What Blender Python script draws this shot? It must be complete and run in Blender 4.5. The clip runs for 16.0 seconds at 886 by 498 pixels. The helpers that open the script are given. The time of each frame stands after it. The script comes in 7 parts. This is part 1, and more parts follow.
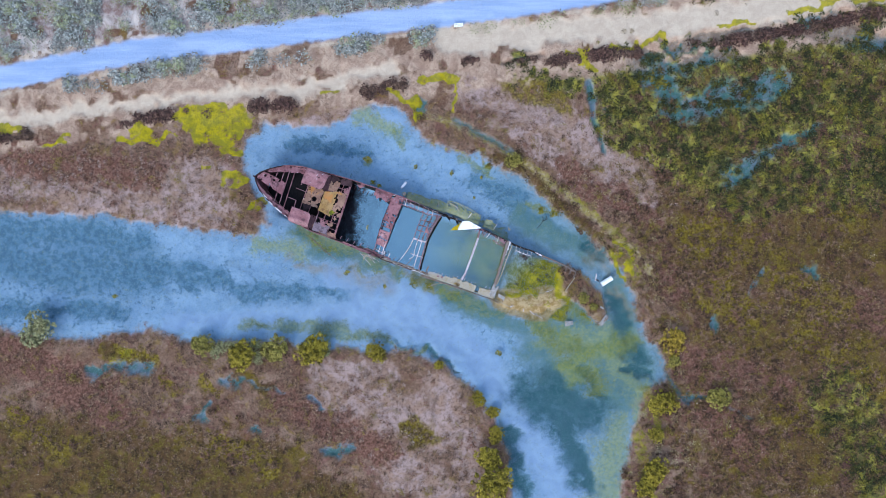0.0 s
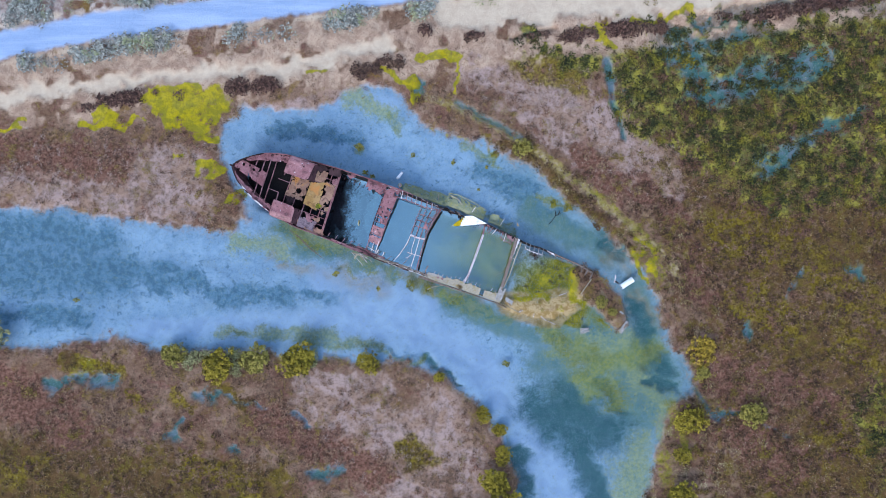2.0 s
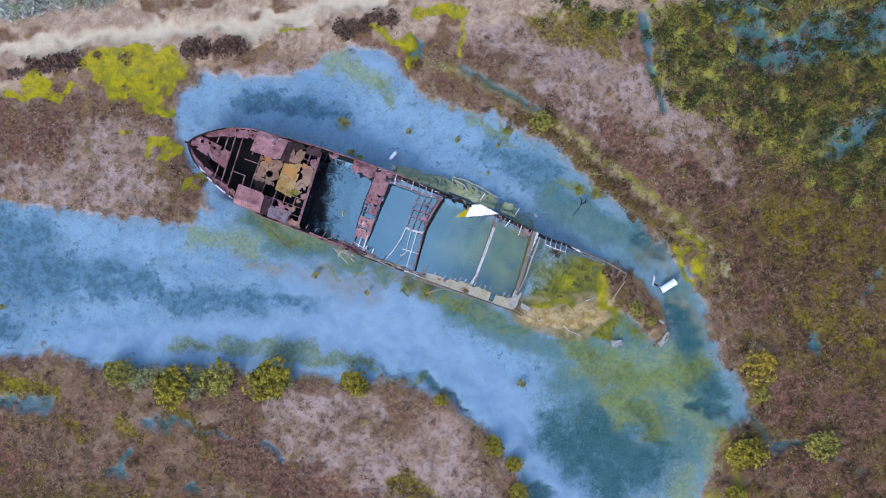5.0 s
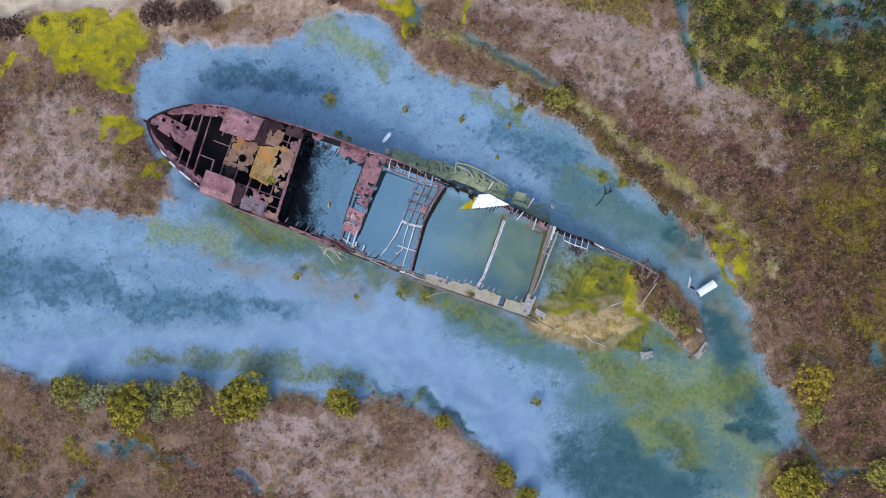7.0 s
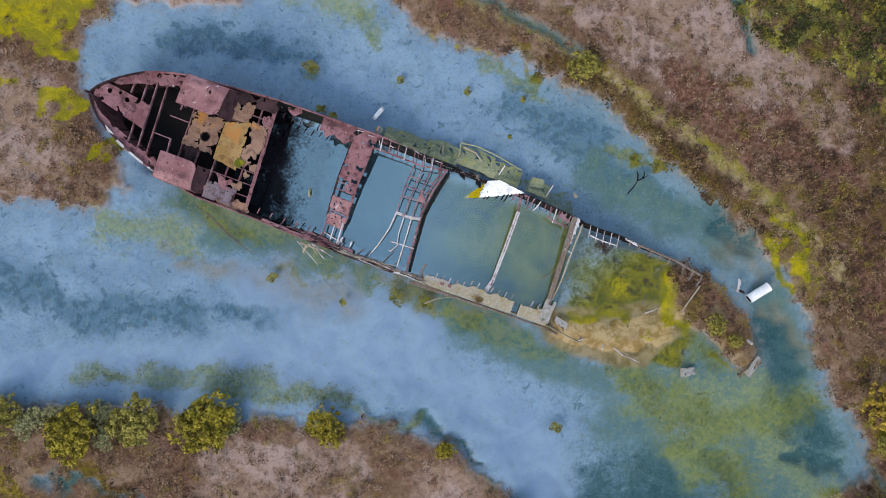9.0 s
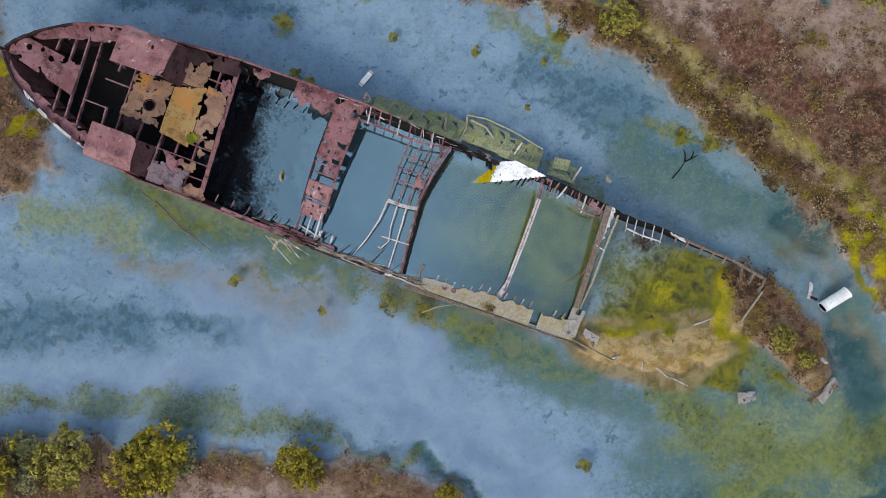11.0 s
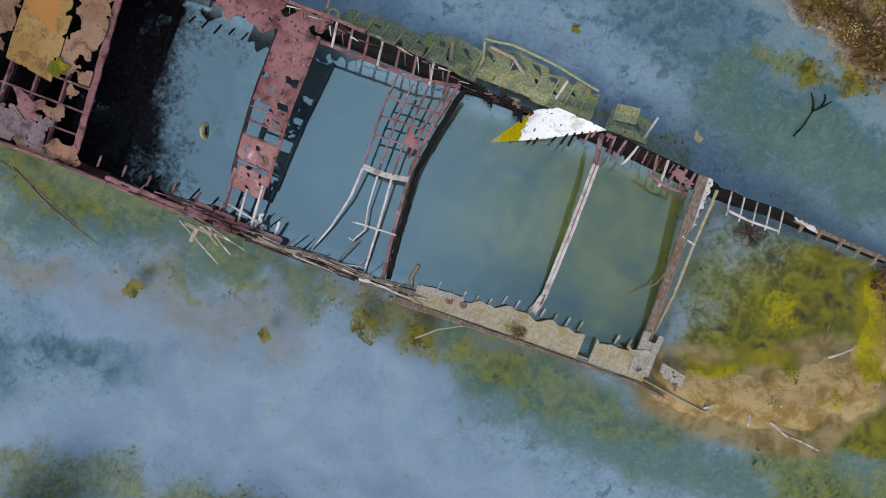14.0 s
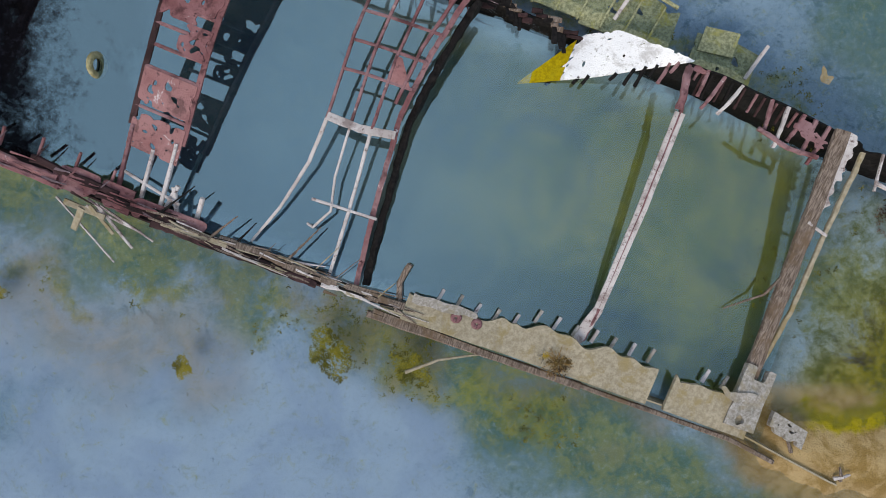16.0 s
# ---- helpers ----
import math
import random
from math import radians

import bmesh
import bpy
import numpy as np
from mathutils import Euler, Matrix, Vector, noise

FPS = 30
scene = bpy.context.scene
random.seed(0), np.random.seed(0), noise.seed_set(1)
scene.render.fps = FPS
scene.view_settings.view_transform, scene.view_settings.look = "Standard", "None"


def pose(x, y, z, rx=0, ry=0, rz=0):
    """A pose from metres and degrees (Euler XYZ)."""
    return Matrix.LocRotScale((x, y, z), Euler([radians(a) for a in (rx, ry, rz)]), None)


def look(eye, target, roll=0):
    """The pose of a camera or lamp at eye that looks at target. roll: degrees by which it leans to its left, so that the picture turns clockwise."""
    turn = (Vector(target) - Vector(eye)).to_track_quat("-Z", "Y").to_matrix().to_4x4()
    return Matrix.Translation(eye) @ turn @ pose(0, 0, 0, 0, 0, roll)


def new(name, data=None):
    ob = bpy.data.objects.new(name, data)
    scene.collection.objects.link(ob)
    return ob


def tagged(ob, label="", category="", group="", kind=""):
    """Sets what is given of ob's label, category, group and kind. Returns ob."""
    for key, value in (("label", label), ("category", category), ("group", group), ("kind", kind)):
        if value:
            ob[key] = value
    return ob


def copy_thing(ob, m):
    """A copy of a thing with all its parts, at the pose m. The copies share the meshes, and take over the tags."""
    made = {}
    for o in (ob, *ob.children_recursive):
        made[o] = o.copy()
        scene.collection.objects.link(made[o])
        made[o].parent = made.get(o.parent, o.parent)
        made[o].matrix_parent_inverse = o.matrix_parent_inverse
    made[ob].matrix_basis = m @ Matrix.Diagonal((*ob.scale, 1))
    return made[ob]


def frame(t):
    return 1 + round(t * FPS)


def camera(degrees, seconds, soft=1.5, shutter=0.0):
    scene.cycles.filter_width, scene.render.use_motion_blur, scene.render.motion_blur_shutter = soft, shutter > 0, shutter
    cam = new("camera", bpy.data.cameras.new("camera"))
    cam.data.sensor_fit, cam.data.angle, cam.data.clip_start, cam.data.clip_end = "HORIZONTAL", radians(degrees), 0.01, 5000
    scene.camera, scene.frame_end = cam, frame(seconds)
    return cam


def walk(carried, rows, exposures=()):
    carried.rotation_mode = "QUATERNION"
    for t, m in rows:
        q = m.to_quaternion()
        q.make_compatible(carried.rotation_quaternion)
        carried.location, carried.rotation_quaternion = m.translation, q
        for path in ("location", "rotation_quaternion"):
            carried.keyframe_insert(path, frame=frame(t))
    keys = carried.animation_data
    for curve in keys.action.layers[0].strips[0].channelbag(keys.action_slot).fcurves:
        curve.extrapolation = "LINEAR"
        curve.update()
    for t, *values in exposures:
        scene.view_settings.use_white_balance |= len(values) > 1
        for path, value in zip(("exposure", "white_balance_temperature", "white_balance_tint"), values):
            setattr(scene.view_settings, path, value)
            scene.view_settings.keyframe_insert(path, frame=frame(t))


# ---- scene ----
# A drone sinks almost straight down over a wreck, looking at the ground.
cam = camera(70.0, 16.0, 0.8)
ROWS = [
    (0, 0.0, 0.0, 70.0, 0.413, -0.037, 0.0),
    (1, -0.003, -0.068, 66.205, 0.421, -0.022, -0.0),
    (2, -0.025, -0.151, 62.491, 0.429, -0.006, -0.007),
    (3, -0.061, -0.243, 58.839, 0.437, 0.009, -0.018),
    (4, -0.107, -0.339, 55.23, 0.444, 0.024, -0.033),
    (5, -0.161, -0.435, 51.651, 0.452, 0.04, -0.047),
    (6, -0.219, -0.528, 48.093, 0.46, 0.055, -0.06),
    (7, -0.28, -0.614, 44.547, 0.468, 0.07, -0.07),
    (8, -0.341, -0.693, 41.01, 0.476, 0.086, -0.074),
    (9, -0.401, -0.763, 37.48, 0.483, 0.101, -0.07),
    (10, -0.458, -0.826, 33.961, 0.491, 0.116, -0.057),
    (11, -0.513, -0.881, 30.459, 0.499, 0.132, -0.032),
    (12, -0.565, -0.932, 26.982, 0.507, 0.147, 0.008),
    (13, -0.614, -0.98, 23.543, 0.514, 0.162, 0.063),
    (14, -0.662, -1.03, 20.157, 0.522, 0.178, 0.136),
    (15, -0.709, -1.086, 16.843, 0.53, 0.193, 0.23),
    (16, -0.757, -1.153, 13.624, 0.538, 0.208, 0.345),
]
walk(cam, [(t, pose(x, y, z, rx, ry, rz)) for t, x, y, z, rx, ry, rz in ROWS], exposures=((0.0, 1.08, 6050, 10.0), (5.0, 1.05, 6150, 10.5), (9.0, 0.81, 7300, 9.0), (16.0, 0.57, 8200, 8.0)))

# ---- daylight: a thin bright overcast with a broad soft sun ----
world = bpy.data.worlds.new("sky_world")
world.use_nodes = True
scene.world = world
wn = world.node_tree
sky = wn.nodes.new("ShaderNodeTexSky")
sky.sky_type = "NISHITA"
sky.sun_disc = False
sky.sun_elevation, sky.sun_rotation = radians(36), radians(214)
sky.air_density, sky.dust_density, sky.ozone_density = 1.0, 0.6, 1.6
cloud = wn.nodes.new("ShaderNodeMix")
cloud.data_type = "RGBA"
cloud.inputs[0].default_value = 0.5
cloud.inputs[7].default_value = (4.0, 5.0, 6.4, 1)
wn.links.new(sky.outputs[0], cloud.inputs[6])
wn.links.new(cloud.outputs[2], wn.nodes["Background"].inputs[0])
wn.nodes["Background"].inputs[1].default_value = 0.15
sun = new("sun", bpy.data.lights.new("sun", "SUN"))
sun.data.energy, sun.data.angle, sun.data.color = 1.4, radians(24), (1.0, 0.94, 0.87)
sun.matrix_world = look((0, 0, 60), (45.2, 67.1, 1.2))


# ---- node helpers ----
class Nodes:
    """Short hand for building one node material."""

    def __init__(self, name, rough=0.8, metal=0.0, spec=0.3):
        self.mat = bpy.data.materials.new(name)
        self.mat.use_nodes = True
        self.t = self.mat.node_tree
        self.b = self.t.nodes["Principled BSDF"]
        self.b.inputs["Roughness"].default_value = rough
        self.b.inputs["Metallic"].default_value = metal
        self.b.inputs["Specular IOR Level"].default_value = spec
        self.co = self.t.nodes.new("ShaderNodeTexCoord").outputs["Object"]

    def put(self, socket, value):
        if hasattr(value, "links"):
            self.t.links.new(value, socket)
        elif isinstance(value, tuple):
            socket.default_value = (*value, 1.0)[:4]
        else:
            socket.default_value = value

    def noise(self, scale, detail=4.0, rough=0.6, stretch=None, warp=0.0):
        n = self.t.nodes.new("ShaderNodeTexNoise")
        n.inputs["Scale"].default_value, n.inputs["Detail"].default_value = scale, detail
        n.inputs["Roughness"].default_value, n.inputs["Distortion"].default_value = rough, warp
        co = self.co
        if stretch:
            m = self.t.nodes.new("ShaderNodeMapping")
            m.inputs["Scale"].default_value = stretch
            self.t.links.new(co, m.inputs["Vector"])
            co = m.outputs[0]
        self.t.links.new(co, n.inputs["Vector"])
        return n.outputs["Fac"]

    def spots(self, scale, rand=1.0):
        n = self.t.nodes.new("ShaderNodeTexVoronoi")
        n.inputs["Scale"].default_value, n.inputs["Randomness"].default_value = scale, rand
        self.t.links.new(self.co, n.inputs["Vector"])
        return n.outputs["Distance"]

    def step(self, value, lo, hi):
        n = self.t.nodes.new("ShaderNodeMapRange")
        n.interpolation_type = "SMOOTHSTEP"
        self.put(n.inputs[0], value)
        n.inputs[1].default_value, n.inputs[2].default_value = lo, hi
        return n.outputs[0]

    def math(self, op, a, b=0.0):
        n = self.t.nodes.new("ShaderNodeMath")
        n.operation = op
        self.put(n.inputs[0], a)
        self.put(n.inputs[1], b)
        return n.outputs[0]

    def mix(self, fac, a, b):
        n = self.t.nodes.new("ShaderNodeMix")
        n.data_type = "RGBA"
        self.put(n.inputs[0], fac)
        self.put(n.inputs[6], a)
        self.put(n.inputs[7], b)
        return n.outputs[2]

    def attr(self, name):
        n = self.t.nodes.new("ShaderNodeAttribute")
        n.attribute_name = name
        return n.outputs["Fac"]

    def island(self):
        return self.t.nodes.new("ShaderNodeNewGeometry").outputs["Random Per Island"]

    def each(self):
        return self.t.nodes.new("ShaderNodeObjectInfo").outputs["Random"]

    def color(self, c):
        self.put(self.b.inputs["Base Color"], c)

    def bump(self, height, strength=0.5, distance=0.05):
        n = self.t.nodes.new("ShaderNodeBump")
        n.inputs["Strength"].default_value, n.inputs["Distance"].default_value = strength, distance
        self.put(n.inputs["Height"], height)
        self.t.links.new(n.outputs[0], self.b.inputs["Normal"])


def rusty(name, dark, mid, light, pale=0.0, orange=0.0, gloss=0.85):
    g = Nodes(name, gloss, 0.0, 0.2 if gloss > 0.7 else 0.5)
    big, fine = g.noise(0.9, 6, 0.65, warp=0.4), g.noise(9, 8, 0.7)
    c = g.mix(g.step(big, 0.35, 0.62), mid, light)
    c = g.mix(g.step(fine, 0.56, 0.68), c, dark)
    c = g.mix(g.math("MULTIPLY", g.step(g.noise(2.3, 6, 0.7, warp=0.3), 0.5, 0.64), 0.7), c, dark)
    if orange:
        c = g.mix(g.step(g.noise(0.55, 5, 0.6, warp=0.6), 0.62 - orange, 0.7 - orange), c, (0.36, 0.16, 0.05))
    if pale:
        c = g.mix(g.step(g.noise(3.2, 7, 0.75, warp=0.5), 0.66 - pale, 0.71 - pale), c, (0.52, 0.45, 0.48))
    c = g.mix(g.step(g.noise(34, 3), 0.6, 0.75), c, dark)
    g.color(c)
    g.bump(g.math("ADD", fine, g.noise(40, 3)), 0.6, 0.03)
    return g.mat


def weathered(name, dark, light, stain, along=(1, 1, 1)):
    g = Nodes(name, 0.9, 0.0, 0.15)
    grain = g.noise(14, 6, 0.7, along)
    c = g.mix(g.step(grain, 0.35, 0.65), dark, light)
    c = g.mix(g.step(g.noise(1.7, 6, 0.7, warp=0.5), 0.5, 0.66), c, stain)
    c = g.mix(g.math("MULTIPLY", g.step(g.noise(5, 6, 0.75), 0.5, 0.7), 0.6), c, dark)
    g.color(c)
    g.bump(grain, 0.6, 0.03)
    return g.mat


def leafy(name, tones, rough=0.75):
    """Foliage whose leaves differ one from the next; the fourth and fifth tones come in patches."""
    g = Nodes(name, rough, 0.0, 0.2)
    r = g.math("ADD", g.math("MULTIPLY", g.island(), 0.62), 0.2)
    c = g.mix(g.step(r, 0.0, 0.5), tones[0], tones[1])
    c = g.mix(g.step(r, 0.45, 1.0), c, tones[2])
    c = g.mix(g.math("MULTIPLY", g.step(g.noise(0.35, 4), 0.45, 0.65), 0.8), c, tones[3])
    dim = tuple(0.55 * v for v in tones[0])
    c = g.mix(g.math("MULTIPLY", g.step(g.noise(2.6, 4, 0.65), 0.5, 0.56), 0.75), c, dim)
    if len(tones) > 4:
        c = g.mix(g.math("MULTIPLY", g.step(g.noise(0.55, 5, 0.65, warp=0.6), 0.52, 0.62), g.step(r, 0.1, 0.6)), c, tones[4])
    g.color(c)
    return g.mat


# ---- materials of the wreck ----
RUST = rusty("rust_plate", (0.03, 0.011, 0.014), (0.15, 0.06, 0.068), (0.245, 0.118, 0.132), 0.03)
RUST_RED = rusty("rust_red_plate", (0.06, 0.016, 0.02), (0.19, 0.065, 0.072), (0.29, 0.13, 0.14), 0.05, 0.0, 0.5)
# darker copy of the rust, with the shade of upright end plates painted in
RUST_SHADED = rusty("rust_shaded_plate", (0.014, 0.006, 0.008), (0.05, 0.02, 0.024), (0.085, 0.038, 0.044))
RUST_DARK = rusty("rust_dark_steel", (0.006, 0.004, 0.005), (0.022, 0.011, 0.013), (0.06, 0.03, 0.034))
RUST_BEAM = rusty("rust_beam", (0.05, 0.018, 0.022), (0.16, 0.065, 0.075), (0.26, 0.15, 0.17), 0.04)
RUST_TAN = rusty("rust_tan_plate", (0.05, 0.025, 0.025), (0.19, 0.095, 0.075), (0.29, 0.16, 0.115), 0.0, 0.0)
RUST_ORANGE = rusty("rust_orange_plate", (0.1, 0.05, 0.025), (0.25, 0.145, 0.05), (0.31, 0.195, 0.085), 0.0, 0.03)
RUST_PEACH = rusty("rust_peach_plate", (0.06, 0.03, 0.03), (0.19, 0.105, 0.075), (0.27, 0.16, 0.115), 0.0, 0.04)
MAUVE = rusty("mauve_scale", (0.04, 0.026, 0.034), (0.11, 0.075, 0.092), (0.19, 0.14, 0.165), 0.02)
BLEACHED = rusty("bleached_steel", (0.13, 0.085, 0.085), (0.38, 0.34, 0.35), (0.52, 0.49, 0.52), 0.04)
WHITE_PLATE = rusty("salt_white_plate", (0.42, 0.4, 0.42), (0.78, 0.78, 0.84), (0.85, 0.85, 0.9))
TIMBER = weathered("grey_timber", (0.07, 0.05, 0.042), (0.25, 0.2, 0.18), (0.13, 0.09, 0.065), (3.0, 0.35, 1.5))
CRUST = weathered("encrusted_deck", (0.235, 0.2, 0.15), (0.345, 0.305, 0.245), (0.245, 0.195, 0.11), (0.8, 0.8, 0.8))
SEAM_WEED = weathered("seam_weed", (0.05, 0.06, 0.008), (0.13, 0.13, 0.015), (0.2, 0.17, 0.01))
WEEDY = weathered("weed_covered_plate", (0.17, 0.18, 0.11), (0.38, 0.38, 0.24), (0.31, 0.29, 0.08))
PALE_CRUST = weathered("pale_concrete", (0.2, 0.18, 0.16), (0.36, 0.34, 0.34), (0.25, 0.21, 0.15))
YELLOW_SLIME = weathered("yellow_slime", (0.26, 0.19, 0.004), (0.42, 0.31, 0.008), (0.34, 0.27, 0.01))
WHITE_PAINT = weathered("chalky_white_paint", (0.55, 0.55, 0.58), (0.8, 0.8, 0.84), (0.62, 0.6, 0.62))
RUBBER = weathered("bleached_rubber", (0.2, 0.18, 0.1), (0.42, 0.38, 0.24), (0.3, 0.26, 0.12))
# near-black: wet steel, and the shade painted below decks and frames
BLACK_STEEL_SHADE = weathered("black_steel_and_shade", (0.004, 0.004, 0.005), (0.016, 0.014, 0.015), (0.01, 0.009, 0.01))


# ---- the ground: one sheet with the creek bed pressed into it ----
def table_noise(x, y, scale, seed):
    """Smooth value noise on a wrapped table, 0 to 1."""
    tab = np.random.RandomState(seed).rand(128, 128)
    u, v = x * scale + 1000.0, y * scale + 1000.0
    i, j = np.floor(u).astype(int), np.floor(v).astype(int)
    a, b = u - i, v - j
    a, b = a * a * (3 - 2 * a), b * b * (3 - 2 * b)
    i0, i1, j0, j1 = i % 128, (i + 1) % 128, j % 128, (j + 1) % 128
    return (tab[i0, j0] * (1 - a) + tab[i1, j0] * a) * (1 - b) + (tab[i0, j1] * (1 - a) + tab[i1, j1] * a) * b


def fbm(x, y, scale, seed, octaves=4):
    total, weight, amp = 0.0, 0.0, 1.0
    for k in range(octaves):
        total = total + amp * table_noise(x, y, scale * 2 ** k, seed + k)
        weight, amp = weight + amp, amp * 0.55
    return total / weight


def smooth(v, lo, hi):
    s = np.clip((v - lo) / (hi - lo), 0, 1)
    return s * s * (3 - 2 * s)


def away(x, y, x1, y1, x2, y2):
    """Distance to a segment."""
    dx, dy = x2 - x1, y2 - y1
    k = np.clip(((x - x1) * dx + (y - y1) * dy) / (dx * dx + dy * dy + 1e-9), 0, 1)
    return np.hypot(x - x1 - k * dx, y - y1 - k * dy)


def line_away(x, y, line):
    return np.minimum.reduce([away(x, y, *a, *b) for a, b in zip(line, line[1:])])


def within(x, y, ring):
    """Signed distance to a closed ring, positive inside."""
    ins = np.zeros(x.shape, bool)
    loop = list(zip(ring, ring[1:] + ring[:1]))
    for (x1, y1), (x2, y2) in loop:
        if y1 != y2:
            ins ^= ((y1 > y) != (y2 > y)) & (x < (x2 - x1) * (y - y1) / (y2 - y1) + x1)
    d = np.minimum.reduce([away(x, y, *a, *b) for a, b in loop])
    return np.where(ins, d, -d)


def strokes(x, y, rows, soft=0.6):
    """How much of each place is covered by broad strokes: rows of x1, y1, x2, y2, half width."""
    m = np.zeros(x.shape)
    for x1, y1, x2, y2, r in rows:
        edge = max(0.25, r * soft)
        far = r + edge
        k = np.flatnonzero((x > min(x1, x2) - far) & (x < max(x1, x2) + far) & (y > min(y1, y2) - far) & (y < max(y1, y2) + far))
        if len(k):
            m[k] = np.maximum(m[k], 1 - smooth(away(x[k], y[k], x1, y1, x2, y2), r - edge, far))
    return m


NORTH_BANK = [(-49.0, 4.8), (-43.3, 4.6), (-37.7, 4.2), (-32.7, 3.4), (-28.3, 2.8), (-24.0, 2.1), (-20.8, 2.3), (-19.5, 3.4), (-19.9, 5.3), (-20.7, 7.3), (-21.7, 9.3), (-22.1, 11.5), (-21.5, 13.3), (-19.6, 14.4), (-16.5, 14.1), (-12.7, 14.2), (-11.5, 14.8), (-9.9, 15.8), (-7.7, 16.3), (-5.8, 16.1), (-4.3, 15.3), (-3.0, 13.6), (-2.0, 12.5), (1.0, 11.5), (4.2, 10.8), (6.4, 9.8), (9.2, 8.1), (10.7, 6.5), (12.0, 4.9), (14.2, 3.4), (16.4, 1.5), (18.2, -0.1), (19.5, -1.6), (20.3, -3.5), (21.2, -5.4), (22.2, -7.6), (23.0, -9.7), (24.0, -11.9), (24.3, -13.7), (22.9, -15.0), (21.5, -16.6), (20.9, -19.4), (20.3, -22.5), (19.7, -27.0)]
SOUTH_BANK = [(-48.9, -8.4), (-45.8, -8.9), (-39.5, -9.2), (-36.4, -8.8), (-32.7, -8.3), (-29.6, -9.1), (-27.1, -9.4), (-22.7, -9.8), (-17.7, -9.7), (-13.9, -10.1), (-10.2, -10.5), (-7.7, -10.4), (-5.2, -10.5), (-2.4, -11.2), (-0.2, -12.0), (1.7, -13.8), (3.5, -15.5), (4.9, -17.0), (6.2, -18.9), (6.8, -21.3), (7.4, -23.8), (7.9, -27.0)]
ROAD = [(-160.0, -2.0), (-52.8, 18.5), (-49.0, 19.2), (-41.5, 20.7), (-33.4, 22.3), (-24.0, 23.4), (-14.0, 24.7), (-5.2, 25.7), (4.2, 26.9), (13.6, 28.2), (21.1, 29.4), (160.0, 51.0)]
TRAIL = [(-160.0, -6.0), (-52.8, 14.2), (-49.0, 14.6), (-42.8, 15.3), (-36.5, 16.2), (-30.3, 17.0), (-25.3, 17.3), (-20.9, 18.0), (-16.5, 18.4), (-11.5, 19.0), (-5.8, 20.1)]
TRAIL_EAST = [(1.0, 23.8), (9.2, 23.8), (13.6, 24.4), (19.9, 25.1), (29.3, 26.0), (38.7, 27.7), (46.2, 29.1), (160.0, 47.0)]
MOUND = [(12.6, -1.7), (13.8, -1.3), (14.9, -1.9), (16.2, -2.9), (17.7, -4.2), (18.0, -5.7), (18.1, -7.3), (17.4, -7.8), (16.4, -7.3), (15.1, -5.7), (13.9, -4.7), (13.1, -3.4)]
SPIT = [(5.9, -4.7), (7.2, -4.7), (9.5, -4.9), (11.3, -4.3), (12.6, -4.5), (13.1, -5.0), (12.1, -5.7), (11.1, -6.8), (9.5, -6.6), (7.5, -6.0), (6.2, -5.4)]
ALGAE = [
    (-29.2, 15.3, -22.2, 15.9, 0.69), (-28.4, 14.3, -22.2, 14.6, 1.06), (-27.2, 13.1, -22.8, 12.8, 0.81), (-24.4, 11.7, -22.5, 11.2, 0.44),
    (-35.3, 12.8, -30.3, 13.1, 0.44), (-34.0, 14.2, -32.8, 13.4, 0.44), (-24.2, 8.3, -21.8, 8.1, 0.56), (-26.2, 9.2, -25.3, 9.3, 0.19),
    (-21.0, 5.1, -20.3, 5.4, 0.38), (-44.0, 11.7, -41.5, 12.6, 0.38), (-49.7, 13.7, -46.5, 13.8, 0.38), (-13.4, 17.7, -11.3, 18.1, 0.25),
    (-6.5, 18.3, -4.5, 17.4, 0.38), (-4.5, 17.3, -2.3, 15.7, 0.38), (-2.0, 18.8, 1.3, 19.8, 0.56), (1.1, 19.3, 1.2, 15.3, 0.16),
    (15.8, 21.5, 16.7, 20.3, 0.56), (18.5, 22.6, 24.7, 23.7, 0.31), (31.0, 25.2, 34.1, 25.7, 0.31),
]
WEED_BELT = [
    (20.6, 0.4, 22.0, -2.6, 1.5), (23.8, -11.0, 25.4, -14.4, 1.25), (22.6, -15.0, 22.6, -18.2, 0.87), (21.0, -23.8, 21.3, -26.9, 1.12),
    (19.2, 2.0, 20.6, 0.3, 1.2), (12.0, 8.0, 19.8, 1.6, 0.45), (24.2, -9.4, 25.7, -12.5, 0.94), (22.3, -15.0, 23.8, -19.4, 1.12),
    (21.6, -20.0, 22.9, -27.0, 1.25), (-34.5, -10.7, -36.4, -11.9, 0.62), (-24.0, -10.6, -8.0, -10.6, 0.3),
]
ALGAE_SHORE = [
    (10.4, 9.3, 14.5, 6.2, 0.22), (14.5, 6.2, 20.4, 1.2, 0.4), (20.8, 0.2, 21.9, -2.4, 0.45), (-1.5, 12.1, 4.8, 10.3, 0.24),
    (4.5, 10.0, 5.4, 9.5, 0.31), (11.1, 5.1, 12.6, 4.6, 0.38), (24.2, -9.4, 25.7, -12.5, 0.6), (22.3, -15.0, 23.8, -19.4, 0.7),
    (21.6, -20.0, 22.9, -27.0, 0.8), (-34.5, -10.7, -36.4, -11.9, 0.62), (-2.0, 15.0, 0.8, 14.4, 0.25),
]
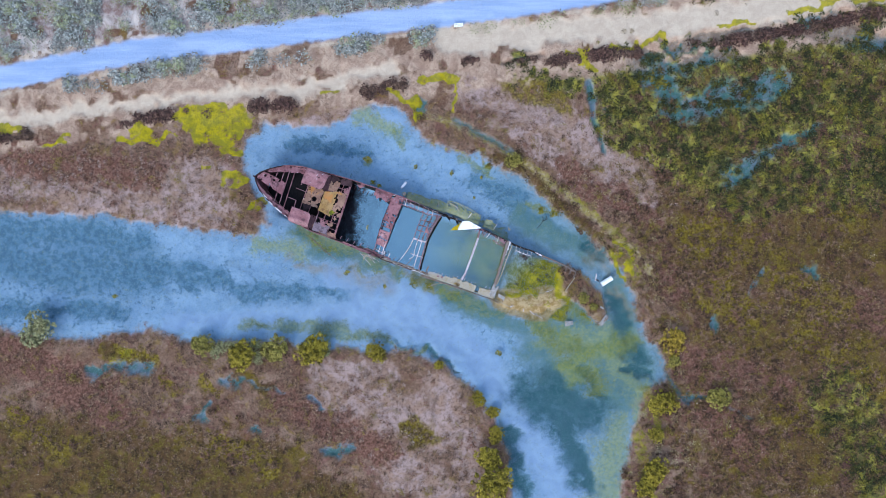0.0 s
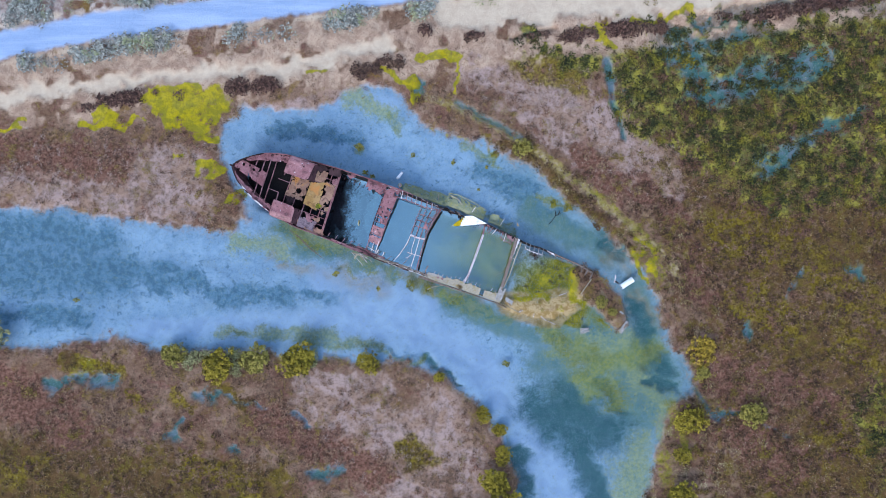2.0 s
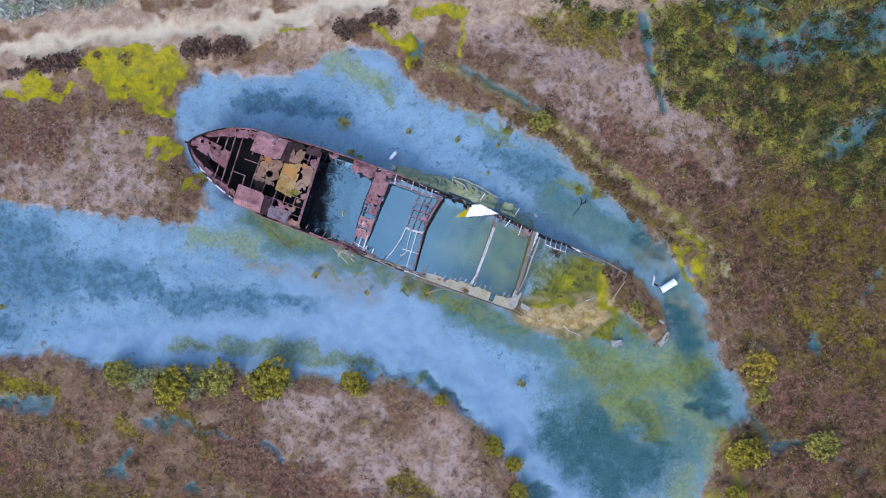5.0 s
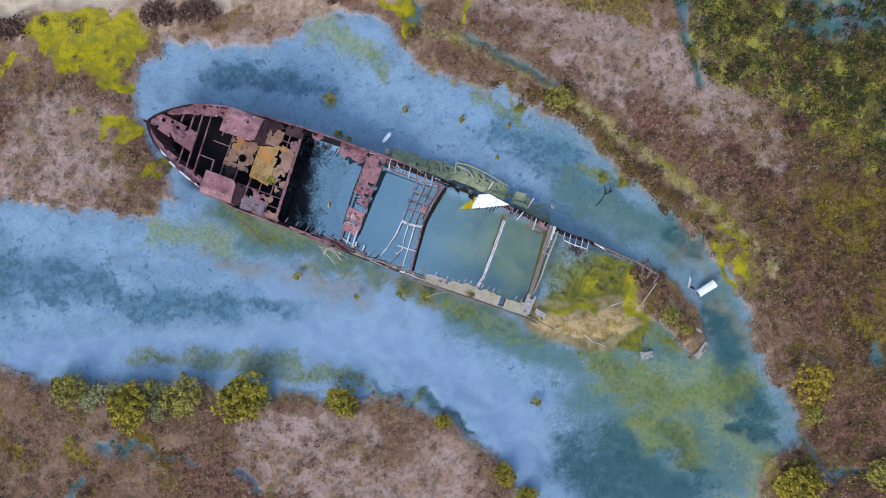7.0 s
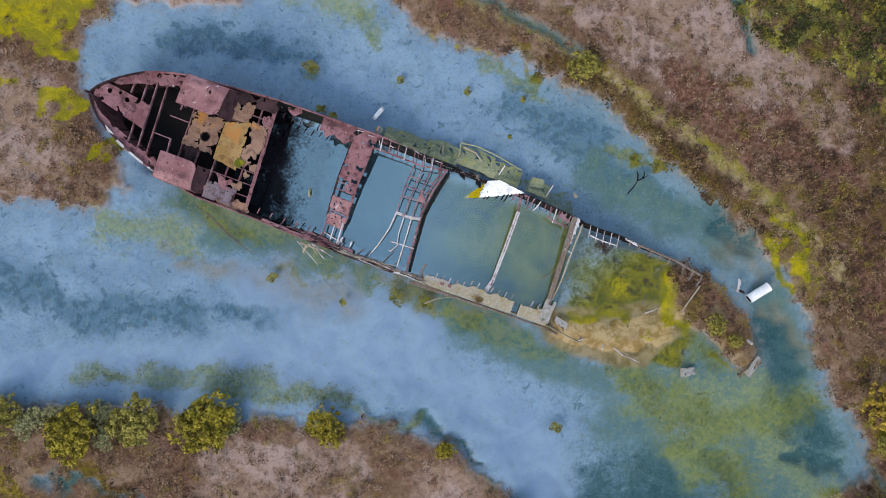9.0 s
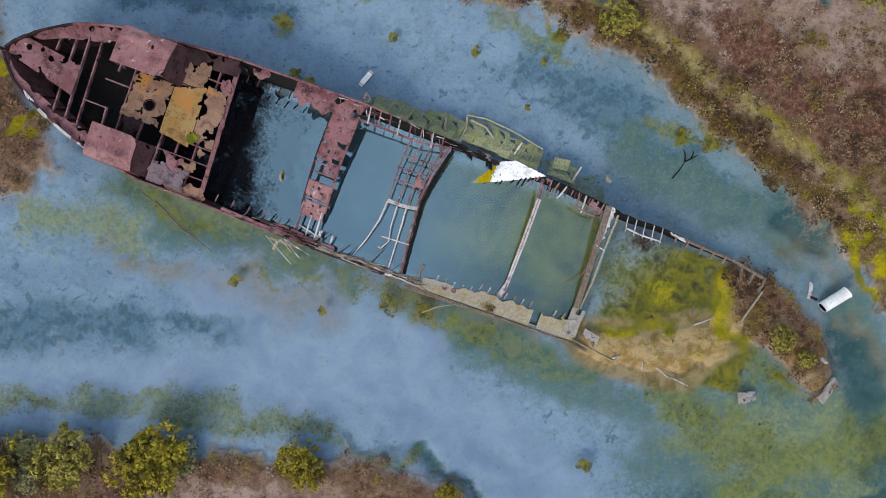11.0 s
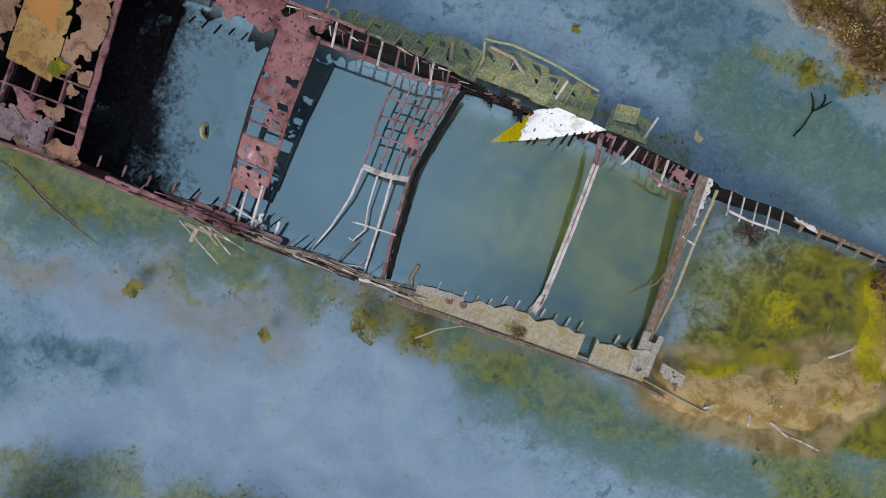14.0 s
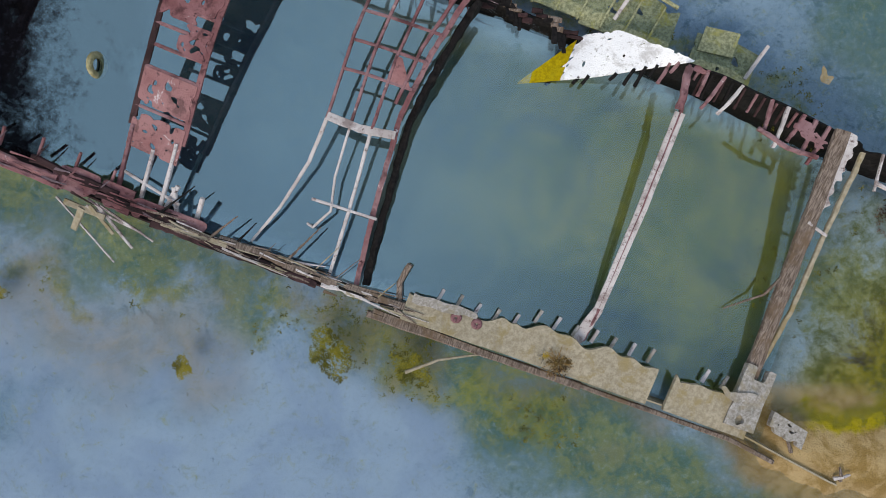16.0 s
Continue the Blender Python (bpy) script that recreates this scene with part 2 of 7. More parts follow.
GULLIES = [
    (16.2, 19.0, 16.7, 15.9, 0.41),
    (16.7, 15.9, 17.8, 11.3, 0.31),
    (18.0, 15.9, 18.5, 14.7, 0.16),
    (6.7, 21.1, 11.1, 22.0, 0.19),
    (1.2, 14.8, 4.2, 13.2, 0.3),
    (4.2, 13.2, 7.6, 11.3, 0.3),
    (26.0, -15.9, 29.1, -15.9, 0.22),
    (29.1, -15.9, 34.1, -18.2, 0.09),
    (23.8, -11.9, 26.3, -15.9, 0.16),
    (24.9, 23.3, 38.7, 26.2, 0.28),
]
PONDS = [
    (25.3, 15.6, 29.1, 16.2, 1.72), (29.1, 16.8, 37.2, 18.7, 1.56), (31.6, 8.1, 34.1, 10.3, 1.10), (34.1, 10.3, 38.5, 12.4, 0.70),
    (37.8, 12.4, 42.2, 14.0, 0.31), (22.2, 22.1, 24.7, 18.1, 1.56), (22.8, 19.9, 32.2, 22.4, 1.10), (24.7, 22.8, 39.7, 25.3, 0.78),
    (40.3, 25.6, 46.0, 24.3, 1.56), (43.5, 26.2, 48.5, 23.1, 1.25), (40.0, -1.3, 41.0, -1.9, 0.70), (34.4, -3.8, 35.3, -1.9, 0.39),
    (-24.4, -13.7, -22.8, -14.2, 0.38), (-22.8, -14.3, -17.0, -15.2, 0.19),
]
PALE = [
    (2.8, 18.1, 13.5, 14.6, 1.88), (13.5, 14.6, 20.3, 8.1, 2.38), (7.2, 14.3, 16.0, 7.4, 1.50), (20.3, 9.3, 24.7, 3.7, 1.25),
    (-11.5, -15.1, -0.3, -19.4, 2.75), (-0.3, -15.1, 4.1, -23.8, 1.88), (-30.3, 9.3, -24.0, 4.3, 1.50), (-42.8, 6.8, -28.4, 6.2, 1.38),
    (-5.3, -23.2, 1.0, -26.9, 2.12), (-19.0, 13.7, -10.3, 15.6, 0.88), (-14.0, -11.9, -5.3, -13.2, 0.88),
    (-48.0, 8.5, -26.0, 8.0, 2.6), (-40.0, 5.5, -24.0, 4.5, 1.5),
]
WEED = [
    (-22.7, -8.2, -14.0, -7.8, 0.54), (-14.0, -8.2, -6.6, -9.1, 0.80), (-13.3, -9.1, -9.3, -8.9, 0.54), (-6.6, -9.9, -1.3, -11.1, 0.30),
    (11.8, -9.8, 16.8, -11.1, 1.21), (13.5, -12.5, 17.5, -14.5, 1.34), (18.1, -10.6, 21.5, -9.1, 1.00), (10.1, -7.8, 12.8, -8.8, 0.87),
    (12.1, -4.4, 15.5, -7.1, 0.67), (14.5, -12.1, 18.1, -9.8, 0.74), (-3.9, 6.4, 3.4, 4.3, 0.30), (3.4, 3.9, 6.8, 2.3, 0.30),
    (9.4, 5.4, 12.1, 4.6, 0.33), (-4.6, -2.1, -2.6, -3.1, 0.30), (-11.0, -1.8, -10.5, -2.1, 0.27), (6.1, -1.4, 11.8, -3.8, 1.34),
    (1.4, 10.3, 5.4, 9.0, 0.33),
]
WEED_PORT = [
    (-8.6, 10.3, -8.0, 9.8, 0.33), (-5.3, 13.3, -3.9, 12.3, 0.47), (-14.7, 2.3, -12.0, 0.3, 0.54), (-4.2, -3.0, -4.0, -3.1, 0.39),
    (-4.4, -2.1, -3.6, -2.4, 0.24), (-3.2, -2.8, -3.0, -3.1, 0.34), (-1.8, -3.4, -1.5, -3.4, 0.39), (-1.1, -3.7, 1.3, -4.8, 0.32),
    (0.6, -3.4, 1.8, -4.1, 0.24), (-9.6, -1.7, -8.5, -2.2, 0.36), (-8.9, -2.0, -8.6, -2.1, 0.24), (-7.5, -1.5, -6.3, -2.0, 0.22),
    (-3.0, -2.2, -1.8, -2.8, 0.15),
]
# dark hollows; the row from (-1.5, -10.8) paints the south bank's shadow edge
DEEP_SHADE = [
    (9.4, -15.1, 13.5, -19.1, 2.12), (11.9, -15.1, 16.3, -17.6, 2.25),
    (13.5, -19.4, 16.0, -25.7, 1.25), (7.4, -19.7, 8.8, -26.9, 0.94), (19.1, -6.3, 21.6, -11.9, 1.06), (18.8, -4.4, 20.0, -6.9, 0.81),
    (15.6, 1.1, 17.1, -0.2, 0.69), (-1.5, -10.8, 1.9, -13.3, 0.31), (20.3, -12.6, 22.8, -13.5, 0.50), (15.3, -12.6, 18.1, -15.7, 0.62),
]
GREEN_MARSH = [
    (19.8, 20.0, 32.4, 24.4, 3.44),
    (32.4, 24.4, 49.2, 25.7, 4.69),
    (21.1, 15.6, 29.2, 10.6, 3.44),
    (29.2, 15.6, 44.9, 17.9, 5.2),
    (32.3, 7.2, 48.6, 9.5, 3.2),
    (8.6, 20.6, 14.2, 19.4, 1.56),
    (43.5, -15.7, 48.5, -25.0, 2.81),
]
DARK_MARSH = [
    (-47.8, -21.9, -19.0, -24.4, 3.75), (-47.8, -24.4, -11.5, -28.2, 3.12), (4.1, 11.2, 8.5, 9.9, 0.56), (8.5, 9.3, 13.5, 4.9, 0.62),
    (13.5, 4.9, 19.1, -0.1, 0.56), (29.1, 0.6, 48.5, 1.8, 5.62), (32.2, -9.4, 49.0, -11.9, 4.38), (34.7, -20.7, 49.0, -23.2, 5.00),
    (-36.5, -10.7, -32.8, -11.9, 0.88), (-22.8, -13.2, -19.0, -15.1, 0.75), (-4.0, -19.4, -2.2, -20.7, 0.88), (-42.8, 21.8, -40.3, 24.3, 0.88),
]
ALGAE_STERN = [(7.0, -4.5, 10.3, -4.4, 0.34), (12.6, -1.9, 13.0, -4.5, 0.48), (13.0, -4.8, 13.9, -5.2, 0.29), (15.1, -6.7, 16.6, -7.7, 0.19), (11.5, -5.5, 12.0, -5.7, 0.19), (11.1, -0.8, 11.4, -0.9, 0.19)]
MAROON_MARSH = [
    (24.7, -1.9, 26.6, -4.4, 1.88), (26.6, -11.9, 31.6, -13.2, 2.25), (28.5, -16.9, 34.1, -20.7, 2.50), (44.7, -5.1, 48.5, -6.9, 1.88),
    (13.5, 9.3, 17.2, 6.2, 1.50), (19.7, 6.2, 23.5, 3.1, 1.50), (-47.8, -10.7, -36.5, -16.9, 2.50), (-46.5, 10.6, -32.8, 8.7, 2.25),
    (34.1, -13.2, 38.5, -15.1, 1.50), (-17.8, -15.7, -6.5, -21.9, 1.88),
]
SAGE = [
    (12.8, -9.4, 16.6, -10.7, 1.88), (17.2, -8.8, 20.3, -10.1, 1.25), (13.5, -12.6, 16.6, -13.5, 0.88), (19.2, -19.4, 19.4, -21.9, 1.25),
    (18.8, -21.9, 18.1, -29.4, 2.12), (20.3, -13.5, 22.2, -15.7, 1.12), (21.6, -15.1, 22.2, -19.4, 0.88), (16.0, -9.4, 19.7, -12.6, 1.00),
    (-9.0, 15.6, -5.9, 13.7, 0.88), (-14.0, 2.9, -8.6, 0.3, 1.00), (-20.7, 0.9, -15.7, 0.3, 0.87),
]
TEAL = [
    (15.3, -7.6, 20.3, -13.2, 3.12), (18.5, -12.6, 19.7, -15.7, 2.81), (10.3, -10.7, 13.5, -14.4, 2.12), (1.0, -5.1, 9.1, -8.8, 1.00),
    (8.5, 3.7, 17.2, -0.1, 1.38), (19.1, -3.2, 21.0, -9.4, 1.12), (-14.0, 0.6, -9.0, -0.8, 0.88), (6.0, -15.1, 7.2, -21.9, 0.62),
    (-15.7, 2.6, -8.0, -0.4, 1.34), (-1.3, -3.4, 6.8, -7.1, 1.14), (10.1, -7.1, 13.5, -8.8, 1.34),
]
BROWN = [(-10.0, -2.5, -6.7, -3.4, 0.98), (-3.0, -2.6, -1.9, -2.9, 0.55), (1.0, -4.0, 3.8, -4.7, 0.42), (5.8, -4.9, 8.7, -5.9, 0.73), (-10.5, -2.0, -6.0, -3.0, 0.9), (-17.0, -0.5, -12.0, -2.0, 0.5), (16.5, -0.4, 18.6, -1.9, 0.7), (-3.5, -2.6, -1.0, -3.5, 0.5), (19.2, -4.0, 21.0, -7.0, 0.4)]
STREAM = [
    (-30.3, -7.7, -20.9, -7.4, 1.00), (-20.9, -7.4, -10.3, -7.1, 1.50), (-10.3, -7.1, -4.0, -7.4, 1.88), (-4.0, -7.4, 1.0, -9.4, 2.00),
    (1.0, -9.4, 4.7, -12.6, 1.88), (4.7, -12.6, 7.2, -16.6, 1.75), (7.2, -16.6, 10.0, -21.3, 1.62), (10.0, -21.3, 12.8, -25.7, 1.88),
    (12.8, -25.7, 15.3, -31.9, 2.00), (-12.2, -2.6, -1.5, -5.1, 1.12), (-9.0, -5.1, -1.5, -6.9, 1.25), (-10.3, 15.3, -5.3, 14.6, 0.88),
]
# the row from (-5.9, -9.4) begins that painted bank shadow
BLOTCH = [
    (-49.0, 2.6, -34.0, 1.3, 2.12), (-49.0, -1.0, -32.8, -2.2, 2.81), (-54.7, 0.6, -49.0, -0.1, 3.75), (-33.4, -1.3, -28.4, -2.9, 1.38),
    (-28.4, -1.9, -20.9, -4.4, 1.12), (-20.6, -3.9, -15.3, -4.6, 1.00), (-14.0, -4.4, -6.5, -4.6, 0.56), (11.0, 4.3, 14.1, 1.8, 0.75),
    (-5.9, -9.4, -1.5, -10.6, 0.38), (4.1, 8.0, 8.8, 5.6, 1.34), (7.4, 5.3, 10.1, 3.9, 0.84), (-16.7, 12.3, -8.0, 11.3, 0.80),
    (-54.0, -6.0, -36.0, -6.4, 1.10),
]
ALGAE_EAST = [
    (38.5, 27.1, 48.5, 28.4, 0.44), (13.5, 21.7, 16.0, 22.1, 0.19), (19.5, 1.8, 21.0, -1.9, 0.38), (18.8, -0.1, 20.3, -3.2, 0.25),
]
PONDS_SOUTH = [
    (-15.0, -15.8, -12.8, -16.7, 0.31), (-12.8, -21.2, -9.8, -20.9, 0.56), (-27.2, -18.5, -25.8, -17.2, 0.38), (-20.9, -19.1, -20.2, -18.9, 0.38),
    (29.4, -7.9, 30.0, -7.4, 0.50), (-38.4, -12.9, -32.2, -12.4, 0.56), (34.1, -4.4, 35.0, -3.2, 0.19), (26.6, -16.0, 29.1, -15.9, 0.19),
    (-2.8, 16.5, -2.0, 16.1, 0.31),
]
OLIVE_MARSH = [
    (27.8, 1.8, 34.1, 0.6, 2.50), (29.1, -4.4, 34.1, -6.9, 1.88), (37.2, -1.9, 43.5, -5.7, 2.12), (40.3, -9.4, 47.2, -14.4, 2.25),
    (37.2, -16.9, 41.0, -19.4, 1.50), (44.7, -20.7, 48.5, -23.2, 1.88), (-4.0, -19.1, -1.9, -20.4, 1.12), (-30.3, -13.8, -29.0, -15.1, 0.75),
    (-26.5, -14.4, -25.6, -15.1, 0.62), (-35.3, -10.7, -32.2, -11.6, 0.88), (7.2, 19.3, 12.8, 16.8, 1.50), (37.2, 9.3, 44.7, 4.3, 2.50),
    (-47.2, -18.2, -41.5, -21.9, 1.25), (-25.3, -20.7, -19.0, -23.2, 1.50),
]
LAGOON = [
    (-5.5, -2.0, -4.7, -2.7, 0.49), (-2.6, -3.0, -0.6, -3.9, 0.56), (-0.6, -4.2, 1.8, -5.0, 0.63), (1.8, -5.0, 4.3, -6.0, 0.61),
    (-9.1, 0.7, -6.7, -1.0, 0.73), (4.7, -6.1, 6.7, -6.6, 0.49), (-6.3, -1.0, -5.2, -2.0, 0.36), (-15.7, 2.6, -10.6, 0.3, 0.87),
]
SHORE_PATH = [(-2.5, 15.6), (1.2, 14.4), (7.9, 10.8), (10.4, 9.0), (13.5, 6.6), (16.2, 4.4), (20.3, 1.0), (22.5, -1.2), (23.5, -3.5)]



def ship_xy(x, y):
    """World to the wreck's own plan: metres aft of the stem, metres to starboard of the keel line."""
    c, s = math.cos(radians(-20.6)), math.sin(radians(-20.6))
    dx, dy = x + 19.9, y - 8.5
    return dx * c + dy * s, -dx * s + dy * c


def land(x, y):
    """Signed distance from the water's edge, positive on land."""
    wob = (fbm(x, y, 0.45, 11) - 0.5) * 1.7 + (fbm(x, y, 2.0, 17, 3) - 0.5) * 0.7
    north = [(-400, 4.8)] + NORTH_BANK + [(19.0, -400), (400, -400), (400, 400), (-400, 400)]
    south = [(-400, -8.4)] + SOUTH_BANK + [(8.5, -400), (-400, -400)]
    d = np.maximum(within(x, y, north), within(x, y, south)) + wob
    d = np.maximum(d, within(x, y, MOUND) * 1.0 + wob * 0.5)
    return np.maximum(d, np.minimum(within(x, y, SPIT) * 0.7 + wob * 0.4, 0.5))


def terrain(x, y):
    """Height and cover of the ground at each place."""
    d = land(x, y)
    n1, n2 = fbm(x, y, 0.22, 31), fbm(x, y, 1.6, 41, 3)
    n3 = fbm(x, y, 0.7, 47, 3)
    wx, wy = x + (n3 - 0.5) * 2.4, y + (fbm(x, y, 0.7, 53, 3) - 0.5) * 2.4
    road = line_away(x, y, ROAD)
    trail = np.minimum(line_away(wx, wy, TRAIL), line_away(wx, wy, TRAIL_EAST) - 0.9)
    z_land = 0.03 + 0.2 * smooth(d, 0.0, 0.9) + 0.12 * (n2 - 0.5) + 0.1 * (n1 - 0.4)
    north = smooth(y - 0.13 * x, 14, 23)
    z_land = z_land + 0.35 * north + 0.25 * (fbm(x, y, 0.8, 61, 3) - 0.5) * north
    z_bed = -0.05 - 0.34 * smooth(-d, 0.0, 3.5) + 0.1 * (n2 - 0.5) - 0.25 * strokes(wx, wy, DEEP_SHADE)
    z = z_bed + (z_land - z_bed) * smooth(d, -0.12, 0.12)
    cut = np.maximum(strokes(wx, wy, PONDS + PONDS_SOUTH), strokes(x + (n3 - 0.5) * 0.9, y + 0.5 * (n2 - 0.5), GULLIES))
    wet = cut * smooth(0.45 * n3 + 0.6 * n2 + 0.3 * cut, 0.5, 0.7)
    z = np.where(d > 0, z - wet * (z + 0.06), z)
    on_road = 1 - smooth(road + 0.5 * (n2 - 0.5), 1.1, 1.55)
    z = z + on_road * (0.5 - z)
    on_trail = (1 - smooth(trail + 0.8 * (n2 - 0.5), 0.1, 1.2)) * (d > 0)
    z = z + on_trail * (0.32 - z) * 0.8
    # inside the hull fore and aft holds the mud lies a little deeper, aft it has silted up
    s, w = ship_xy(x, y)
    hold = smooth(s, 2, 4) * (1 - smooth(s, 28, 29.5)) * (1 - smooth(np.abs(w + 0.35), 2.7, 3.2))
    z = z - hold * 0.35
    silt = smooth(s, 28.5, 29.5) * (1 - smooth(s, 36, 38)) * (1 - smooth(np.abs(w + 0.5), 2.6, 3.3))
    z = np.where(d < 0.05, z + silt * (-0.02 + 0.1 * (n3 - 0.45) - z), z)
    # black mud in the fore hold, with the bulkhead's dark reflection painted in
    sludge_shade = hold * (1 - smooth(s + 0.35 * (w - 1) + 2.0 * (n3 - 0.5), 11.2, 14.2)) * smooth(s, 9.5, 10)
    bank = np.clip(d, -1, 1)
    cover = {
        "land": smooth(d, -0.25, 0.3), "road": on_road, "wet": wet * (d > 0),
        "sand": np.maximum(on_trail, 0.9 * smooth(y - 0.13 * x, 16.5, 18.5) * smooth(n3, 0.25, 0.5)) * (d > 0), "trail": np.maximum(on_trail, 0.8 * smooth(0.35 - np.abs(road - 1.8) + 0.9 * (n3 - 0.5), 0, 0.5)) * (d > 0),
        "spit": np.maximum(1 - smooth(np.abs(within(x, y, SPIT) + 0.2 * (n3 - 0.5)) - 0.2, 0.3, 0.9), 0) * (within(x, y, SPIT) > -0.8) + 0.6 * smooth(within(x, y, SPIT), 0.2, 0.6) + 0.35 * smooth(within(x, y, MOUND), 0.0, 0.3) * smooth(n3, 0.45, 0.6),
        "algae": np.maximum.reduce([strokes(wx, wy, ALGAE + ALGAE_EAST), 0.5 * strokes(x + 0.9 * (n3 - 0.5), y + 0.9 * (n2 - 0.5), ALGAE_SHORE), 0.85 * strokes(x + 0.9 * (n3 - 0.5), y + 0.9 * (n2 - 0.5), ALGAE_STERN, 1.0)]),
        "pale": strokes(wx, wy, PALE, 1.0), "green": strokes(wx, wy, GREEN_MARSH, 0.7), "dark": np.maximum(strokes(wx, wy, DARK_MARSH, 1.0), smooth(wx + 0.15 * wy, 18, 28) * 0.55),
        "stream": strokes(x + 0.8 * (n3 - 0.5), y + 0.8 * (n2 - 0.5), STREAM, 0.8), "blotch": strokes(wx, wy, BLOTCH, 1.0), "olive": strokes(wx, wy, OLIVE_MARSH, 1.0), "weed": np.maximum(strokes(wx, wy, WEED + WEED_PORT, 1.0), 0.3 * silt), "deep": strokes(wx, wy, DEEP_SHADE, 1.0),
        "east": smooth(x + 0.35 * y + 4 * (n1 - 0.5), 5, 14) , "brown": strokes(wx, wy, BROWN, 1.0),
        "path": 1 - smooth(line_away(x + 0.5 * (n3 - 0.5), y + 0.5 * (n2 - 0.5), SHORE_PATH), 0.12, 0.6),
        "aft": smooth(s + 0.5 * w, 16.5, 25), "fore": 1 - smooth(s + 0.3 * w + 2 * (n3 - 0.5), 11.5, 17), "far": smooth(y - 0.13 * x, 24.5, 27.5), "maroon": strokes(wx, wy, MAROON_MARSH, 1.0), "sage": strokes(wx, wy, SAGE, 1.0), "teal": strokes(wx, wy, TEAL, 1.0), "lagoon": strokes(wx, wy, LAGOON, 1.0), "black": sludge_shade,
        "silt": silt * (0.45 + 0.55 * smooth(s - 0.5 * w + 1.5 * (n3 - 0.5), 29.0, 33.0)), "shore": (1 - smooth(np.abs(bank), 0.1, 0.75)), "hold": hold,
    }
    return z, cover


def spread(lo, hi, step):
    """Grid lines: even inside lo..hi, then ever wider out to the horizon."""
    far = [2.0 * 1.32 ** k for k in range(1, 26)]
    return np.array([lo - f for f in reversed(far)] + list(np.arange(lo, hi, step)) + [hi + f for f in far])


gx, gy = spread(-53, 53, 0.2), spread(-31, 31, 0.2)
X, Y = np.meshgrid(gx, gy)
Z, COVER = terrain(X.ravel(), Y.ravel())
verts = np.stack([X.ravel(), Y.ravel(), Z], 1)
nx, ny = len(gx), len(gy)
corner = (np.arange(ny - 1)[:, None] * nx + np.arange(nx - 1)[None, :]).ravel()
quads = np.stack([corner, corner + 1, corner + 1 + nx, corner + nx], 1)


def mesh_from(name, verts, quads, mat=None, smooth_faces=True):
    me = bpy.data.meshes.new(name)
    me.vertices.add(len(verts))
    me.vertices.foreach_set("co", np.asarray(verts, np.float32).ravel())
    k = quads.shape[1]
    me.loops.add(quads.size)
    me.loops.foreach_set("vertex_index", quads.astype(np.int32).ravel())
    me.polygons.add(len(quads))
    me.polygons.foreach_set("loop_start", np.arange(0, quads.size, k, dtype=np.int32))
    me.polygons.foreach_set("use_smooth", np.full(len(quads), smooth_faces))
    me.update(calc_edges=True)
    me.validate()
    if mat:
        me.materials.append(mat)
    return me


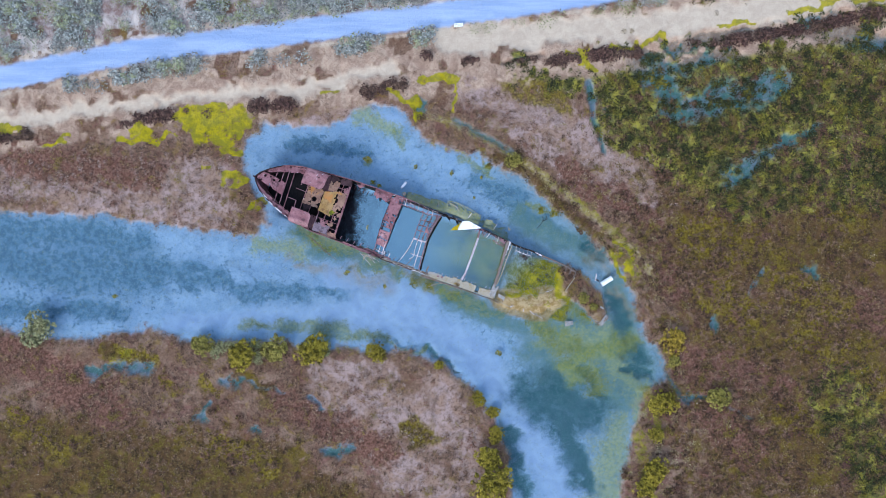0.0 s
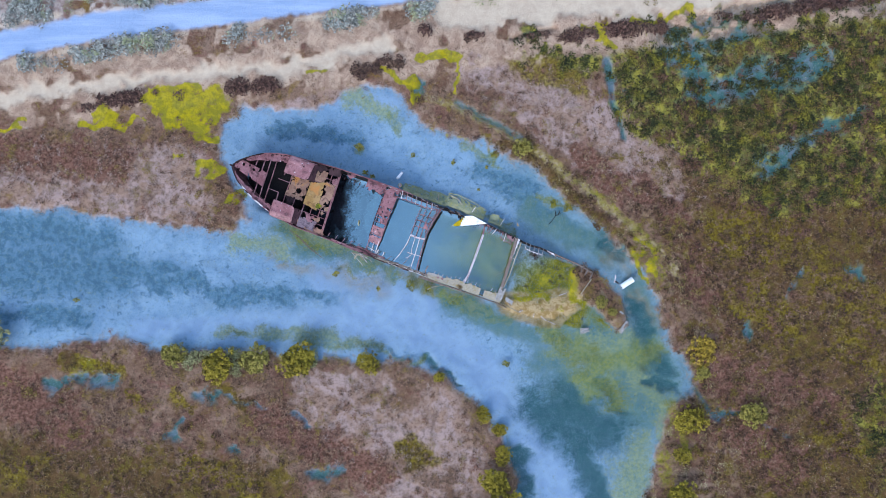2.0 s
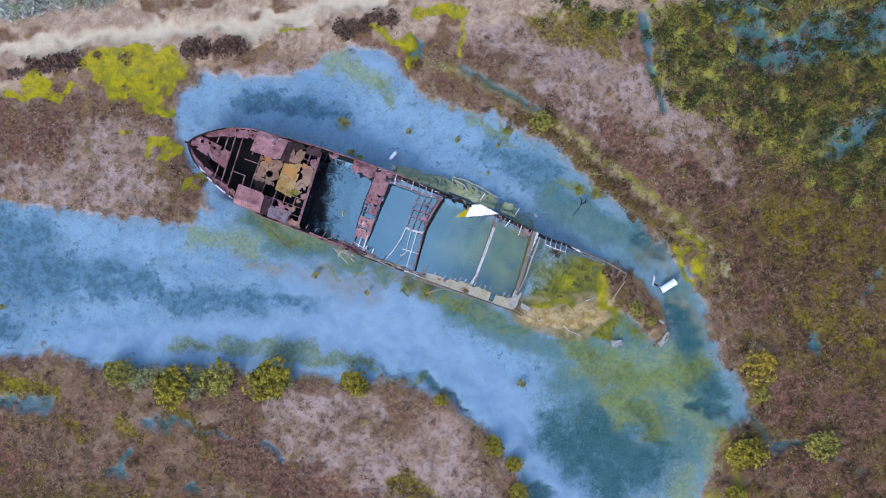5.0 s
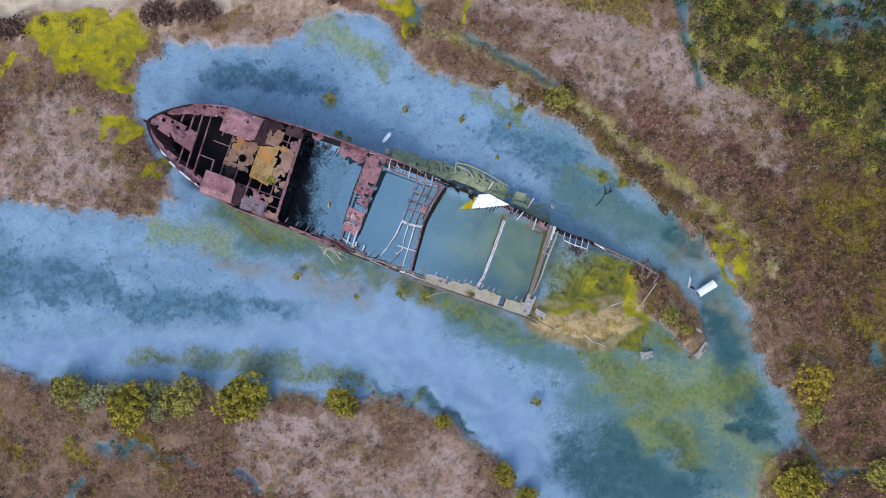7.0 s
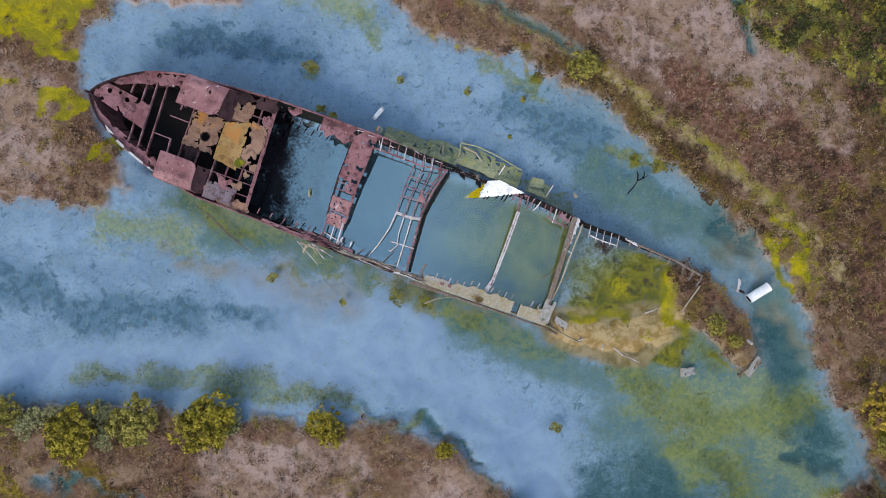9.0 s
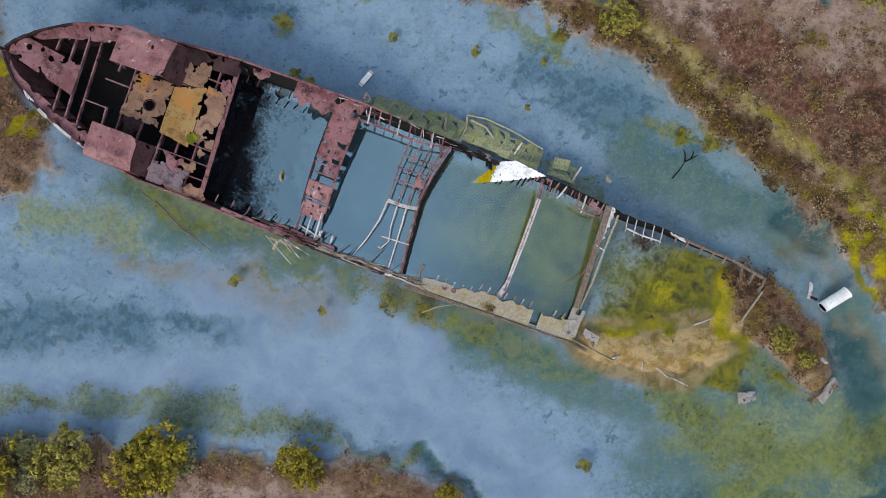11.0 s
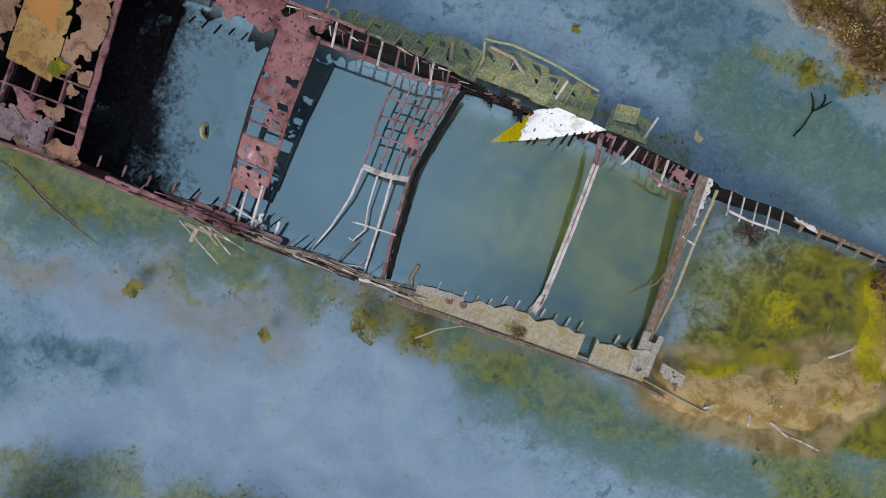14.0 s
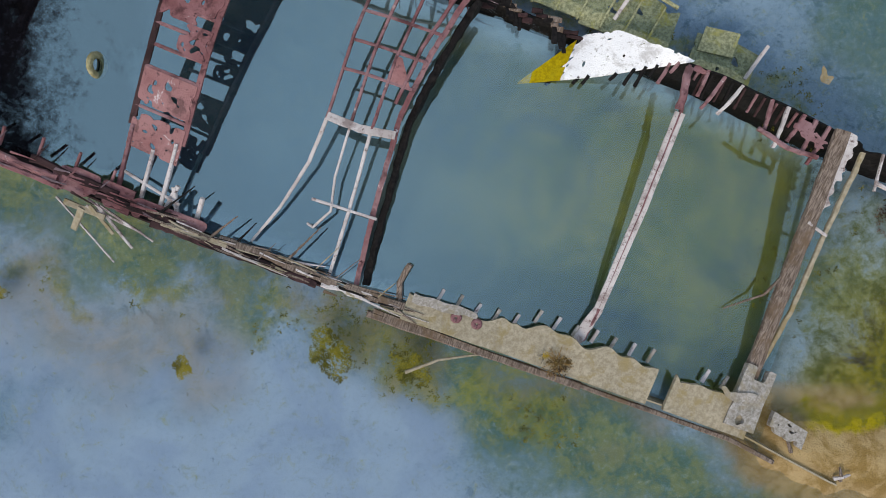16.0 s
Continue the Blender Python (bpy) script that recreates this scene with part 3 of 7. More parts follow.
def ground_material():
    g = Nodes("creek_ground", 0.95, 0.0, 0.1)
    a, b, c3 = g.noise(0.3, 6, 0.65, warp=0.5), g.noise(2.6, 6, 0.7), g.noise(11, 5, 0.7)
    # salt marsh: reddish brown, paler, olive and maroon in places
    patch = g.noise(0.75, 6, 0.7, warp=0.5)
    tint, tuss = g.noise(0.42, 6, 0.7, warp=0.9), g.noise(3.4, 7, 0.72, warp=0.3)
    rag = g.math("MULTIPLY", g.math("SUBTRACT", patch, 0.5), 1.6)
    where = lambda name, lo=0.3, hi=0.75: g.step(g.math("ADD", g.attr(name), rag), lo, hi)
    marsh = g.mix(g.step(a, 0.38, 0.6), (0.135, 0.076, 0.048), (0.2, 0.128, 0.09))
    marsh = g.mix(g.math("MULTIPLY", g.step(patch, 0.48, 0.62), 0.8), marsh, (0.105, 0.05, 0.032))
    marsh = g.mix(g.math("MULTIPLY", g.step(tint, 0.54, 0.64), 0.6), marsh, (0.17, 0.105, 0.02))
    marsh = g.mix(g.math("MULTIPLY", g.step(tint, 0.46, 0.36), 0.6), marsh, (0.16, 0.07, 0.058))
    marsh = g.mix(g.math("MULTIPLY", where("pale"), 0.85), marsh, g.mix(g.step(tint, 0.42, 0.58), (0.33, 0.235, 0.21), (0.26, 0.165, 0.125)))
    marsh = g.mix(g.math("MULTIPLY", where("dark", 0.2, 0.6), 0.9), marsh, g.mix(g.step(tint, 0.48, 0.6), (0.092, 0.051, 0.018), (0.115, 0.08, 0.011)))
    marsh = g.mix(where("maroon"), marsh, g.mix(g.step(tuss, 0.42, 0.58), (0.16, 0.078, 0.056), (0.098, 0.045, 0.03)))
    marsh = g.mix(g.math("MULTIPLY", where("olive"), 0.85), marsh, g.mix(g.step(tuss, 0.42, 0.58), (0.17, 0.125, 0.012), (0.08, 0.055, 0.008)))
    olive = g.mix(g.step(patch, 0.42, 0.6), (0.11, 0.105, 0.03), (0.26, 0.225, 0.036))
    marsh = g.mix(where("green", 0.15, 0.55), marsh, g.mix(g.step(g.noise(1.9, 7, 0.75, warp=0.4), 0.5, 0.6), olive, (0.028, 0.028, 0.008)))
    marsh = g.mix(g.math("MULTIPLY", g.step(tuss, 0.5, 0.62), 0.5), marsh, (0.045, 0.026, 0.014))
    marsh = g.mix(g.math("MULTIPLY", g.step(tuss, 0.44, 0.34), 0.25), marsh, (0.36, 0.27, 0.2))
    marsh = g.mix(g.math("MULTIPLY", g.step(c3, 0.56, 0.7), 0.6), marsh, (0.05, 0.03, 0.018))
    marsh = g.mix(g.math("MULTIPLY", g.attr("wet"), 0.85), marsh, g.mix(g.step(tint, 0.45, 0.6), (0.06, 0.155, 0.15), (0.15, 0.2, 0.25)))
    rough = g.noise(0.9, 8, 0.75, warp=0.5)
    sand = g.mix(g.step(rough, 0.35, 0.65), (0.48, 0.385, 0.29), (0.41, 0.32, 0.24))
    bankc = g.mix(g.step(rough, 0.36, 0.62), (0.4, 0.285, 0.205), (0.25, 0.16, 0.115))
    bankc = g.mix(g.step(c3, 0.55, 0.66), bankc, (0.12, 0.075, 0.055))
    bankc = g.mix(g.math("MULTIPLY", g.attr("far"), 0.8), bankc, g.mix(g.step(g.noise(0.35, 6, 0.7, warp=0.8), 0.42, 0.62), g.mix(g.step(rough, 0.4, 0.6), (0.3, 0.26, 0.25), (0.17, 0.11, 0.105)), (0.5, 0.44, 0.4)))
    sand = g.mix(g.attr("trail"), bankc, sand)
    cover = g.mix(g.step(g.math("ADD", g.attr("sand"), g.math("MULTIPLY", b, 0.5)), 0.35, 1.0), marsh, sand)
    # bed: blue-grey mud with a pale stream, green weed, dark hollows and a painted bank shadow
    cloud, mott = g.noise(0.5, 5, 0.6, warp=0.8), g.noise(1.5, 6, 0.72, warp=0.3)
    curd = g.math("ADD", g.math("MULTIPLY", g.noise(1.3, 8, 0.78, warp=0.6), 0.6), g.math("MULTIPLY", g.noise(6.0, 6, 0.75, warp=0.4), 0.4))
    torn = lambda name, field, k, lo, hi: g.step(g.math("ADD", g.attr(name), g.math("MULTIPLY", g.math("SUBTRACT", field, 0.5), k)), lo, hi)
    bed = g.mix(g.step(a, 0.36, 0.64), (0.205, 0.305, 0.44), (0.275, 0.385, 0.525))
    bed = g.mix(g.math("MULTIPLY", g.step(mott, 0.5, 0.64), 0.35), bed, (0.09, 0.16, 0.25))
    bed = g.mix(g.math("MULTIPLY", g.step(cloud, 0.52, 0.66), 0.25), bed, (0.2, 0.25, 0.27))
    bed = g.mix(g.math("MULTIPLY", g.attr("east"), 0.45), bed, (0.14, 0.22, 0.22))
    bed = g.mix(g.math("MULTIPLY", torn("blotch", curd, 1.2, 0.15, 1.0), 0.8), bed, (0.075, 0.165, 0.25))
    spot = g.math("ADD", g.math("MULTIPLY", g.attr("blotch"), 0.16), g.noise(1.9, 4, 0.6, warp=0.5))
    bed = g.mix(g.math("MULTIPLY", g.step(g.math("ADD", spot, g.math("MULTIPLY", g.math("SUBTRACT", curd, 0.5), 0.35)), 0.6, 0.7), 0.65), bed, (0.05, 0.115, 0.175))
    bed = g.mix(g.math("MULTIPLY", torn("teal", curd, 2.0, 0.1, 1.0), 0.85), bed, g.mix(g.step(curd, 0.4, 0.62), (0.06, 0.14, 0.145), (0.12, 0.185, 0.145)))
    bed = g.mix(g.math("MULTIPLY", torn("lagoon", curd, 2.4, 0.1, 1.0), 0.85), bed, g.mix(g.step(curd, 0.44, 0.56), (0.06, 0.125, 0.09), (0.17, 0.195, 0.085)))
    bed = g.mix(g.math("MULTIPLY", torn("stream", curd, 0.9, 0.05, 1.0), 0.9), bed, g.mix(g.step(cloud, 0.35, 0.65), (0.25, 0.335, 0.49), (0.305, 0.4, 0.545)))
    bed = g.mix(g.math("MULTIPLY", torn("sage", g.noise(3.6, 8, 0.8, warp=0.5), 4.0, 0.05, 1.0), 0.85), bed, g.mix(g.step(g.noise(3, 8, 0.78), 0.4, 0.62), (0.3, 0.315, 0.14), (0.17, 0.22, 0.14)))
    bed = g.mix(g.math("MULTIPLY", torn("deep", curd, 2.2, 0.1, 1.0), 0.92), bed, g.mix(g.step(mott, 0.4, 0.65), (0.012, 0.07, 0.082), (0.035, 0.11, 0.12)))
    speck = g.step(g.noise(5.5, 5, 0.7, warp=0.5), 0.62, 0.7)
    bed = g.mix(g.math("MULTIPLY", speck, 0.45), bed, (0.055, 0.1, 0.13))
    grit = g.noise(7.0, 8, 0.8, warp=0.5)
    calm = g.math("SUBTRACT", 1.0, g.math("MULTIPLY", g.attr("stream"), 0.75))
    bed = g.mix(g.math("MULTIPLY", g.math("MULTIPLY", g.step(grit, 0.5, 0.66), 0.42), calm), bed, (0.07, 0.12, 0.13))
    bed = g.mix(g.math("MULTIPLY", g.math("MULTIPLY", g.step(grit, 0.48, 0.34), 0.35), calm), bed, (0.33, 0.42, 0.5))
    weedy = torn("weed", curd, 3.2, 0.25, 1.1)
    tang = g.mix(g.step(g.noise(3.4, 10, 0.86, warp=0.3), 0.44, 0.56), (0.27, 0.265, 0.05), (0.1, 0.14, 0.045))
    bed = g.mix(g.math("MULTIPLY", weedy, 0.72), bed, tang)
    bed = g.mix(g.math("MULTIPLY", g.attr("brown"), g.math("MULTIPLY", g.step(cloud, 0.25, 0.6), 0.6)), bed, g.mix(g.step(mott, 0.42, 0.6), (0.3, 0.225, 0.15), (0.2, 0.165, 0.11)))
    bog = g.mix(g.step(curd, 0.42, 0.58), (0.26, 0.215, 0.014), (0.085, 0.095, 0.016))
    bog = g.mix(g.step(g.noise(0.9, 5, 0.7, warp=0.5), 0.52, 0.66), bog, (0.06, 0.05, 0.022))
    bed = g.mix(torn("silt", curd, 1.4, 0.15, 0.8), bed, bog)
    aft = g.attr("aft")
    fine = g.step(g.noise(3.5, 9, 0.8, warp=0.3), 0.4, 0.62)
    holdc = g.mix(g.step(cloud, 0.35, 0.65), (0.025, 0.06, 0.1), (0.055, 0.1, 0.14))
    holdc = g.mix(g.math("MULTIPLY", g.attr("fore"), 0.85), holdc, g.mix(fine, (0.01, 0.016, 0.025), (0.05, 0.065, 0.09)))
    holdc = g.mix(g.math("MULTIPLY", aft, g.step(a, 0.2, 0.55)), holdc, g.mix(g.step(cloud, 0.35, 0.65), (0.12, 0.145, 0.03), (0.24, 0.225, 0.045)))
    holdc = g.mix(g.math("MULTIPLY", fine, 0.3), holdc, (0.1, 0.12, 0.1))
    bed = g.mix(g.math("MULTIPLY", g.attr("hold"), 0.96), bed, holdc)
    # near-black bed by the foredeck: dark mud plus painted reflection of the bulkhead
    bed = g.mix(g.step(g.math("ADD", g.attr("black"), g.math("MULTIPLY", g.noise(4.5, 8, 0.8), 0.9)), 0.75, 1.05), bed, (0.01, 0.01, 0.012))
    col = g.mix(g.attr("land"), bed, cover)
    col = g.mix(g.math("MULTIPLY", g.attr("shore"), g.math("MULTIPLY", g.step(b, 0.45, 0.6), 0.55)), col, (0.3, 0.235, 0.2))
    col = g.mix(g.math("MULTIPLY", g.attr("spit"), 0.9), col, g.mix(g.step(g.noise(1.4, 6, 0.7, warp=0.4), 0.4, 0.62), (0.37, 0.265, 0.14), (0.22, 0.14, 0.05)))
    col = g.mix(g.math("MULTIPLY", g.attr("path"), g.step(tuss, 0.72, 0.4)), col, g.mix(g.step(b, 0.4, 0.6), (0.24, 0.19, 0.05), (0.31, 0.24, 0.15)))
    film = g.noise(1.1, 8, 0.75, warp=0.3)
    near_film = g.step(g.attr("algae"), 0.03, 0.2)
    slime = g.step(g.math("ADD", g.attr("algae"), g.math("ADD", g.math("MULTIPLY", g.math("SUBTRACT", b, 0.5), 1.1), g.math("MULTIPLY", g.math("SUBTRACT", film, 0.5), 1.3))), 0.3, 0.75)
    scum = g.mix(g.step(film, 0.42, 0.58), (0.31, 0.25, 0.003), (0.18, 0.16, 0.01))
    scum = g.mix(g.math("MULTIPLY", g.step(c3, 0.52, 0.66), 0.6), scum, (0.1, 0.1, 0.012))
    col = g.mix(g.math("MULTIPLY", g.math("MULTIPLY", slime, near_film), 0.92), col, scum)
    road = g.mix(g.step(g.noise(1.0, 5, 0.6, (0.12, 1.2, 1)), 0.35, 0.65), (0.22, 0.3, 0.46), (0.3, 0.375, 0.53))
    road = g.mix(g.math("MULTIPLY", g.step(b, 0.5, 0.7), 0.25), road, (0.3, 0.33, 0.4))
    col = g.mix(g.attr("road"), col, road)
    g.color(col)
    g.bump(g.math("MULTIPLY", g.math("ADD", b, g.math("MULTIPLY", c3, 0.5)), g.math("ADD", g.math("MULTIPLY", g.attr("land"), 0.85), 0.15)), 0.7, 0.12)
    return g.mat


GROUND = ground_material()
ground_mesh = mesh_from("ground", verts, quads, GROUND)
for key, value in COVER.items():
    ground_mesh.attributes.new(key, "FLOAT", "POINT").data.foreach_set("value", np.asarray(value, np.float32))
ground = tagged(new("ground", ground_mesh), "brown salt marsh and muddy creek bed with a sandy trail", "ground", kind="structure")


# ---- the creek's water: a thin sheet, clear enough to show the bed, with the sky on it ----
def water_material(name, shine, tint):
    m = bpy.data.materials.new(name)
    m.use_nodes = True
    t = m.node_tree
    t.nodes.remove(t.nodes["Principled BSDF"])
    clear, gloss, mixer = t.nodes.new("ShaderNodeBsdfTransparent"), t.nodes.new("ShaderNodeBsdfGlossy"), t.nodes.new("ShaderNodeMixShader")
    fres, add = t.nodes.new("ShaderNodeLayerWeight"), t.nodes.new("ShaderNodeMath")
    wave, bump = t.nodes.new("ShaderNodeTexNoise"), t.nodes.new("ShaderNodeBump")
    clear.inputs[0].default_value = (*tint, 1)
    gloss.inputs["Roughness"].default_value = 0.04
    fres.inputs["Blend"].default_value = 0.15
    add.inputs[1].default_value = shine
    wave.inputs["Scale"].default_value, wave.inputs["Detail"].default_value = 0.8, 2
    bump.inputs["Strength"].default_value, bump.inputs["Distance"].default_value = 0.03, 0.02
    co = t.nodes.new("ShaderNodeTexCoord")
    t.links.new(co.outputs["Object"], wave.inputs["Vector"])
    t.links.new(wave.outputs["Fac"], bump.inputs["Height"])
    t.links.new(bump.outputs[0], gloss.inputs["Normal"])
    t.links.new(fres.outputs["Fresnel"], add.inputs[0])
    t.links.new(add.outputs[0], mixer.inputs[0])
    t.links.new(clear.outputs[0], mixer.inputs[1])
    t.links.new(gloss.outputs[0], mixer.inputs[2])
    t.links.new(mixer.outputs[0], t.nodes["Material Output"].inputs["Surface"])
    return m


wx_, wy_ = np.meshgrid(np.linspace(-390, 390, 9), np.linspace(-390, 390, 9))
wc = (np.arange(8)[:, None] * 9 + np.arange(8)[None, :]).ravel()
water = new("water", mesh_from("water", np.stack([wx_.ravel(), wy_.ravel(), 0 * wx_.ravel()], 1), np.stack([wc, wc + 1, wc + 10, wc + 9], 1), water_material("creek_water", 0.014, (0.8, 0.87, 0.9))))
tagged(water, "still shallow blue creek water over pale mud", "water", kind="structure")
water.visible_shadow = False


# ---- building helpers ----
def part(name, me, mat, parent=None, label=""):
    """Links a mesh as one object under a thing or a part."""
    if isinstance(me, bmesh.types.BMesh):
        bm, me = me, bpy.data.meshes.new(name)
        bm.to_mesh(me)
        bm.free()
    if mat:
        me.materials.clear()
        me.materials.append(mat)
    ob = new(name, me)
    ob.parent = parent
    if label:
        ob["label"] = label
    return ob


def thing(name, m, label, category, group=""):
    ob = new(name)
    ob.matrix_world = m
    ob.empty_display_size = 0.2
    return tagged(ob, label, category, group)


def wob(x, y=0.0, z=0.0):
    return noise.noise(Vector((x, y, z)))


def sheet(f, nu, nv, thick=0.02, keep=None, jit=0.25, seed=0.0):
    """A plate over the unit square: f(u, v) gives its middle surface, keep(u, v) leaves out eaten cells."""
    p = [[Vector(f(i / nu, j / nv)) for j in range(nv + 1)] for i in range(nu + 1)]
    cells = {(i, j) for i in range(nu) for j in range(nv) if keep is None or keep((i + 0.5) / nu, (j + 0.5) / nv)}
    # only the largest connected piece hangs together
    left, best = set(cells), set()
    while left:
        todo = [left.pop()]
        piece = set(todo)
        while todo:
            i, j = todo.pop()
            for c in ((i + 1, j), (i - 1, j), (i, j + 1), (i, j - 1)):
                if c in left:
                    left.discard(c)
                    piece.add(c)
                    todo.append(c)
        if len(piece) > len(best):
            best = piece
    cells = sorted(best)
    have = best
    vs, fs, ids, place, normal, rim = [], [], {}, {}, {}, {}
    for i, j in {(i + di, j + dj) for i, j in cells for di in (0, 1) for dj in (0, 1)}:
        a, b = p[min(i + 1, nu)][j] - p[max(i - 1, 0)][j], p[i][min(j + 1, nv)] - p[i][max(j - 1, 0)]
        n = a.cross(b)
        normal[i, j] = n.normalized() if n.length > 1e-9 else Vector((0, 0, 1))
        q = p[i][j].copy()
        if jit and 0 < i < nu and 0 < j < nv:
            q += a * 0.5 * jit * wob(i * 1.7 + seed, j * 1.3, 5.1) + b * 0.5 * jit * wob(i * 1.1, j * 1.9 + seed, 9.7)
        elif jit:
            q += (a if j in (0, nv) else b) * 0.5 * jit * 0.6 * wob(i * 1.7 + seed, j * 1.3, 2.1)
        place[i, j] = q
    # eaten edges are worn round, not stepped
    for i, j in cells:
        for c, a, b in (((i - 1, j), (i, j), (i, j + 1)), ((i + 1, j), (i + 1, j), (i + 1, j + 1)), ((i, j - 1), (i, j), (i + 1, j)), ((i, j + 1), (i, j + 1), (i + 1, j + 1))):
            if c not in have:
                rim.setdefault(a, set()).add(b)
                rim.setdefault(b, set()).add(a)
    for step in range(1 if keep else 0):
        moved = {}
        for (i, j), near in rim.items():
            if i in (0, nu) and j in (0, nv):
                continue
            mid = sum((place[c] for c in near), Vector()) / len(near)
            moved[i, j] = place[i, j].lerp(mid, 0.5)
        place.update(moved)

    def vert(i, j, side):
        if (i, j, side) not in ids:
            ids[i, j, side] = len(vs)
            vs.append(place[i, j] + normal[i, j] * (thick * 0.5 * side))
        return ids[i, j, side]

    for i, j in cells:
        ring = [(i, j), (i + 1, j), (i + 1, j + 1), (i, j + 1)]
        fs.append([vert(*c, 1) for c in ring])
        fs.append([vert(*c, -1) for c in reversed(ring)])
        for k, (di, dj) in enumerate(((0, -1), (1, 0), (0, 1), (-1, 0))):
            if (i + di, j + dj) not in have:
                a, b = ring[k], ring[(k + 1) % 4]
                fs.append([vert(*a, 1), vert(*a, -1), vert(*b, -1), vert(*b, 1)])
    me = bpy.data.meshes.new("plate")
    me.from_pydata(vs, [], fs)
    me.update()
    return me


def bar(points, w, h, jit=0.15, step=0.25, seed=0.0, taper=1.0, angle=False, up=(0, 0, 1)):
    """A bar along a line of points, uneven along its length; angle: an L section."""
    pts = [Vector(q) for q in points]
    line = []
    for a, b in zip(pts, pts[1:]):
        n = max(1, int((b - a).length / step))
        line += [a.lerp(b, k / n) for k in range(n)]
    line.append(pts[-1])
    th = min(w, h) * 0.28
    if angle:
        prof = [(-w / 2, 0), (-w / 2, -th), (w / 2 - th, -th), (w / 2 - th, -h), (w / 2, -h), (w / 2, 0)]
    else:
        e = min(w, h) * 0.18
        prof = [(-w / 2 + e, h / 2), (-w / 2, h / 2 - e), (-w / 2, -h / 2 + e), (-w / 2 + e, -h / 2), (w / 2 - e, -h / 2), (w / 2, -h / 2 + e), (w / 2, h / 2 - e), (w / 2 - e, h / 2)]
    vs, fs, k = [], [], len(prof)
    for i, q in enumerate(line):
        d = (line[min(i + 1, len(line) - 1)] - line[max(i - 1, 0)]).normalized()
        ref = Vector(up) if abs(d.dot(Vector(up))) < 0.95 else Vector((1, 0, 0))
        x = d.cross(ref).normalized()
        y = x.cross(d)
        s = 1 + (taper - 1) * i / max(1, len(line) - 1)
        for a, b in prof:
            j1, j2 = 1 + jit * wob(i * 0.9 + seed, a * 9, b * 9), 1 + jit * wob(i * 0.8, a * 7 + seed, b * 7)
            vs.append(q + x * a * s * j1 + y * b * s * j2)
    for i in range(len(line) - 1):
        for j in range(k):
            fs.append((i * k + j, i * k + (j + 1) % k, (i + 1) * k + (j + 1) % k, (i + 1) * k + j))
    fs.append(tuple(range(k - 1, -1, -1)))
    fs.append(tuple(range((len(line) - 1) * k, len(line) * k)))
    me = bpy.data.meshes.new("bar")
    me.from_pydata(vs, [], fs)
    me.update()
    return me


def tube(r, length, wall, n=28, rings=10, dent=0.03):
    """An open pipe along x with a real wall."""
    vs, fs = [], []
    for i in range(rings + 1):
        for rr in (r, r - wall):
            for j in range(n):
                a = 2 * math.pi * j / n
                q = rr * (1 + dent * wob(i * 0.6, math.cos(a) * 1.4, math.sin(a) * 1.4))
                vs.append((length * i / rings, q * math.cos(a), q * math.sin(a)))
    for i in range(rings):
        for layer in (0, 1):
            for j in range(n):
                a, b = (i * 2 + layer) * n, ((i + 1) * 2 + layer) * n
                ring = (a + j, a + (j + 1) % n, b + (j + 1) % n, b + j)
                fs.append(ring if layer else ring[::-1])
    for i in (0, rings):
        for j in range(n):
            a = i * 2 * n
            ring = (a + j, a + (j + 1) % n, a + n + (j + 1) % n, a + n + j)
            fs.append(ring if i else ring[::-1])
    me = bpy.data.meshes.new("tube")
    me.from_pydata(vs, [], fs)
    me.update()
    for q in me.polygons:
        q.use_smooth = True
    return me


def torus(big, small, n=36, k=12, squash=1.0, tread=0.0):
    vs, fs = [], []
    for i in range(n):
        a = 2 * math.pi * i / n
        for j in range(k):
            b = 2 * math.pi * j / k
            r = big + small * math.cos(b) * (1 + (tread if i % 2 and abs(b - math.pi) > 2.2 else 0))
            vs.append((r * math.cos(a), r * math.sin(a), small * squash * math.sin(b)))
            fs.append((i * k + j, ((i + 1) % n) * k + j, ((i + 1) % n) * k + (j + 1) % k, i * k + (j + 1) % k))
    me = bpy.data.meshes.new("ring")
    me.from_pydata(vs, [], fs)
    for q in me.polygons:
        q.use_smooth = True
    me.update()
    return me


# ---- the wreck, in its own plan: x metres aft of the stem, y to starboard, z above the water ----
ship = thing("shipwreck", pose(-19.9, 8.5, 0, 0, 0, -20.6), "rusted steel steamer wreck, decks gone, half sunk in shallow water", "shipwreck")


def ws(s):
    return float(np.interp(s, [0, 0.25, 0.6, 1.3, 2.3, 3, 4.3, 7, 9.6, 12.1, 15.6, 19.9, 24.1, 25.2, 27.4, 29.4, 30.7, 32.5, 34.5, 35.9, 37.3, 38.5, 39.8], [-0.3, 0.1, 0.5, 1.1, 1.78, 2.08, 2.45, 2.75, 3.0, 3.1, 3.2, 3.15, 3.1, 3.1, 2.9, 2.75, 2.85, 2.7, 2.6, 2.36, 2.1, 1.75, 1.15]))


def wp(s):
    return float(np.interp(s, [0, 0.3, 0.95, 2.5, 3.8, 5, 7.2, 10, 13, 15, 19.2, 24, 28.4, 30.7, 33.9], [-0.3, -0.75, -1.47, -2.35, -2.86, -3.2, -3.65, -3.65, -3.77, -3.87, -3.88, -3.7, -3.6, -3.9, -3.8]))


def zs(s):
    return float(np.interp(s, [0, 4, 7, 9.6, 12, 15.6, 19.4, 20.4, 21.8, 22.2, 23, 24, 24.6, 27.4, 29.4, 32, 36], [2.6, 2.25, 2.1, 1.95, 1.7, 1.4, 1.12, 0.3, 0.25, 0.08, 0.22, 0.62, 0.86, 0.92, 0.7, 0.35, 0.3]))


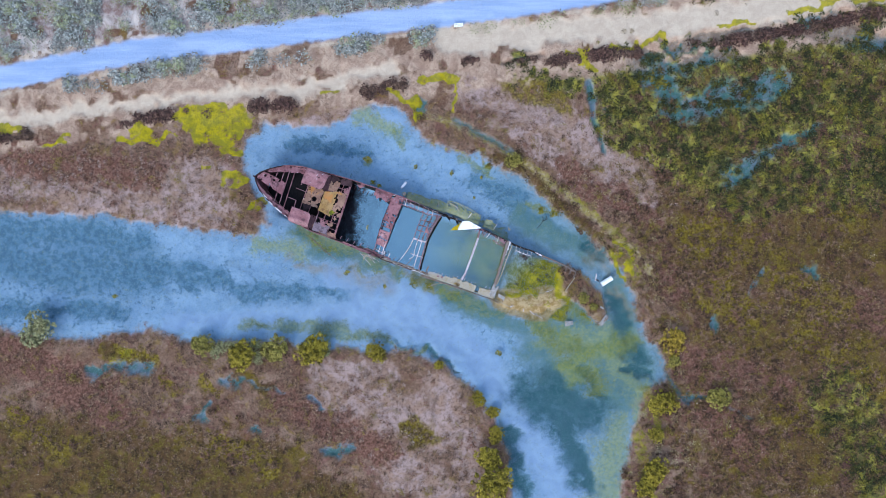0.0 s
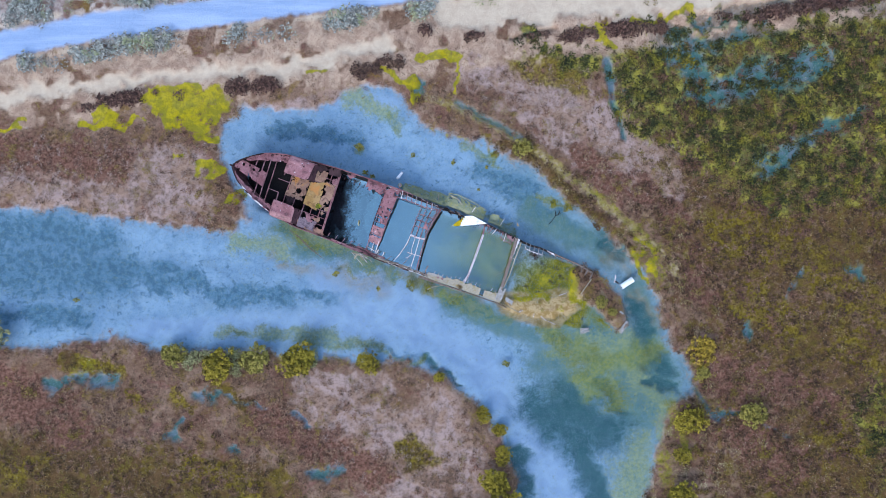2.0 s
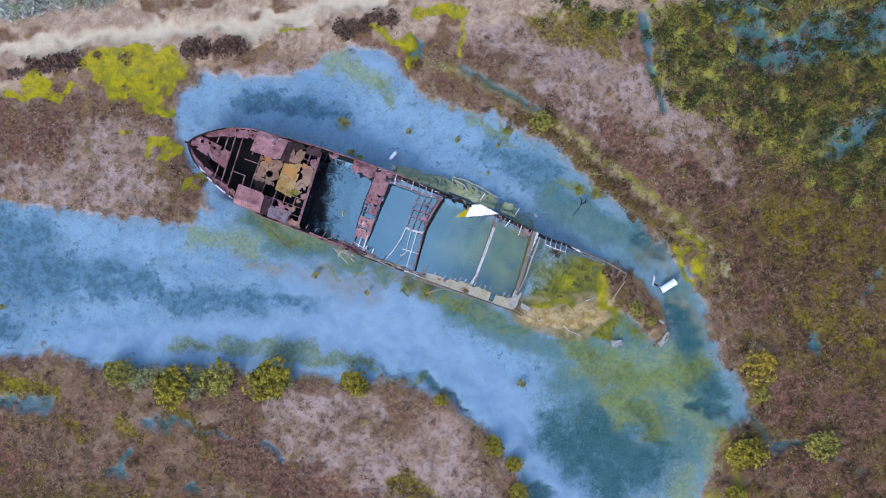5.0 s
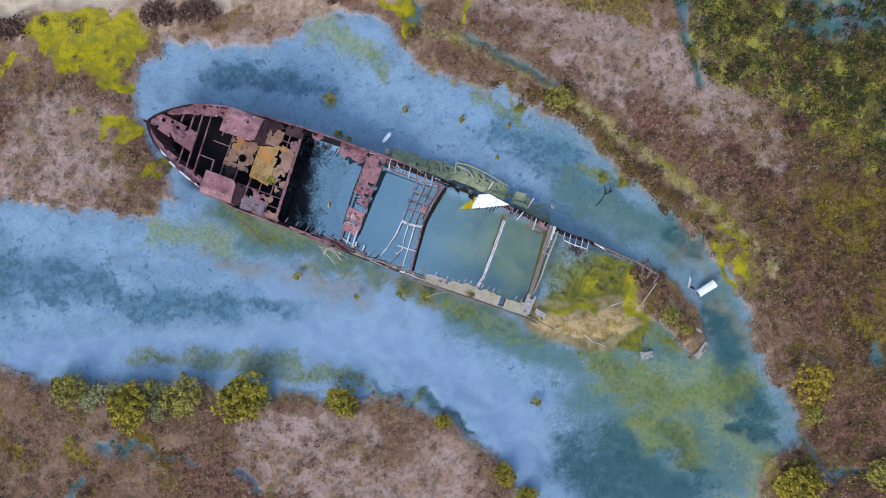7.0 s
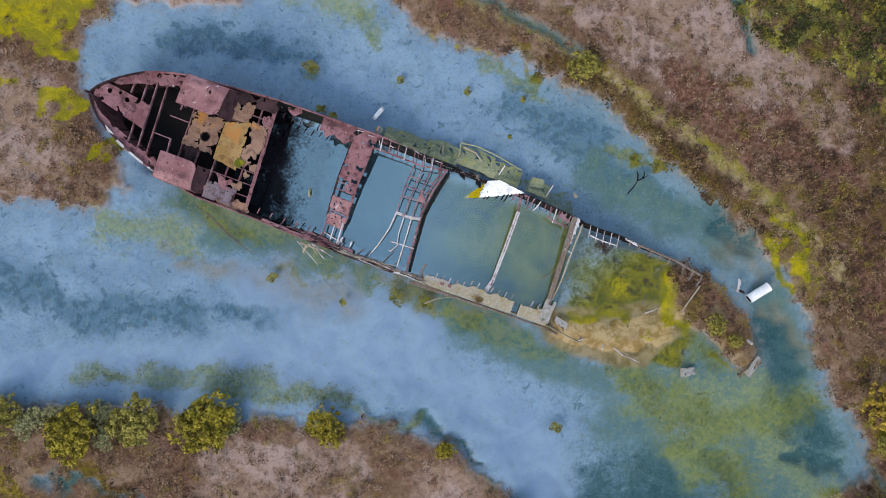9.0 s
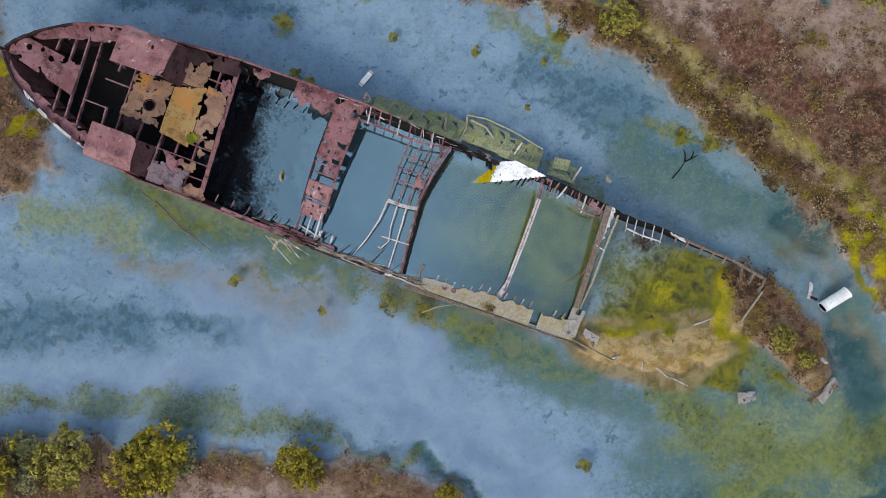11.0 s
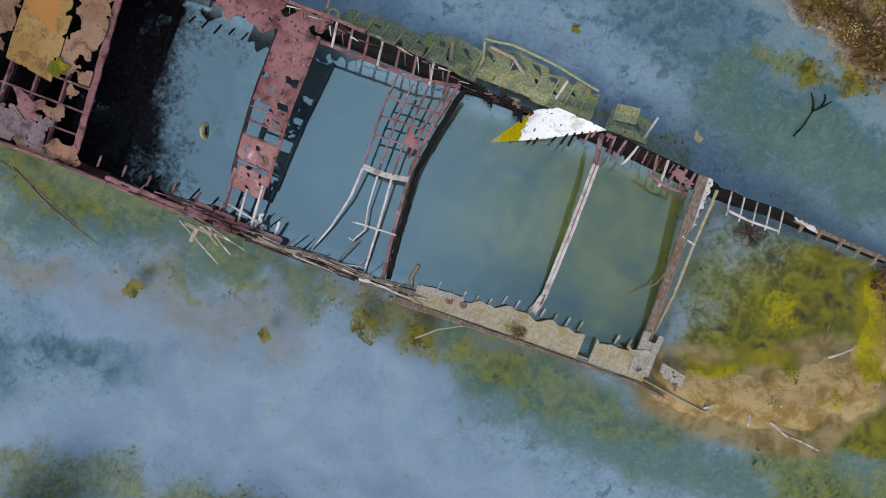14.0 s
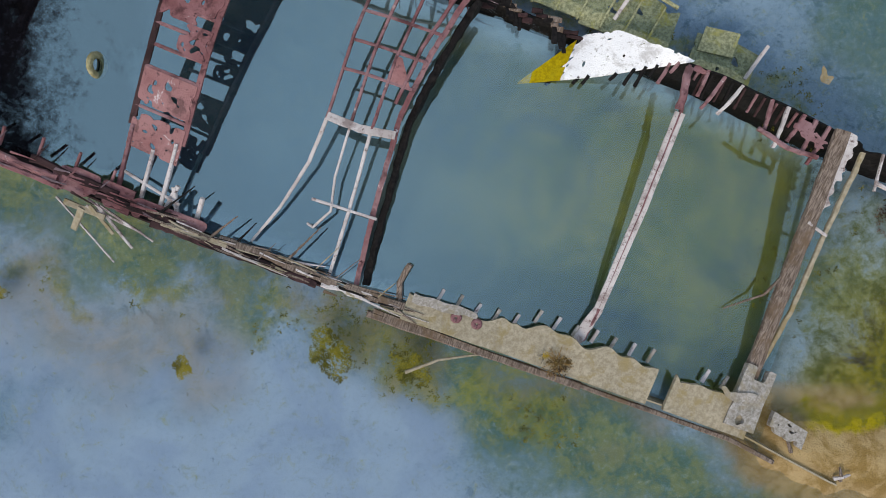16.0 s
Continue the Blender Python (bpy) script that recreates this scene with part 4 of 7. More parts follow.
def zp(s):
    return float(np.interp(s, [0, 2.5, 5, 7.2, 10, 13, 15, 17, 19, 28, 34], [2.6, 2.3, 2.0, 1.7, 1.3, 0.8, 0.55, 0.38, 0.25, 0.2, 0.1]))


def zd(s, w):
    """The deck's height between its two edges."""
    a, b = wp(s), ws(s)
    k = min(1, max(0, (w - a) / max(0.1, b - a)))
    return zp(s) + (zs(s) - zp(s)) * k


def deck(s0, s1, w0, w1, seed, eaten=0.0, lift=0.0, thick=0.03, cell=0.09, holes=(), edge=0.35):
    """A torn piece of deck plating; w0 and w1 may be functions of s."""
    fa = w0 if callable(w0) else (lambda s: w0)
    fb = w1 if callable(w1) else (lambda s: w1)
    span = max(abs(fb((s0 + s1) / 2) - fa((s0 + s1) / 2)), 0.1)
    nu, nv = max(3, int((s1 - s0) / cell)), max(3, int(span / cell))

    def f(u, v):
        s = s0 + (s1 - s0) * u
        w = fa(s) + (fb(s) - fa(s)) * v
        return (s, w, zd(s, w) + lift + 0.03 * wob(s * 1.4 + seed, w * 1.4))

    def keep(u, v):
        s = s0 + (s1 - s0) * u
        w = fa(s) + (fb(s) - fa(s)) * v
        rim = min(u * (s1 - s0), (1 - u) * (s1 - s0), v * span, (1 - v) * span)
        for a, b, r in holes:
            if (s - a) ** 2 + (w - b) ** 2 < r * r:
                return False
        n = wob(s * 1.3 + seed * 3.1, w * 1.3, seed) * 0.6 + wob(s * 3.7, w * 3.7 + seed * 2.3, seed) * 0.4 + wob(s * 11, w * 11 + seed, seed) * 0.16
        return n > eaten - 0.22 + edge * (1 - min(1, rim / 0.3)) * 1.1
    return sheet(f, nu, nv, thick, keep, 0.3, seed)


def side(s0, s1, wf, zf, seed, sign, low=-0.75, ragged=0.1, gap=0.0):
    """A piece of the hull's side, from the gunwale down into the mud."""
    nu, nv = max(3, int((s1 - s0) / 0.14)), 8

    def f(u, v):
        s = s0 + (s1 - s0) * u
        top = zf(s) - ragged * abs(wob(s * 2.1 + seed, seed)) - ragged * 0.6 * abs(wob(s * 6.3, seed))
        z = top + (low - top) * v
        tuck = (0.55 if s < 6 else 0.18) * (1 - (z - low) / max(0.3, top - low))
        return (s, wf(s) - sign * (tuck + gap), z)

    def keep(u, v):
        s = s0 + (s1 - s0) * u
        return wob(s * 1.9 + seed, v * 3, 3.3) > -0.62 + 0.25 * ragged
    return sheet(f, nu, nv, 0.035, keep, 0.1, seed)


# hull sides, plate by plate
for k, s0 in enumerate(np.arange(0.0, 20.0, 2.4)):
    s1 = min(s0 + 2.42, 20.2)
    part("hull_plate", side(s0, s1, ws, zs, k * 1.7, 1, gap=0.015 * (k % 2)), RUST_DARK if k < 4 else BLACK_STEEL_SHADE, ship)
for k, s0 in enumerate(np.arange(20.2, 24.0, 1.9)):
    part("hull_plate", side(s0, s0 + 1.92, ws, zs, 40 + k, 1, ragged=0.25), BLACK_STEEL_SHADE, ship, "black broken hull plate awash")
for k, s0 in enumerate(np.arange(24.0, 34.5, 2.1)):
    part("hull_plate", side(s0, min(s0 + 2.12, 34.6), ws, zs, 20 + k, 1, ragged=0.12), BLACK_STEEL_SHADE, ship)
for k, s0 in enumerate(np.arange(0.0, 19.0, 2.4)):
    part("hull_plate", side(s0, min(s0 + 2.42, 20.4), wp, zp, 60 + k * 1.3, -1, gap=0.015 * (k % 2)), RUST if k < 4 else RUST_DARK, ship)
for k, s0 in enumerate(np.arange(20.4, 28.5, 2.6)):
    part("hull_plate", side(s0, s0 + 2.62, wp, zp, 80 + k * 1.3, -1, ragged=0.08), CRUST, ship)

# gunwales: a bulwark rail round the bow, then stringers
for wf, zf, sg, name in ((ws, zs, 1, "starboard"), (wp, zp, -1, "port")):
    for s0, s1 in ((0.05, 2.4), (2.4, 5.0), (5.0, 7.4), (7.4, 10.0), (10.0, 13.5), (13.5, 16.8)):
        if sg < 0 and s0 > 10:
            continue
        pts = [(s, wf(s) + sg * 0.03, zf(s) + 0.06) for s in np.linspace(s0, s1, 9)]
        part("gunwale", bar(pts, 0.09, 0.14, 0.5, 0.12, s0), RUST_DARK if s0 < 2 else RUST, ship)
for k, (s0, s1) in enumerate(((1.2, 2.1), (2.2, 3.2), (3.1, 4.0), (4.0, 5.1), (5.0, 7.0))):
    part("flaking_paint", deck(s0, s1, lambda s: wp(s) - 0.09, lambda s: wp(s) + 0.1 - 0.03 * k, 70.0 + k, 0.1, 0.16, 0.02, 0.05, edge=0.1), BLEACHED, ship, "bleached paint flaking off the rail")
part("stem_post", bar([(-0.1, -0.3, 2.75), (0.0, -0.3, 1.0), (0.35, -0.3, -0.7)], 0.16, 0.2, 0.1, 0.3, up=(1, 0, 0)), RUST_DARK, ship)

# torn deck plating over the bow
part("bow_deck_plate", deck(0.25, 3.3, lambda s: max(wp(s) + 0.15, -0.3 - 0.26 * s), lambda s: min(ws(s) - 0.12, 0.55 - 0.13 * (s - 1)), 1.0, -0.14, 0.02,
     holes=((1.0, 0.2, 0.13), (1.55, 0.3, 0.1), (0.75, -0.35, 0.1), (2.0, 0.05, 0.13), (1.05, -0.75, 0.11), (1.7, -0.5, 0.08)), edge=0.15, cell=0.06), RUST, ship, "dull pink bow plate with rusted-through holes")
part("deck_stringer_plate", deck(0.3, 5.1, lambda s: ws(s) - min(0.75, 0.2 + 0.18 * s), ws, 2.0, -0.05, edge=0.2), RUST, ship)
part("deck_stringer_plate", deck(0.4, 5.0, wp, lambda s: wp(s) + min(0.6, 0.2 + 0.14 * s), 3.0, 0.0, edge=0.2), RUST, ship)
part("deck_stringer_plate", deck(7.4, 10.2, lambda s: ws(s) - 0.75, ws, 4.0, -0.1, edge=0.15), RUST_DARK, ship)
part("deck_stringer_plate", deck(10.2, 13.0, lambda s: ws(s) - 0.5, ws, 5.0, 0.08, edge=0.3), RUST, ship)
part("deck_stringer_plate", deck(12.4, 15.8, lambda s: ws(s) - (1.05 if 12.7 < s < 14.1 else 0.8), ws, 6.0, -0.06, edge=0.2), RUST, ship)
part("deck_stringer_plate", deck(15.6, 20.0, lambda s: ws(s) - 0.38, ws, 7.0, 0.1), RUST_DARK, ship)
part("deck_stringer_plate", deck(7.3, 10.2, wp, lambda s: wp(s) + 0.75, 8.0, 0.0), RUST_TAN, ship)
part("deck_stringer_plate", deck(10.2, 14.9, lambda s: wp(s) - 0.03, lambda s: wp(s) + 0.5, 9.0, -0.12, edge=0.3, cell=0.06), RUST_BEAM, ship, "scaling pink edge plate")
part("deck_stringer_plate", deck(14.4, 18.2, wp, lambda s: wp(s) + 0.42, 10.0, 0.04, edge=0.25), RUST_BEAM, ship)
part("deck_plate", deck(5.5, 7.35, -1.15, 0.95, 11.0, -0.05, 0.02, holes=((6.61, -0.33, 0.22),), edge=0.3, cell=0.04), RUST_PEACH, ship, "tan flaking deck plate with a round hatch hole")
part("deck_plate", deck(7.4, 8.78, lambda s: -1.3 - 0.15 * (s - 7.4), lambda s: 0.85 + 0.35 * (s - 7.4), 12.0, -0.2, 0.06, edge=0.3, cell=0.04), RUST_ORANGE, ship, "orange rusted deck plate with green growth in a seam")
part("deck_plate", deck(8.8, 9.8, -1.25, 1.45, 13.0, -0.1, 0.05, cell=0.04, edge=0.4), RUST_PEACH, ship)
part("deck_plate", deck(9.15, 9.8, -1.95, -1.3, 33.0, 0.0, 0.05, cell=0.04, edge=0.4), RUST_PEACH, ship)
part("deck_plate", deck(8.35, 9.45, -2.65, -1.95, 34.0, 0.08, 0.05, cell=0.04, edge=0.4), RUST_PEACH, ship)
part("deck_plate", deck(7.5, 9.2, -3.55, -2.5, 35.0, -0.05, 0.05, cell=0.06, edge=0.3), MAUVE, ship, "mauve flaking deck plate")
part("deck_plate", deck(7.25, 8.7, 1.15, 2.35, 14.0, -0.1, 0.04, cell=0.04, edge=0.45), RUST_PEACH, ship)
part("deck_plate", deck(7.8, 9.8, -2.9, -2.0, 15.0, 0.05, 0.03, cell=0.07), RUST, ship)
part("deck_plate", deck(9.2, 9.85, 1.0, 2.4, 16.0, 0.05, 0.03, cell=0.07), RUST, ship)
part("deck_plate", deck(5.7, 6.6, -2.2, -1.0, 17.0, 0.1, 0.0, cell=0.07), RUST_DARK, ship)
part("hatch_ring", torus(0.25, 0.03, 28, 8), RUST_DARK, ship).location = (6.61, -0.33, zd(6.61, -0.33) + 0.05)
part("weed_seam", deck(8.6, 8.98, -1.3, 0.75, 18.0, 0.12, 0.1, 0.02, 0.05, edge=0.2), SEAM_WEED, ship, "green growth")
part("weed_patch", deck(8.2, 9.3, -1.4, -0.75, 19.0, 0.15, 0.1, 0.02, 0.05, edge=0.4), SEAM_WEED, ship, "green growth")

# deck beams under the plating
BEAMS = ((2.05, 2.0, 0.5, 1.65), (2.65, 2.75, -2.4, 1.8), (3.15, 3.35, -2.6, 2.0), (3.7, 3.9, -2.8, 2.2), (4.85, 4.8, 0.6, 2.3), (4.85, 4.9, -2.1, -1.1), (5.5, 5.55, -2.4, 1.6),
         (7.5, 7.5, -3.3, 2.6), (8.25, 8.3, -3.4, 2.2), (9.05, 9.1, -3.4, 2.3), (6.5, 6.5, -2.3, -1.0))
for k, (sa, sb, wa, wb) in enumerate(BEAMS):
    pts = [(sb + (sa - sb) * u, wa + (wb - wa) * u, zd(sa, wa + (wb - wa) * u) - 0.05 + 0.02 * wob(k, u * 4)) for u in np.linspace(0, 1, 7)]
    part("deck_beam", bar(pts, 0.07, 0.14, 0.4, 0.14, k, angle=True), RUST_BEAM if k % 3 else RUST, ship)
for k, (s0, s1, w) in enumerate(((3.8, 4.85, -1.12), (7.4, 9.8, 1.1), (7.4, 9.8, -1.3), (7.4, 9.8, -2.0), (7.8, 9.8, -2.7), (5.5, 7.5, 1.1), (8.2, 9.8, 1.75), (4.4, 5.6, 0.1))):
    pts = [(s, w, zd(s, w) - 0.02) for s in np.linspace(s0, s1, 6)]
    part("carling", bar(pts, 0.06, 0.12, 0.3, 0.2, k + 30, angle=True), RUST_BEAM, ship)
part("hold_end_beam", bar([(9.75, 2.5, zd(9.7, 2.5) - 0.02), (9.85, 0.0, zd(9.8, 0)), (9.95, -3.2, zd(9.9, -3.2))], 0.2, 0.2, 0.3, 0.15, 3, angle=True), RUST, ship)
# bulkhead coloured black for the shade of the deck above it
part("bulkhead", sheet(lambda u, v: (7.55 + 0.1 * u, 2.7 - 6.2 * u, (zd(7.6, 2.7 - 6.2 * u) - 0.15) * (1 - v) - 0.8 * v), 40, 12, 0.03, lambda u, v: wob(u * 9, v * 5, 7) > -0.45), BLACK_STEEL_SHADE, ship, "bulkhead under the foredeck, its shade put into the black colour")
# an added black sheet stands in for the shade inside the bow
part("lower_deck", sheet(lambda u, v: (1.2 + 6.4 * u, wp(1.2 + 6.4 * u) + 0.35 + (ws(1.2 + 6.4 * u) - wp(1.2 + 6.4 * u) - 0.7) * v, 0.35 + 0.12 * v + 0.06 * wob(u * 9, v * 7)), 60, 40, 0.03), BLACK_STEEL_SHADE, ship, "black sheet added for the shade under the torn plating")
for k, s in enumerate(np.arange(1.6, 9.6, 0.62)):
    for sg, wf, zf in ((1, ws, zs), (-1, wp, zp)):
        part("frame_rib", bar([(s, wf(s) - sg * 0.08, zf(s) - 0.1), (s, wf(s) - sg * 0.28, 0.9), (s, wf(s) - sg * 0.6, -0.4)], 0.07, 0.12, 0.2, 0.3, k), RUST_DARK, ship)


# the two deck lockers on the shoulders of the bow
def locker(s0, s1, wi, wo, top, base, lean, seed, name, label, closed=True):
    sg = 1 if wo > wi else -1
    box = part(name, sheet(lambda u, v: (s0 + (s1 - s0) * u + 0.1 * v, wi + (wo - wi) * v, top - 0.42 * max(0, v - 0.7) ** 1.5 * 2.2 + 0.05 * wob(u * 3 + seed, v * 3) - 0.12 * (1 - u) * (1 - v)), 34, 24, 0.035,
               lambda u, v: (((u - 0.8) / 0.2) ** 2 + ((v - 0.27) / 0.27) ** 2 < 1 or u < 0.8 or v > 0.27) and wob(u * 7 + seed, v * 7, seed) > -0.62, 0.15, seed), RUST_RED, ship, label)
    z1 = top - 0.15
    part("outer_wall", sheet(lambda u, v: (s0 + (s1 - s0) * u + 0.1, wo + sg * 0.14 * v, z1 + (base - z1) * v), 24, 12, 0.03, lambda u, v: wob(u * 6, v * 6 + seed, 2) > -0.5), RUST_RED, box)
    if closed:
        # the aft face is coloured darker to show it turned from the light
        part("aft_wall", sheet(lambda u, v: (s1 + 0.02 + lean * v, wi + sg * 0.08 + (wo - wi) * 0.98 * u, top - 0.08 - 0.3 * max(0, u - 0.7) + (base - top) * v), 20, 14, 0.03, lambda u, v: wob(u * 5 + 3, v * 5, seed) > -0.55), RUST_SHADED, box, "locker end plate, its shade put into the dark maroon colour")
    part("fore_wall", sheet(lambda u, v: (s0, wi + (wo - wi) * u, top - 0.15 - 0.35 * max(0, u - 0.7) + (base - top) * v), 16, 10, 0.03, lambda u, v: wob(u * 5, v * 5, seed + 2) > -0.35), RUST, box)
    return box


locker(5.0, 7.4, 0.82, 2.5, 3.45, 2.1, 0.25, 1.0, "deck_locker", "dull red rounded locker roof with pale scuffs")
locker(4.85, 7.05, -1.9, -3.4, 2.75, 1.3, 0.5, 5.0, "deck_locker", "dull red locker roof, tilted outboard")

# cross deck between the holds: two long girders, rungs and what plating is left
GANG = ((14.35, 2.6, 1.42), (14.25, 0.0, 1.05), (14.4, -3.4, 0.5))
GANGB = ((15.55, 2.6, 1.4), (15.42, 0.0, 1.05), (15.5, -3.5, 0.45))


def gang(u, v):
    """A place on the cross deck, u across it, v from starboard to port."""
    a = np.array([np.interp(v, [0, 0.43, 1], [q[k] for q in GANG]) for k in range(3)])
    b = np.array([np.interp(v, [0, 0.43, 1], [q[k] for q in GANGB]) for k in range(3)])
    return tuple(float(c) for c in a + (b - a) * u)


cross = part("cross_deck", sheet(lambda u, v: gang(u, 0.02 + 0.38 * v), 16, 34, 0.03, lambda u, v: wob(u * 4, v * 9, 1) > -0.35 - 0.35 * (v < 0.5) + (0.75 if u > 0.6 and v > 0.55 else 0) * abs(wob(v * 14, u * 9, 8)) * 2), RUST, ship, "pink rusted cross deck, half its plates missing")
part("deck_plate", sheet(lambda u, v: gang(0.45 + 0.55 * u, 0.40 + 0.1 * v), 9, 10, 0.03, lambda u, v: wob(u * 7, v * 9, 2) > -0.15), RUST, cross)
part("deck_plate", sheet(lambda u, v: gang(u, 0.58 + 0.12 * v), 14, 12, 0.03, lambda u, v: wob(u * 7, v * 7, 5) > -0.28), RUST_RED, cross)
part("deck_plate", sheet(lambda u, v: gang(u, 0.73 + 0.12 * v), 14, 12, 0.03, lambda u, v: wob(u * 6, v * 6, 9) > -0.3), RUST_RED, cross)
for u0, m in ((0.0, RUST_DARK), (1.0, RUST)):
    part("girder", bar([gang(u0, v) for v in np.linspace(0, 0.78, 9)], 0.12, 0.2, 0.25, 0.2, u0 * 5, angle=True), m, cross)
    part("girder", bar([gang(u0 * 0.86 + 0.05, v) for v in np.linspace(0.78, 1.02, 5)], 0.075, 0.1, 0.2, 0.2, u0 * 7), BLEACHED if u0 else RUST_BEAM, cross, "bleached girder end")
part("girder", bar([gang(0.52, v) for v in np.linspace(0.83, 1.03, 5)], 0.07, 0.09, 0.25, 0.2, 3), BLEACHED, cross, "bleached inner girder")
for v in (0.28, 0.36, 0.43, 0.5, 0.575, 0.71):
    part("rung", bar([(*gang(0, v)[:2], gang(0, v)[2] - 0.04), (*gang(1, v)[:2], gang(1, v)[2] - 0.04)], 0.07, 0.08, 0.25, 0.2, v * 9), RUST_BEAM, cross)
part("rung", bar([gang(0.1, 0.94), gang(1.25, 0.965)], 0.06, 0.06, 0.2, 0.2, 4), BLEACHED, cross, "bleached cross bar")

# still water shut in between the bulkhead and the timber girder: a mirror to the sky, with a skin of black scum that
# also paints the foredeck's shade
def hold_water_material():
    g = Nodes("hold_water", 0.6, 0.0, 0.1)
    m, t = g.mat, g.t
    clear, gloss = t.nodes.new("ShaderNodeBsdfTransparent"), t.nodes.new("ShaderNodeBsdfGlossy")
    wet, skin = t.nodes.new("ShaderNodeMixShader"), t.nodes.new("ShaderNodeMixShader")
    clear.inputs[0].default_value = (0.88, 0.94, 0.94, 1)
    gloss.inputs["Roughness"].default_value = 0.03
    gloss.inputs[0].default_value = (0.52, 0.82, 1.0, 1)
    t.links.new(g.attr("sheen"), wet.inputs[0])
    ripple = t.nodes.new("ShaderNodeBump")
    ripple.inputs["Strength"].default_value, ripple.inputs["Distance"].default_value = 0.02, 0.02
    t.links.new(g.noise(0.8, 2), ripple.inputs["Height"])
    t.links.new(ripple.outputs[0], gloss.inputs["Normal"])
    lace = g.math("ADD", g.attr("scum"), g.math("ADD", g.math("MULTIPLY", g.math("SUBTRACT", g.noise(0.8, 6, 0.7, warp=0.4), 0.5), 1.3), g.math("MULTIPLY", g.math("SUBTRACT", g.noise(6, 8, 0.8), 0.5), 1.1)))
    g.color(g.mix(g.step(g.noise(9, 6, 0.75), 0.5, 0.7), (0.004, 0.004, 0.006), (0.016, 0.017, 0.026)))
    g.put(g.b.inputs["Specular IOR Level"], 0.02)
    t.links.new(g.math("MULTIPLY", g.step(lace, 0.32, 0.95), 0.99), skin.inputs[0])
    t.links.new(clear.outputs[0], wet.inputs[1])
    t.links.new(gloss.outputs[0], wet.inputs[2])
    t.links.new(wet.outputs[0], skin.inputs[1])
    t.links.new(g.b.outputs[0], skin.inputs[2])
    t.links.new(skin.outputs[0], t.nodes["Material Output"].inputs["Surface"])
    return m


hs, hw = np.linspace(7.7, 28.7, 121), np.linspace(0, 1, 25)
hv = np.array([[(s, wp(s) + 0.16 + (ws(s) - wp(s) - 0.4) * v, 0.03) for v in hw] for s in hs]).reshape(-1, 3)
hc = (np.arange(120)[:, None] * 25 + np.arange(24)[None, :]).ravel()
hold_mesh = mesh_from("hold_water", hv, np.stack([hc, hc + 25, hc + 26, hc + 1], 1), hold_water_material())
# scum is thickest under the foredeck, where it paints the deck's shade
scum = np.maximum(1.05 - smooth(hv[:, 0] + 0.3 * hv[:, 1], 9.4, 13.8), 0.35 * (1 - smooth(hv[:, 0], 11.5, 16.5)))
# a second, fainter dark area to starboard by the timber girder
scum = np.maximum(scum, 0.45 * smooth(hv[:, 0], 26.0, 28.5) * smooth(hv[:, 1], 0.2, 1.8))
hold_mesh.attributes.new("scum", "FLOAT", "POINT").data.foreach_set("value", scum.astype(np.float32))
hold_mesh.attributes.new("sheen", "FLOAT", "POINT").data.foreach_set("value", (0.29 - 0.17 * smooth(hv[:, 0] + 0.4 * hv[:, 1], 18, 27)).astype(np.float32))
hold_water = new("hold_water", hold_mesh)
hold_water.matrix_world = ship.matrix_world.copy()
tagged(hold_water, "still dark water with black scum and painted foredeck shade in the flooded holds", "water", kind="structure")
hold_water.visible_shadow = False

# starboard side past the cross deck: an open lattice of frames
part("side_stringer", bar([(15.4, 2.5, 1.32), (17.2, 2.52, 1.2), (18.5, 2.5, 1.1), (20.0, 2.78, 1.08)], 0.09, 0.12, 0.3, 0.2, 1, angle=True), RUST_BEAM, ship)
for k, s in enumerate((15.9, 16.4, 16.9, 17.35, 17.9, 18.45, 19.0, 19.5)):
    part("side_frame", bar([(s, ws(s), zs(s)), (s + 0.1, 2.45 + 0.1 * wob(k), zs(s) - 0.06)], 0.07, 0.08, 0.3, 0.15, k, angle=True), RUST_BEAM if k % 3 else BLEACHED, ship)
for k, s in enumerate(np.arange(10.3, 15.0, 0.5)):
    ln = 0.25 + 0.25 * abs(wob(k * 2.3, 4))
    part("rib_stub", bar([(s, ws(s) - 0.5, zs(s) - 0.05), (s - 0.06, ws(s) - 0.55 - ln, zs(s) - 0.2)], 0.06, 0.06, 0.3, 0.12, k), RUST_DARK, ship)

# the skeleton hatch amidships: bent bars and ties
hatch = part("hatch_frame", bar([(19.95, 2.85, 1.1), (19.62, 1.4, 0.98), (19.45, 0.0, 0.78), (19.6, -2.0, 0.48), (19.78, -3.65, 0.22)], 0.11, 0.16, 0.35, 0.12, 2, angle=True), RUST_BEAM, ship, "rust red hatch frame bleaching white to port")
part("hatch_bar", bar([(19.72, 2.7, 1.1), (19.4, 1.4, 0.98), (19.28, 0.2, 0.82)], 0.07, 0.09, 0.3, 0.14, 5), RUST_BEAM, hatch)
part("hatch_bar", bar([(18.1, 2.42, 1.1), (18.02, 1.2, 0.95), (18.05, -0.55, 0.7)], 0.06, 0.08, 0.3, 0.14, 6), RUST_BEAM, hatch)
part("hatch_bar", bar([(18.05, -0.55, 0.7), (17.98, -1.5, 0.5), (17.7, -2.6, 0.28), (17.35, -3.5, 0.15)], 0.08, 0.05, 0.25, 0.14, 7, 0.7), BLEACHED, hatch, "bent bleached strip")
part("hatch_bar", bar([(18.62, 2.35, 1.08), (18.52, 1.0, 0.92), (18.55, -0.5, 0.7)], 0.06, 0.08, 0.3, 0.14, 8), RUST_BEAM, hatch)
